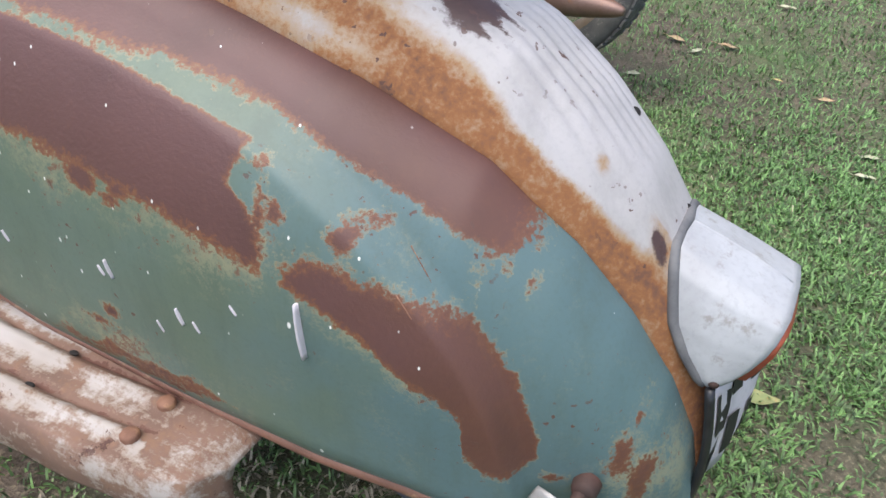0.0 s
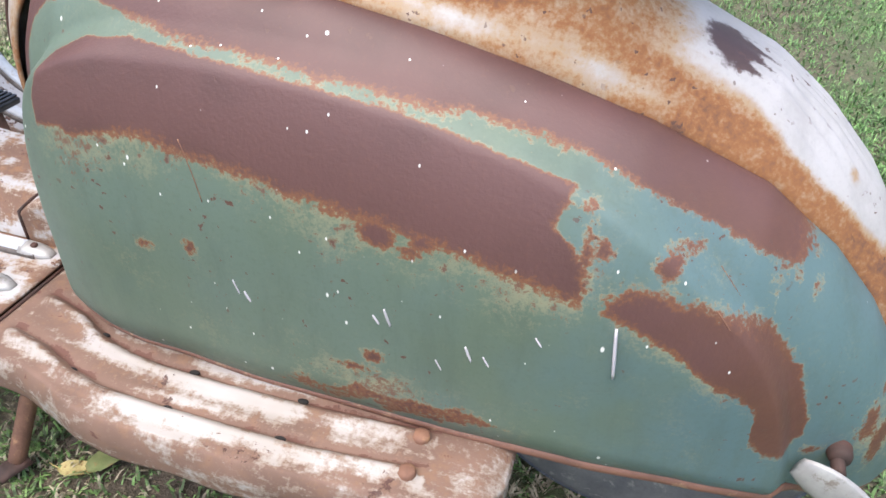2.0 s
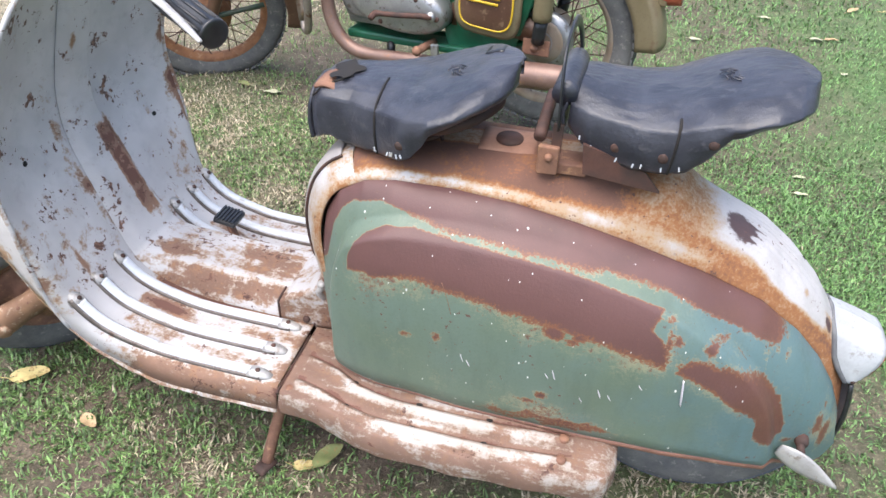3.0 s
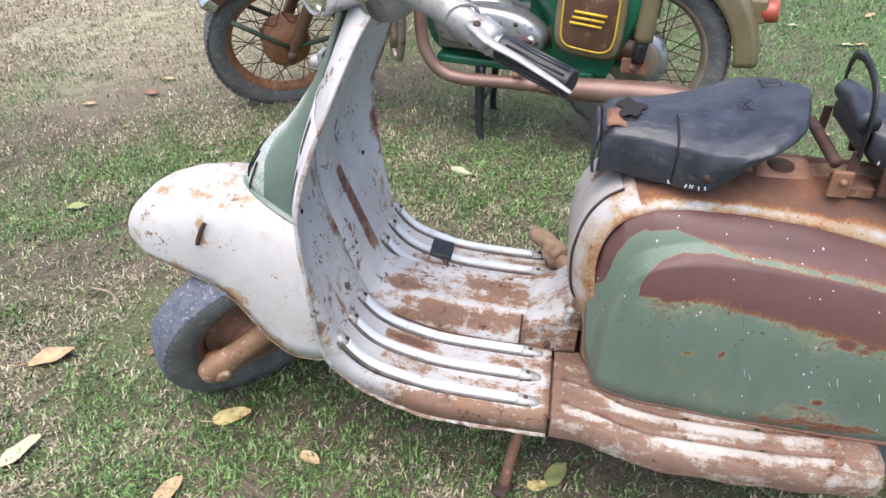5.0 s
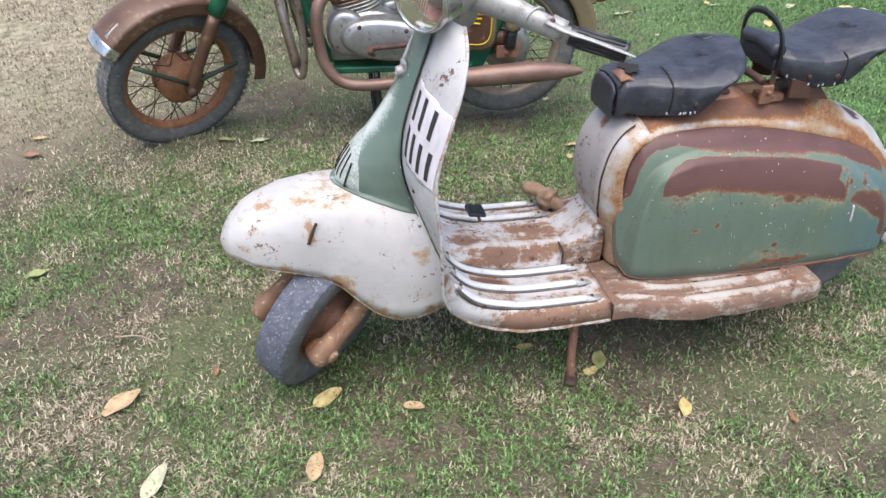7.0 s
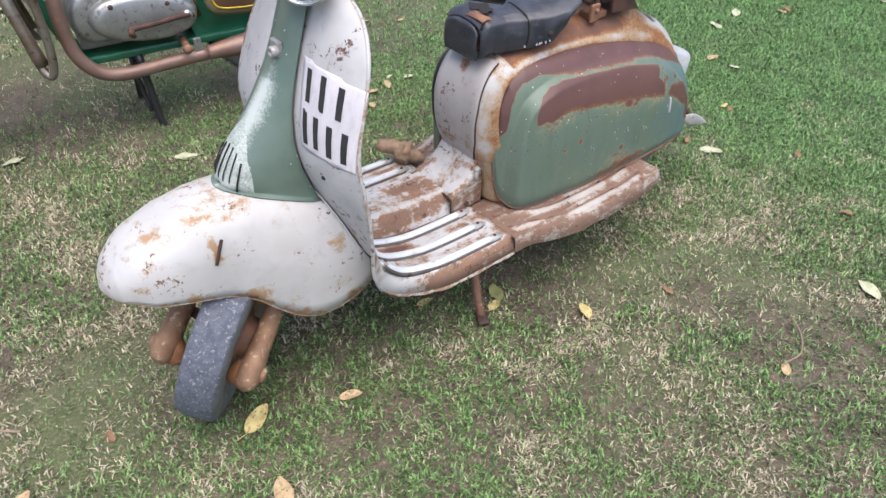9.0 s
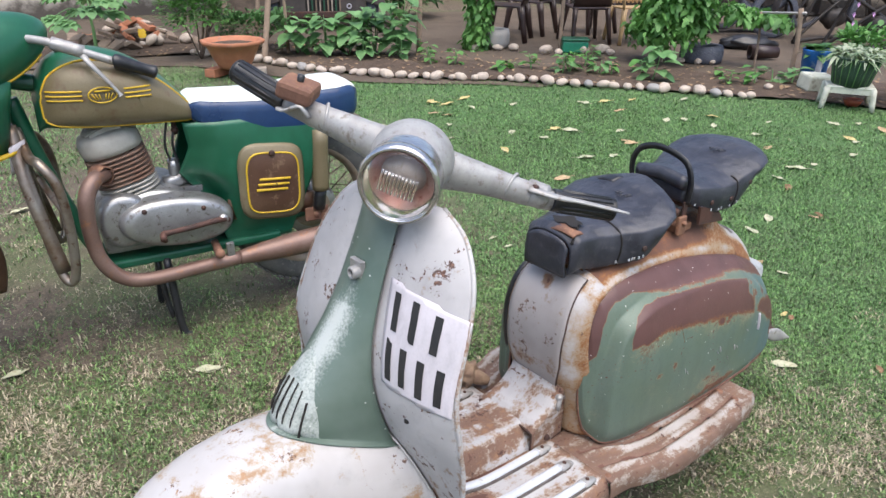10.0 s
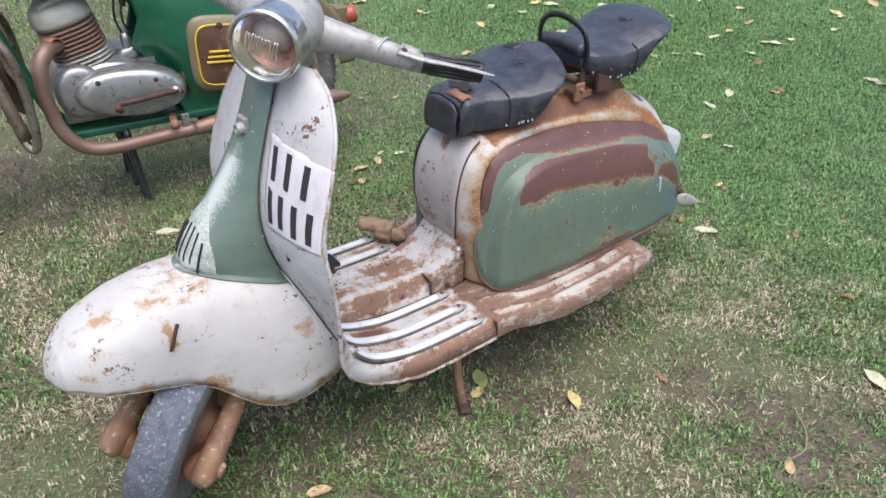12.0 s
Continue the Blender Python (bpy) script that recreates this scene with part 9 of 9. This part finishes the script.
def grass_mat():
    mt, nt, bs = shader("grass_blades")
    p = place(nt)
    r = nd(nt, "NewGeometry").outputs["Random Per Island"]
    r2 = math_n(nt, "FRACT", math_n(nt, "MULTIPLY", r, 17.31))
    big, mid, small = noise_n(nt, p, 1.3, 3, 0.6), noise_n(nt, p, 6, 3), noise_n(nt, p, 46, 3, 0.6)
    dry = math_n(nt, "ADD", math_n(nt, "MULTIPLY", math_n(nt, "SUBTRACT", big, 0.5), 3.2), math_n(nt, "MULTIPLY", math_n(nt, "SUBTRACT", mid, 0.5), 2.9))
    dry = math_n(nt, "ADD", dry, math_n(nt, "MULTIPLY", math_n(nt, "SUBTRACT", small, 0.5), 2.4))
    x = nd(nt, "SeparateXYZ", None, {0: p})
    side = math_n(nt, "MULTIPLY_ADD", x.outputs[1], 0.50, math_n(nt, "MULTIPLY", x.outputs[0], 0.9))
    dry = math_n(nt, "ADD", dry, math_n(nt, "MULTIPLY_ADD", step_n(nt, side, -0.3, 1.2), -1.12, 0.02))
    # the same sunlight on the lawn, put into the blades as extra straw
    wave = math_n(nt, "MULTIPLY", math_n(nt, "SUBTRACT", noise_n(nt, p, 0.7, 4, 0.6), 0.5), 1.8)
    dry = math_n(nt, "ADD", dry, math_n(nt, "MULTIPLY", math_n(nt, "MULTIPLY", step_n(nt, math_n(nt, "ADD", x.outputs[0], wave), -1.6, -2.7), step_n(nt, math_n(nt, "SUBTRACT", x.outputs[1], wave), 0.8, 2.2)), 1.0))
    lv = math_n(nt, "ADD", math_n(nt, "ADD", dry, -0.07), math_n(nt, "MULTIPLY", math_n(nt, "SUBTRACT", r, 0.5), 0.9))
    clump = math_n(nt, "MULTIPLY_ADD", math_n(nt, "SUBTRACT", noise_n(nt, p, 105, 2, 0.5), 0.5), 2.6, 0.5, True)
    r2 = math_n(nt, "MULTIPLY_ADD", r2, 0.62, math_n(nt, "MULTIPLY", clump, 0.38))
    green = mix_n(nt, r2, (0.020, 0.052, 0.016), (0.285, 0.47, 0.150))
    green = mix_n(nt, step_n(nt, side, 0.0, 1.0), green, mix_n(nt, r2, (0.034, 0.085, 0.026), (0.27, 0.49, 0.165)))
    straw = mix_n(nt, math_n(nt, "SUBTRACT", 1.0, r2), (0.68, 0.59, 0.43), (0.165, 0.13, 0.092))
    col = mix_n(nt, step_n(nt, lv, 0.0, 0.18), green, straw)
    # dark gaps between tufts: their shade is put into the blade colour
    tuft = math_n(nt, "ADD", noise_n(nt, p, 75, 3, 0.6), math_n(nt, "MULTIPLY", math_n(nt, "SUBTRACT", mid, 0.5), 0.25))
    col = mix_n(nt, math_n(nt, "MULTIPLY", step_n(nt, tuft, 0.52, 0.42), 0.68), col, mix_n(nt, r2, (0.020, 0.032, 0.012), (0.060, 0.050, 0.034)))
    out_to(nt, bs, col, 0.55)
    tr = nd(nt, "BsdfTranslucent", None, {0: col})
    mx = nd(nt, "MixShader", None, {0: 0.22, 1: bs.outputs[0], 2: tr.outputs[0]})
    nt.links.new(mx.outputs[0], nt.nodes["Material Output"].inputs[0])
    return mt


def grass(n, x0, x1, y0, y1, seed, lo, hi, wid, gap=None):
    """Blade triangles scattered over a rectangle of the lawn."""
    g = np.random.default_rng(seed)
    x, y = g.uniform(x0, x1, n), g.uniform(y0, y1, n)
    keep = np.ones(n, bool)
    if gap:
        keep &= ~((x > gap[0]) & (x < gap[1]) & (y > gap[2]) & (y < gap[3]))
    x, y = x + g.normal(0, 0.16, n), y + g.normal(0, 0.16, n)
    ye = np.array([b for _, b in sorted(STONE_LINE, key=lambda q: q[1])])
    xe = np.array([a for a, _ in sorted(STONE_LINE, key=lambda q: q[1])])
    edge = np.interp(y, ye, xe, left=4.6)
    bare = np.where(y > 4.0, 0.35 + 0.3 * (y - 4.0), 0.05)
    keep &= x < edge - bare * g.uniform(0.3, 1.0, n)
    patch = np.sin(x * 3.1 + 1.3 * np.sin(y * 2.3)) * np.sin(y * 3.7 + 0.8 * np.sin(x * 2.9)) + 0.6 * np.sin(x * 9.1 + 2) * np.sin(y * 8.3)
    tuft = np.sin(x * 83 + 2.1 * np.sin(y * 47)) * np.sin(y * 77 + 2.3 * np.sin(x * 41)) + 0.7 * np.sin(x * 171 + 1.7 * np.sin(y * 133)) * np.sin(y * 187 + 1.9 * np.sin(x * 119))
    if wid < 0.0020:
        keep &= (tuft > 0.0) | (g.uniform(0, 1, n) < np.where(x > 0.25, 0.45, 0.16))
    for cx, cy, rx, ry in ((0.55, 0.20, 0.14, 0.20), (0.42, 0.0, 0.10, 0.08), (-1.07, -0.33, 0.14, 0.06), (-0.55, -0.60, 0.16, 0.10), (-0.05, -0.80, 0.22, 0.12), (-0.85, 0.55, 0.22, 0.12), (-1.75, 0.15, 0.14, 0.10)):
        far = np.hypot((x - cx) / rx, (y - cy) / ry) + 0.35 * np.sin(x * 37 + 3 * np.sin(y * 29)) * np.sin(y * 41)
        keep &= (far > 1) | (g.uniform(0, 1, n) < 0.36)
    keep &= (patch < 0.62) | (g.uniform(0, 1, n) < np.where(x > 0.25, 0.6, 0.30))
    x, y = x[keep], y[keep]
    n = len(x)
    z = np.array([ground_z(a, b) for a, b in zip(x, y)]) - 0.002
    a = g.uniform(0, 2 * np.pi, n)
    ln = g.uniform(lo, hi, n)
    el = np.radians(g.uniform(4, 70, n))
    w = g.uniform(0.7, 1.3, n) * wid
    dx, dy, dz = np.cos(a) * np.cos(el), np.sin(a) * np.cos(el), np.sin(el)
    sx, sy = -np.sin(a), np.cos(a)
    b0 = np.stack([x - sx * w, y - sy * w, z], 1)
    b1 = np.stack([x + sx * w, y + sy * w, z], 1)
    m = np.stack([x + dx * ln * 0.55, y + dy * ln * 0.55, z + dz * ln * 0.65 + 0.001], 1)
    m0 = m - np.stack([sx * w * 0.8, sy * w * 0.8, np.zeros(n)], 1)
    m1 = m + np.stack([sx * w * 0.8, sy * w * 0.8, np.zeros(n)], 1)
    tip = np.stack([x + dx * ln, y + dy * ln, z + dz * ln * 0.8], 1)
    verts = np.stack([b0, b1, m1, m0, tip], 1).reshape(-1, 3)
    me = bpy.data.meshes.new("grass")
    k = np.arange(n) * 5
    quads = np.stack([k, k + 1, k + 2, k + 3], 1)
    tris = np.stack([k + 3, k + 2, k + 4], 1)
    me.vertices.add(len(verts))
    me.vertices.foreach_set("co", verts.ravel())
    me.loops.add(7 * n)
    me.loops.foreach_set("vertex_index", np.concatenate([quads.ravel(), tris.ravel()]))
    me.polygons.add(2 * n)
    me.polygons.foreach_set("loop_start", np.concatenate([np.arange(n) * 4, 4 * n + np.arange(n) * 3]))
    me.update(calc_edges=True)
    return me


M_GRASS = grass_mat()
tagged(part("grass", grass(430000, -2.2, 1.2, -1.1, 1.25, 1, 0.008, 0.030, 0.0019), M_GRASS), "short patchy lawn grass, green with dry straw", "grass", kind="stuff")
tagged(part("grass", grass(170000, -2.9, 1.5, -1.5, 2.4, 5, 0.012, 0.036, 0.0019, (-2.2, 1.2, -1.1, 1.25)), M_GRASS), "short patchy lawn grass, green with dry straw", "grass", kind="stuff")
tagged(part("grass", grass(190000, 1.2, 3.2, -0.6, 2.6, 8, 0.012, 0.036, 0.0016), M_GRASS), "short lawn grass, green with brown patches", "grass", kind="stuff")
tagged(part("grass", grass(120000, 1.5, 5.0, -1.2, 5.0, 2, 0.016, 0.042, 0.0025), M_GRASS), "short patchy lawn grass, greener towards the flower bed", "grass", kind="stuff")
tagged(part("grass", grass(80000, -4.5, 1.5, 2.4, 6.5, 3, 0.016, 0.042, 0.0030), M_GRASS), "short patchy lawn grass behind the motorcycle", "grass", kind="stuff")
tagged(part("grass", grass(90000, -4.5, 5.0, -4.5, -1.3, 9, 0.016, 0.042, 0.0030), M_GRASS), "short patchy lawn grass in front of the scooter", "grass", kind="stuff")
tagged(part("grass", grass(60000, -4.5, -2.9, -1.5, 2.4, 4, 0.012, 0.038, 0.0026), M_GRASS), "short lawn grass at the side, paler where sunlight is painted in", "grass", kind="stuff")


# ---- fallen leaves ----
def dead_leaf(seed, ln, wid, curl):
    g = random.Random(seed)
    ph = g.uniform(0, 6)
    def at(u, v):
        t = 2 * v - 1
        w = wid * math.sin(math.pi * min(1, 0.04 + 0.93 * u) ** 0.85) ** 0.8
        x = (u - 0.5) * ln
        z = 0.006 + 0.45 * curl * (0.9 * abs(t) ** 1.5 * w / wid + 0.8 * (u - 0.5) ** 2) + 0.002 * math.sin(9 * u + ph + 2 * t)
        return Vector((x, t * w + 0.10 * ln * math.sin(2.2 * u + ph) * 0.4, z))
    blade = grid_mesh(at, 14, 7)
    stalk = sweep([at(0.0, 0.5), at(0.0, 0.5) + Vector((-0.014, 0.003, 0.002)), at(0.0, 0.5) + Vector((-0.028, 0.010, 0.0))], 0.0011, 5, 6)
    return merge(blade, stalk)


LEAF_TONES = {
    "yellow": ((0.52, 0.43, 0.19), (0.44, 0.34, 0.14), (0.28, 0.17, 0.07)),
    "tan": ((0.46, 0.33, 0.19), (0.36, 0.25, 0.14), (0.24, 0.15, 0.08)),
    "brown": ((0.26, 0.14, 0.075), (0.19, 0.10, 0.055), (0.12, 0.06, 0.035)),
    "pale": ((0.44, 0.43, 0.30), (0.36, 0.36, 0.24), (0.30, 0.27, 0.17)),
    "green": ((0.20, 0.24, 0.09), (0.28, 0.29, 0.12), (0.30, 0.22, 0.09)),
}
leaf_meshes = {}
for tone, (a, b, c) in LEAF_TONES.items():
    mt = plain(tone + "_dead_leaf", a, b, 0.7, 0, 40, 0.4, 0.002, dirt=c)
    leaf_meshes[tone] = []
    for k in range(3):
        me = dead_leaf(10 * k + len(tone), 0.085, 0.021, 0.008 + 0.005 * k)
        me.materials.append(mt)
        leaf_meshes[tone].append(me)
LABELS = {"yellow": "yellow fallen leaf lying on the grass", "tan": "dry tan fallen leaf lying on the grass", "brown": "curled brown fallen leaf lying on the grass", "pale": "pale grey-green fallen leaf lying on the grass", "green": "half-green fallen leaf lying on the grass"}
# x, y, turn, length against the usual, tone
FALLEN = [(-1.77, -0.03, 40, 1.25, "tan"), (-1.275, -0.125, 25, 1.0, "yellow"), (-1.07, -0.205, -30, 0.65, "tan"), (-0.74, -0.065, -15, 0.55, "yellow"), (-0.565, -0.16, 60, 0.9, "green"),
          (-0.43, -0.36, 60, 0.75, "yellow"), (-0.60, -0.19, 10, 0.6, "yellow"), (-2.306, 1.46, -10, 0.9, "brown"), (-2.31, 1.62, 0, 0.7, "tan"), (-2.50, 1.32, 20, 0.7, "tan"), (-2.25, 1.16, 0, 0.4, "green"),
          (-0.94, 1.03, -30, 0.9, "pale"), (-1.55, 1.42, -35, 0.9, "green"), (-1.67, -0.29, 60, 1.1, "pale"), (-1.32, -0.33, 70, 0.95, "tan"), (-1.55, 0.04, 80, 0.45, "brown"), (-0.19, -0.45, 70, 0.5, "brown"),
          (-0.20, -0.81, 35, 0.6, "tan"), (-0.02, 1.09, 20, 0.45, "pale"), (-0.22, 0.93, 70, 0.7, "tan"), (-0.07, 1.04, 60, 0.7, "tan"), (0.04, 1.04, 0, 0.6, "pale"), (-0.16, 1.02, 10, 0.9, "tan"), (0.52, -0.10, -60, 0.9, "pale"),
          (0.52, 0.0, 30, 0.5, "brown"), (0.54, -0.59, -50, 0.6, "brown"), (0.75, -0.30, 40, 0.5, "brown"), (0.85, 0.04, 30, 0.5, "brown"), (0.86, 0.07, -10, 0.45, "yellow"), (1.19, 0.35, 0, 0.7, "tan"), (1.18, 0.24, 90, 0.5, "pale"),
          (1.29, 0.74, 0, 0.3, "pale"), (1.50, 0.55, 80, 0.8, "pale"), (1.96, 0.45, 60, 0.6, "brown"), (2.35, 0.86, 80, 0.8, "pale"), (2.79, 0.85, 20, 0.8, "pale"), (2.44, 1.15, -10, 0.9, "pale"), (2.47, 0.21, 60, 0.8, "pale"), (3.5, 0.90, 0, 0.8, "pale"),
          (0.24, -0.80, 70, 0.9, "pale"), (3.15, 1.42, 0, 0.9, "pale"), (2.01, 1.10, -20, 0.8, "pale"), (1.5, 2.2, 40, 0.8, "pale"), (1.84, 2.48, 30, 0.9, "pale"), (1.38, 2.68, 60, 0.8, "yellow"), (2.13, 2.35, 0, 1.1, "yellow"), (1.08, 1.84, 10, 0.8, "tan"),
          (1.79, 1.78, -20, 1.3, "pale"), (1.95, 1.70, 20, 0.9, "pale"), (1.40, 2.62, 0, 0.7, "pale"), (1.49, 2.2, 70, 0.9, "yellow"), (1.91, 0.45, 80, 0.6, "tan"), (2.24, 0.74, 20, 0.9, "brown"), (4.06, 1.11, 20, 0.9, "pale"), (3.33, 2.59, 20, 1.0, "yellow"),
          (2.27, 3.46, 10, 1.2, "yellow"), (2.02, 3.39, 0, 1.2, "yellow"), (2.44, 3.07, 30, 1.0, "pale"), (2.46, 2.04, 0, 0.9, "pale"), (3.71, 2.35, 0, 1.0, "pale"), (1.98, 3.55, 40, 1.0, "yellow"), (2.1, 3.2, 80, 0.9, "pale"), (1.8, 3.1, 10, 0.9, "tan"), (1.62, 2.9, 50, 0.8, "pale"),
          (-0.92, 1.02, 0, 0.7, "pale"), (-1.41, 1.38, 5, 0.9, "pale"), (-1.1, 2.88, 10, 1.1, "pale"), (3.12, 1.73, 20, 0.9, "pale"), (0.48, 1.13, 0, 0.5, "pale"), (0.75, 2.6, 20, 0.8, "pale"), (0.8, 2.2, 60, 0.6, "pale"), (0.55, 2.85, 30, 0.8, "pale"), (0.82, 2.62, 10, 0.8, "tan"), (0.2, 2.45, 0, 0.7, "pale"),
          (0.0, 1.78, 60, 0.55, "pale"), (0.08, 1.87, 20, 0.8, "tan"), (0.25, 1.65, 0, 0.3, "yellow"), (0.38, 1.55, 20, 0.5, "tan"), (0.49, 1.24, 0, 0.5, "pale"), (-0.08, 1.87, 0, 0.7, "tan"), (0.36, 0.33, 20, 0.7, "green"), (-0.12, 1.49, 30, 0.5, "pale"), (1.18, 3.12, 20, 0.9, "yellow"), (1.0, 3.1, 50, 0.8, "tan"), (2.9, 1.2, 10, 0.9, "tan"), (2.6, 1.6, 70, 0.8, "pale"), (-2.1, 0.6, 30, 0.8, "green")]
for k in range(34):
    FALLEN.append((rnd.uniform(1.2, 4.0), rnd.uniform(-0.2, 3.6), rnd.uniform(0, 180), rnd.uniform(0.7, 1.25), rnd.choice(("pale", "pale", "tan", "yellow"))))
FALLEN = [f for f in FALLEN if f[0] < edge_x(f[1]) - 0.12]
for x, y, rz, s, tone in FALLEN:
    s *= 1.15 if x > 0.9 else 0.98
    o = tagged(new("fallen_leaf", leaf_meshes[tone][rnd.randrange(3)]), LABELS[tone], "leaf", "fallen leaves")
    o.matrix_world = pose(x, y, ground_z(x, y) + 0.006, rnd.uniform(-8, 8), rnd.uniform(-8, 8), rz) @ Matrix.Diagonal((s, s, s, 1))
twg = tagged(part("dry_twig", sweep([(0, 0, 0), (0.06, 0.02, 0.004), (0.13, 0.01, 0.003)], 0.003, 6, 10), M_POLE), "pale dry twig lying on the grass", "twig")
twg.matrix_world = pose(-1.82, 0.22, 0.012, 0, 0, -30)
tw2 = tagged(part("dry_twig", sweep([(0, 0, 0), (0.05, -0.03, 0.006), (0.12, -0.02, 0.004), (0.17, 0.01, 0.004)], 0.002, 6, 10), M_POLE), "pale dry twig lying on the grass", "twig")
tw2.matrix_world = pose(-0.20, -0.80, 0.014, 0, 0, 20)
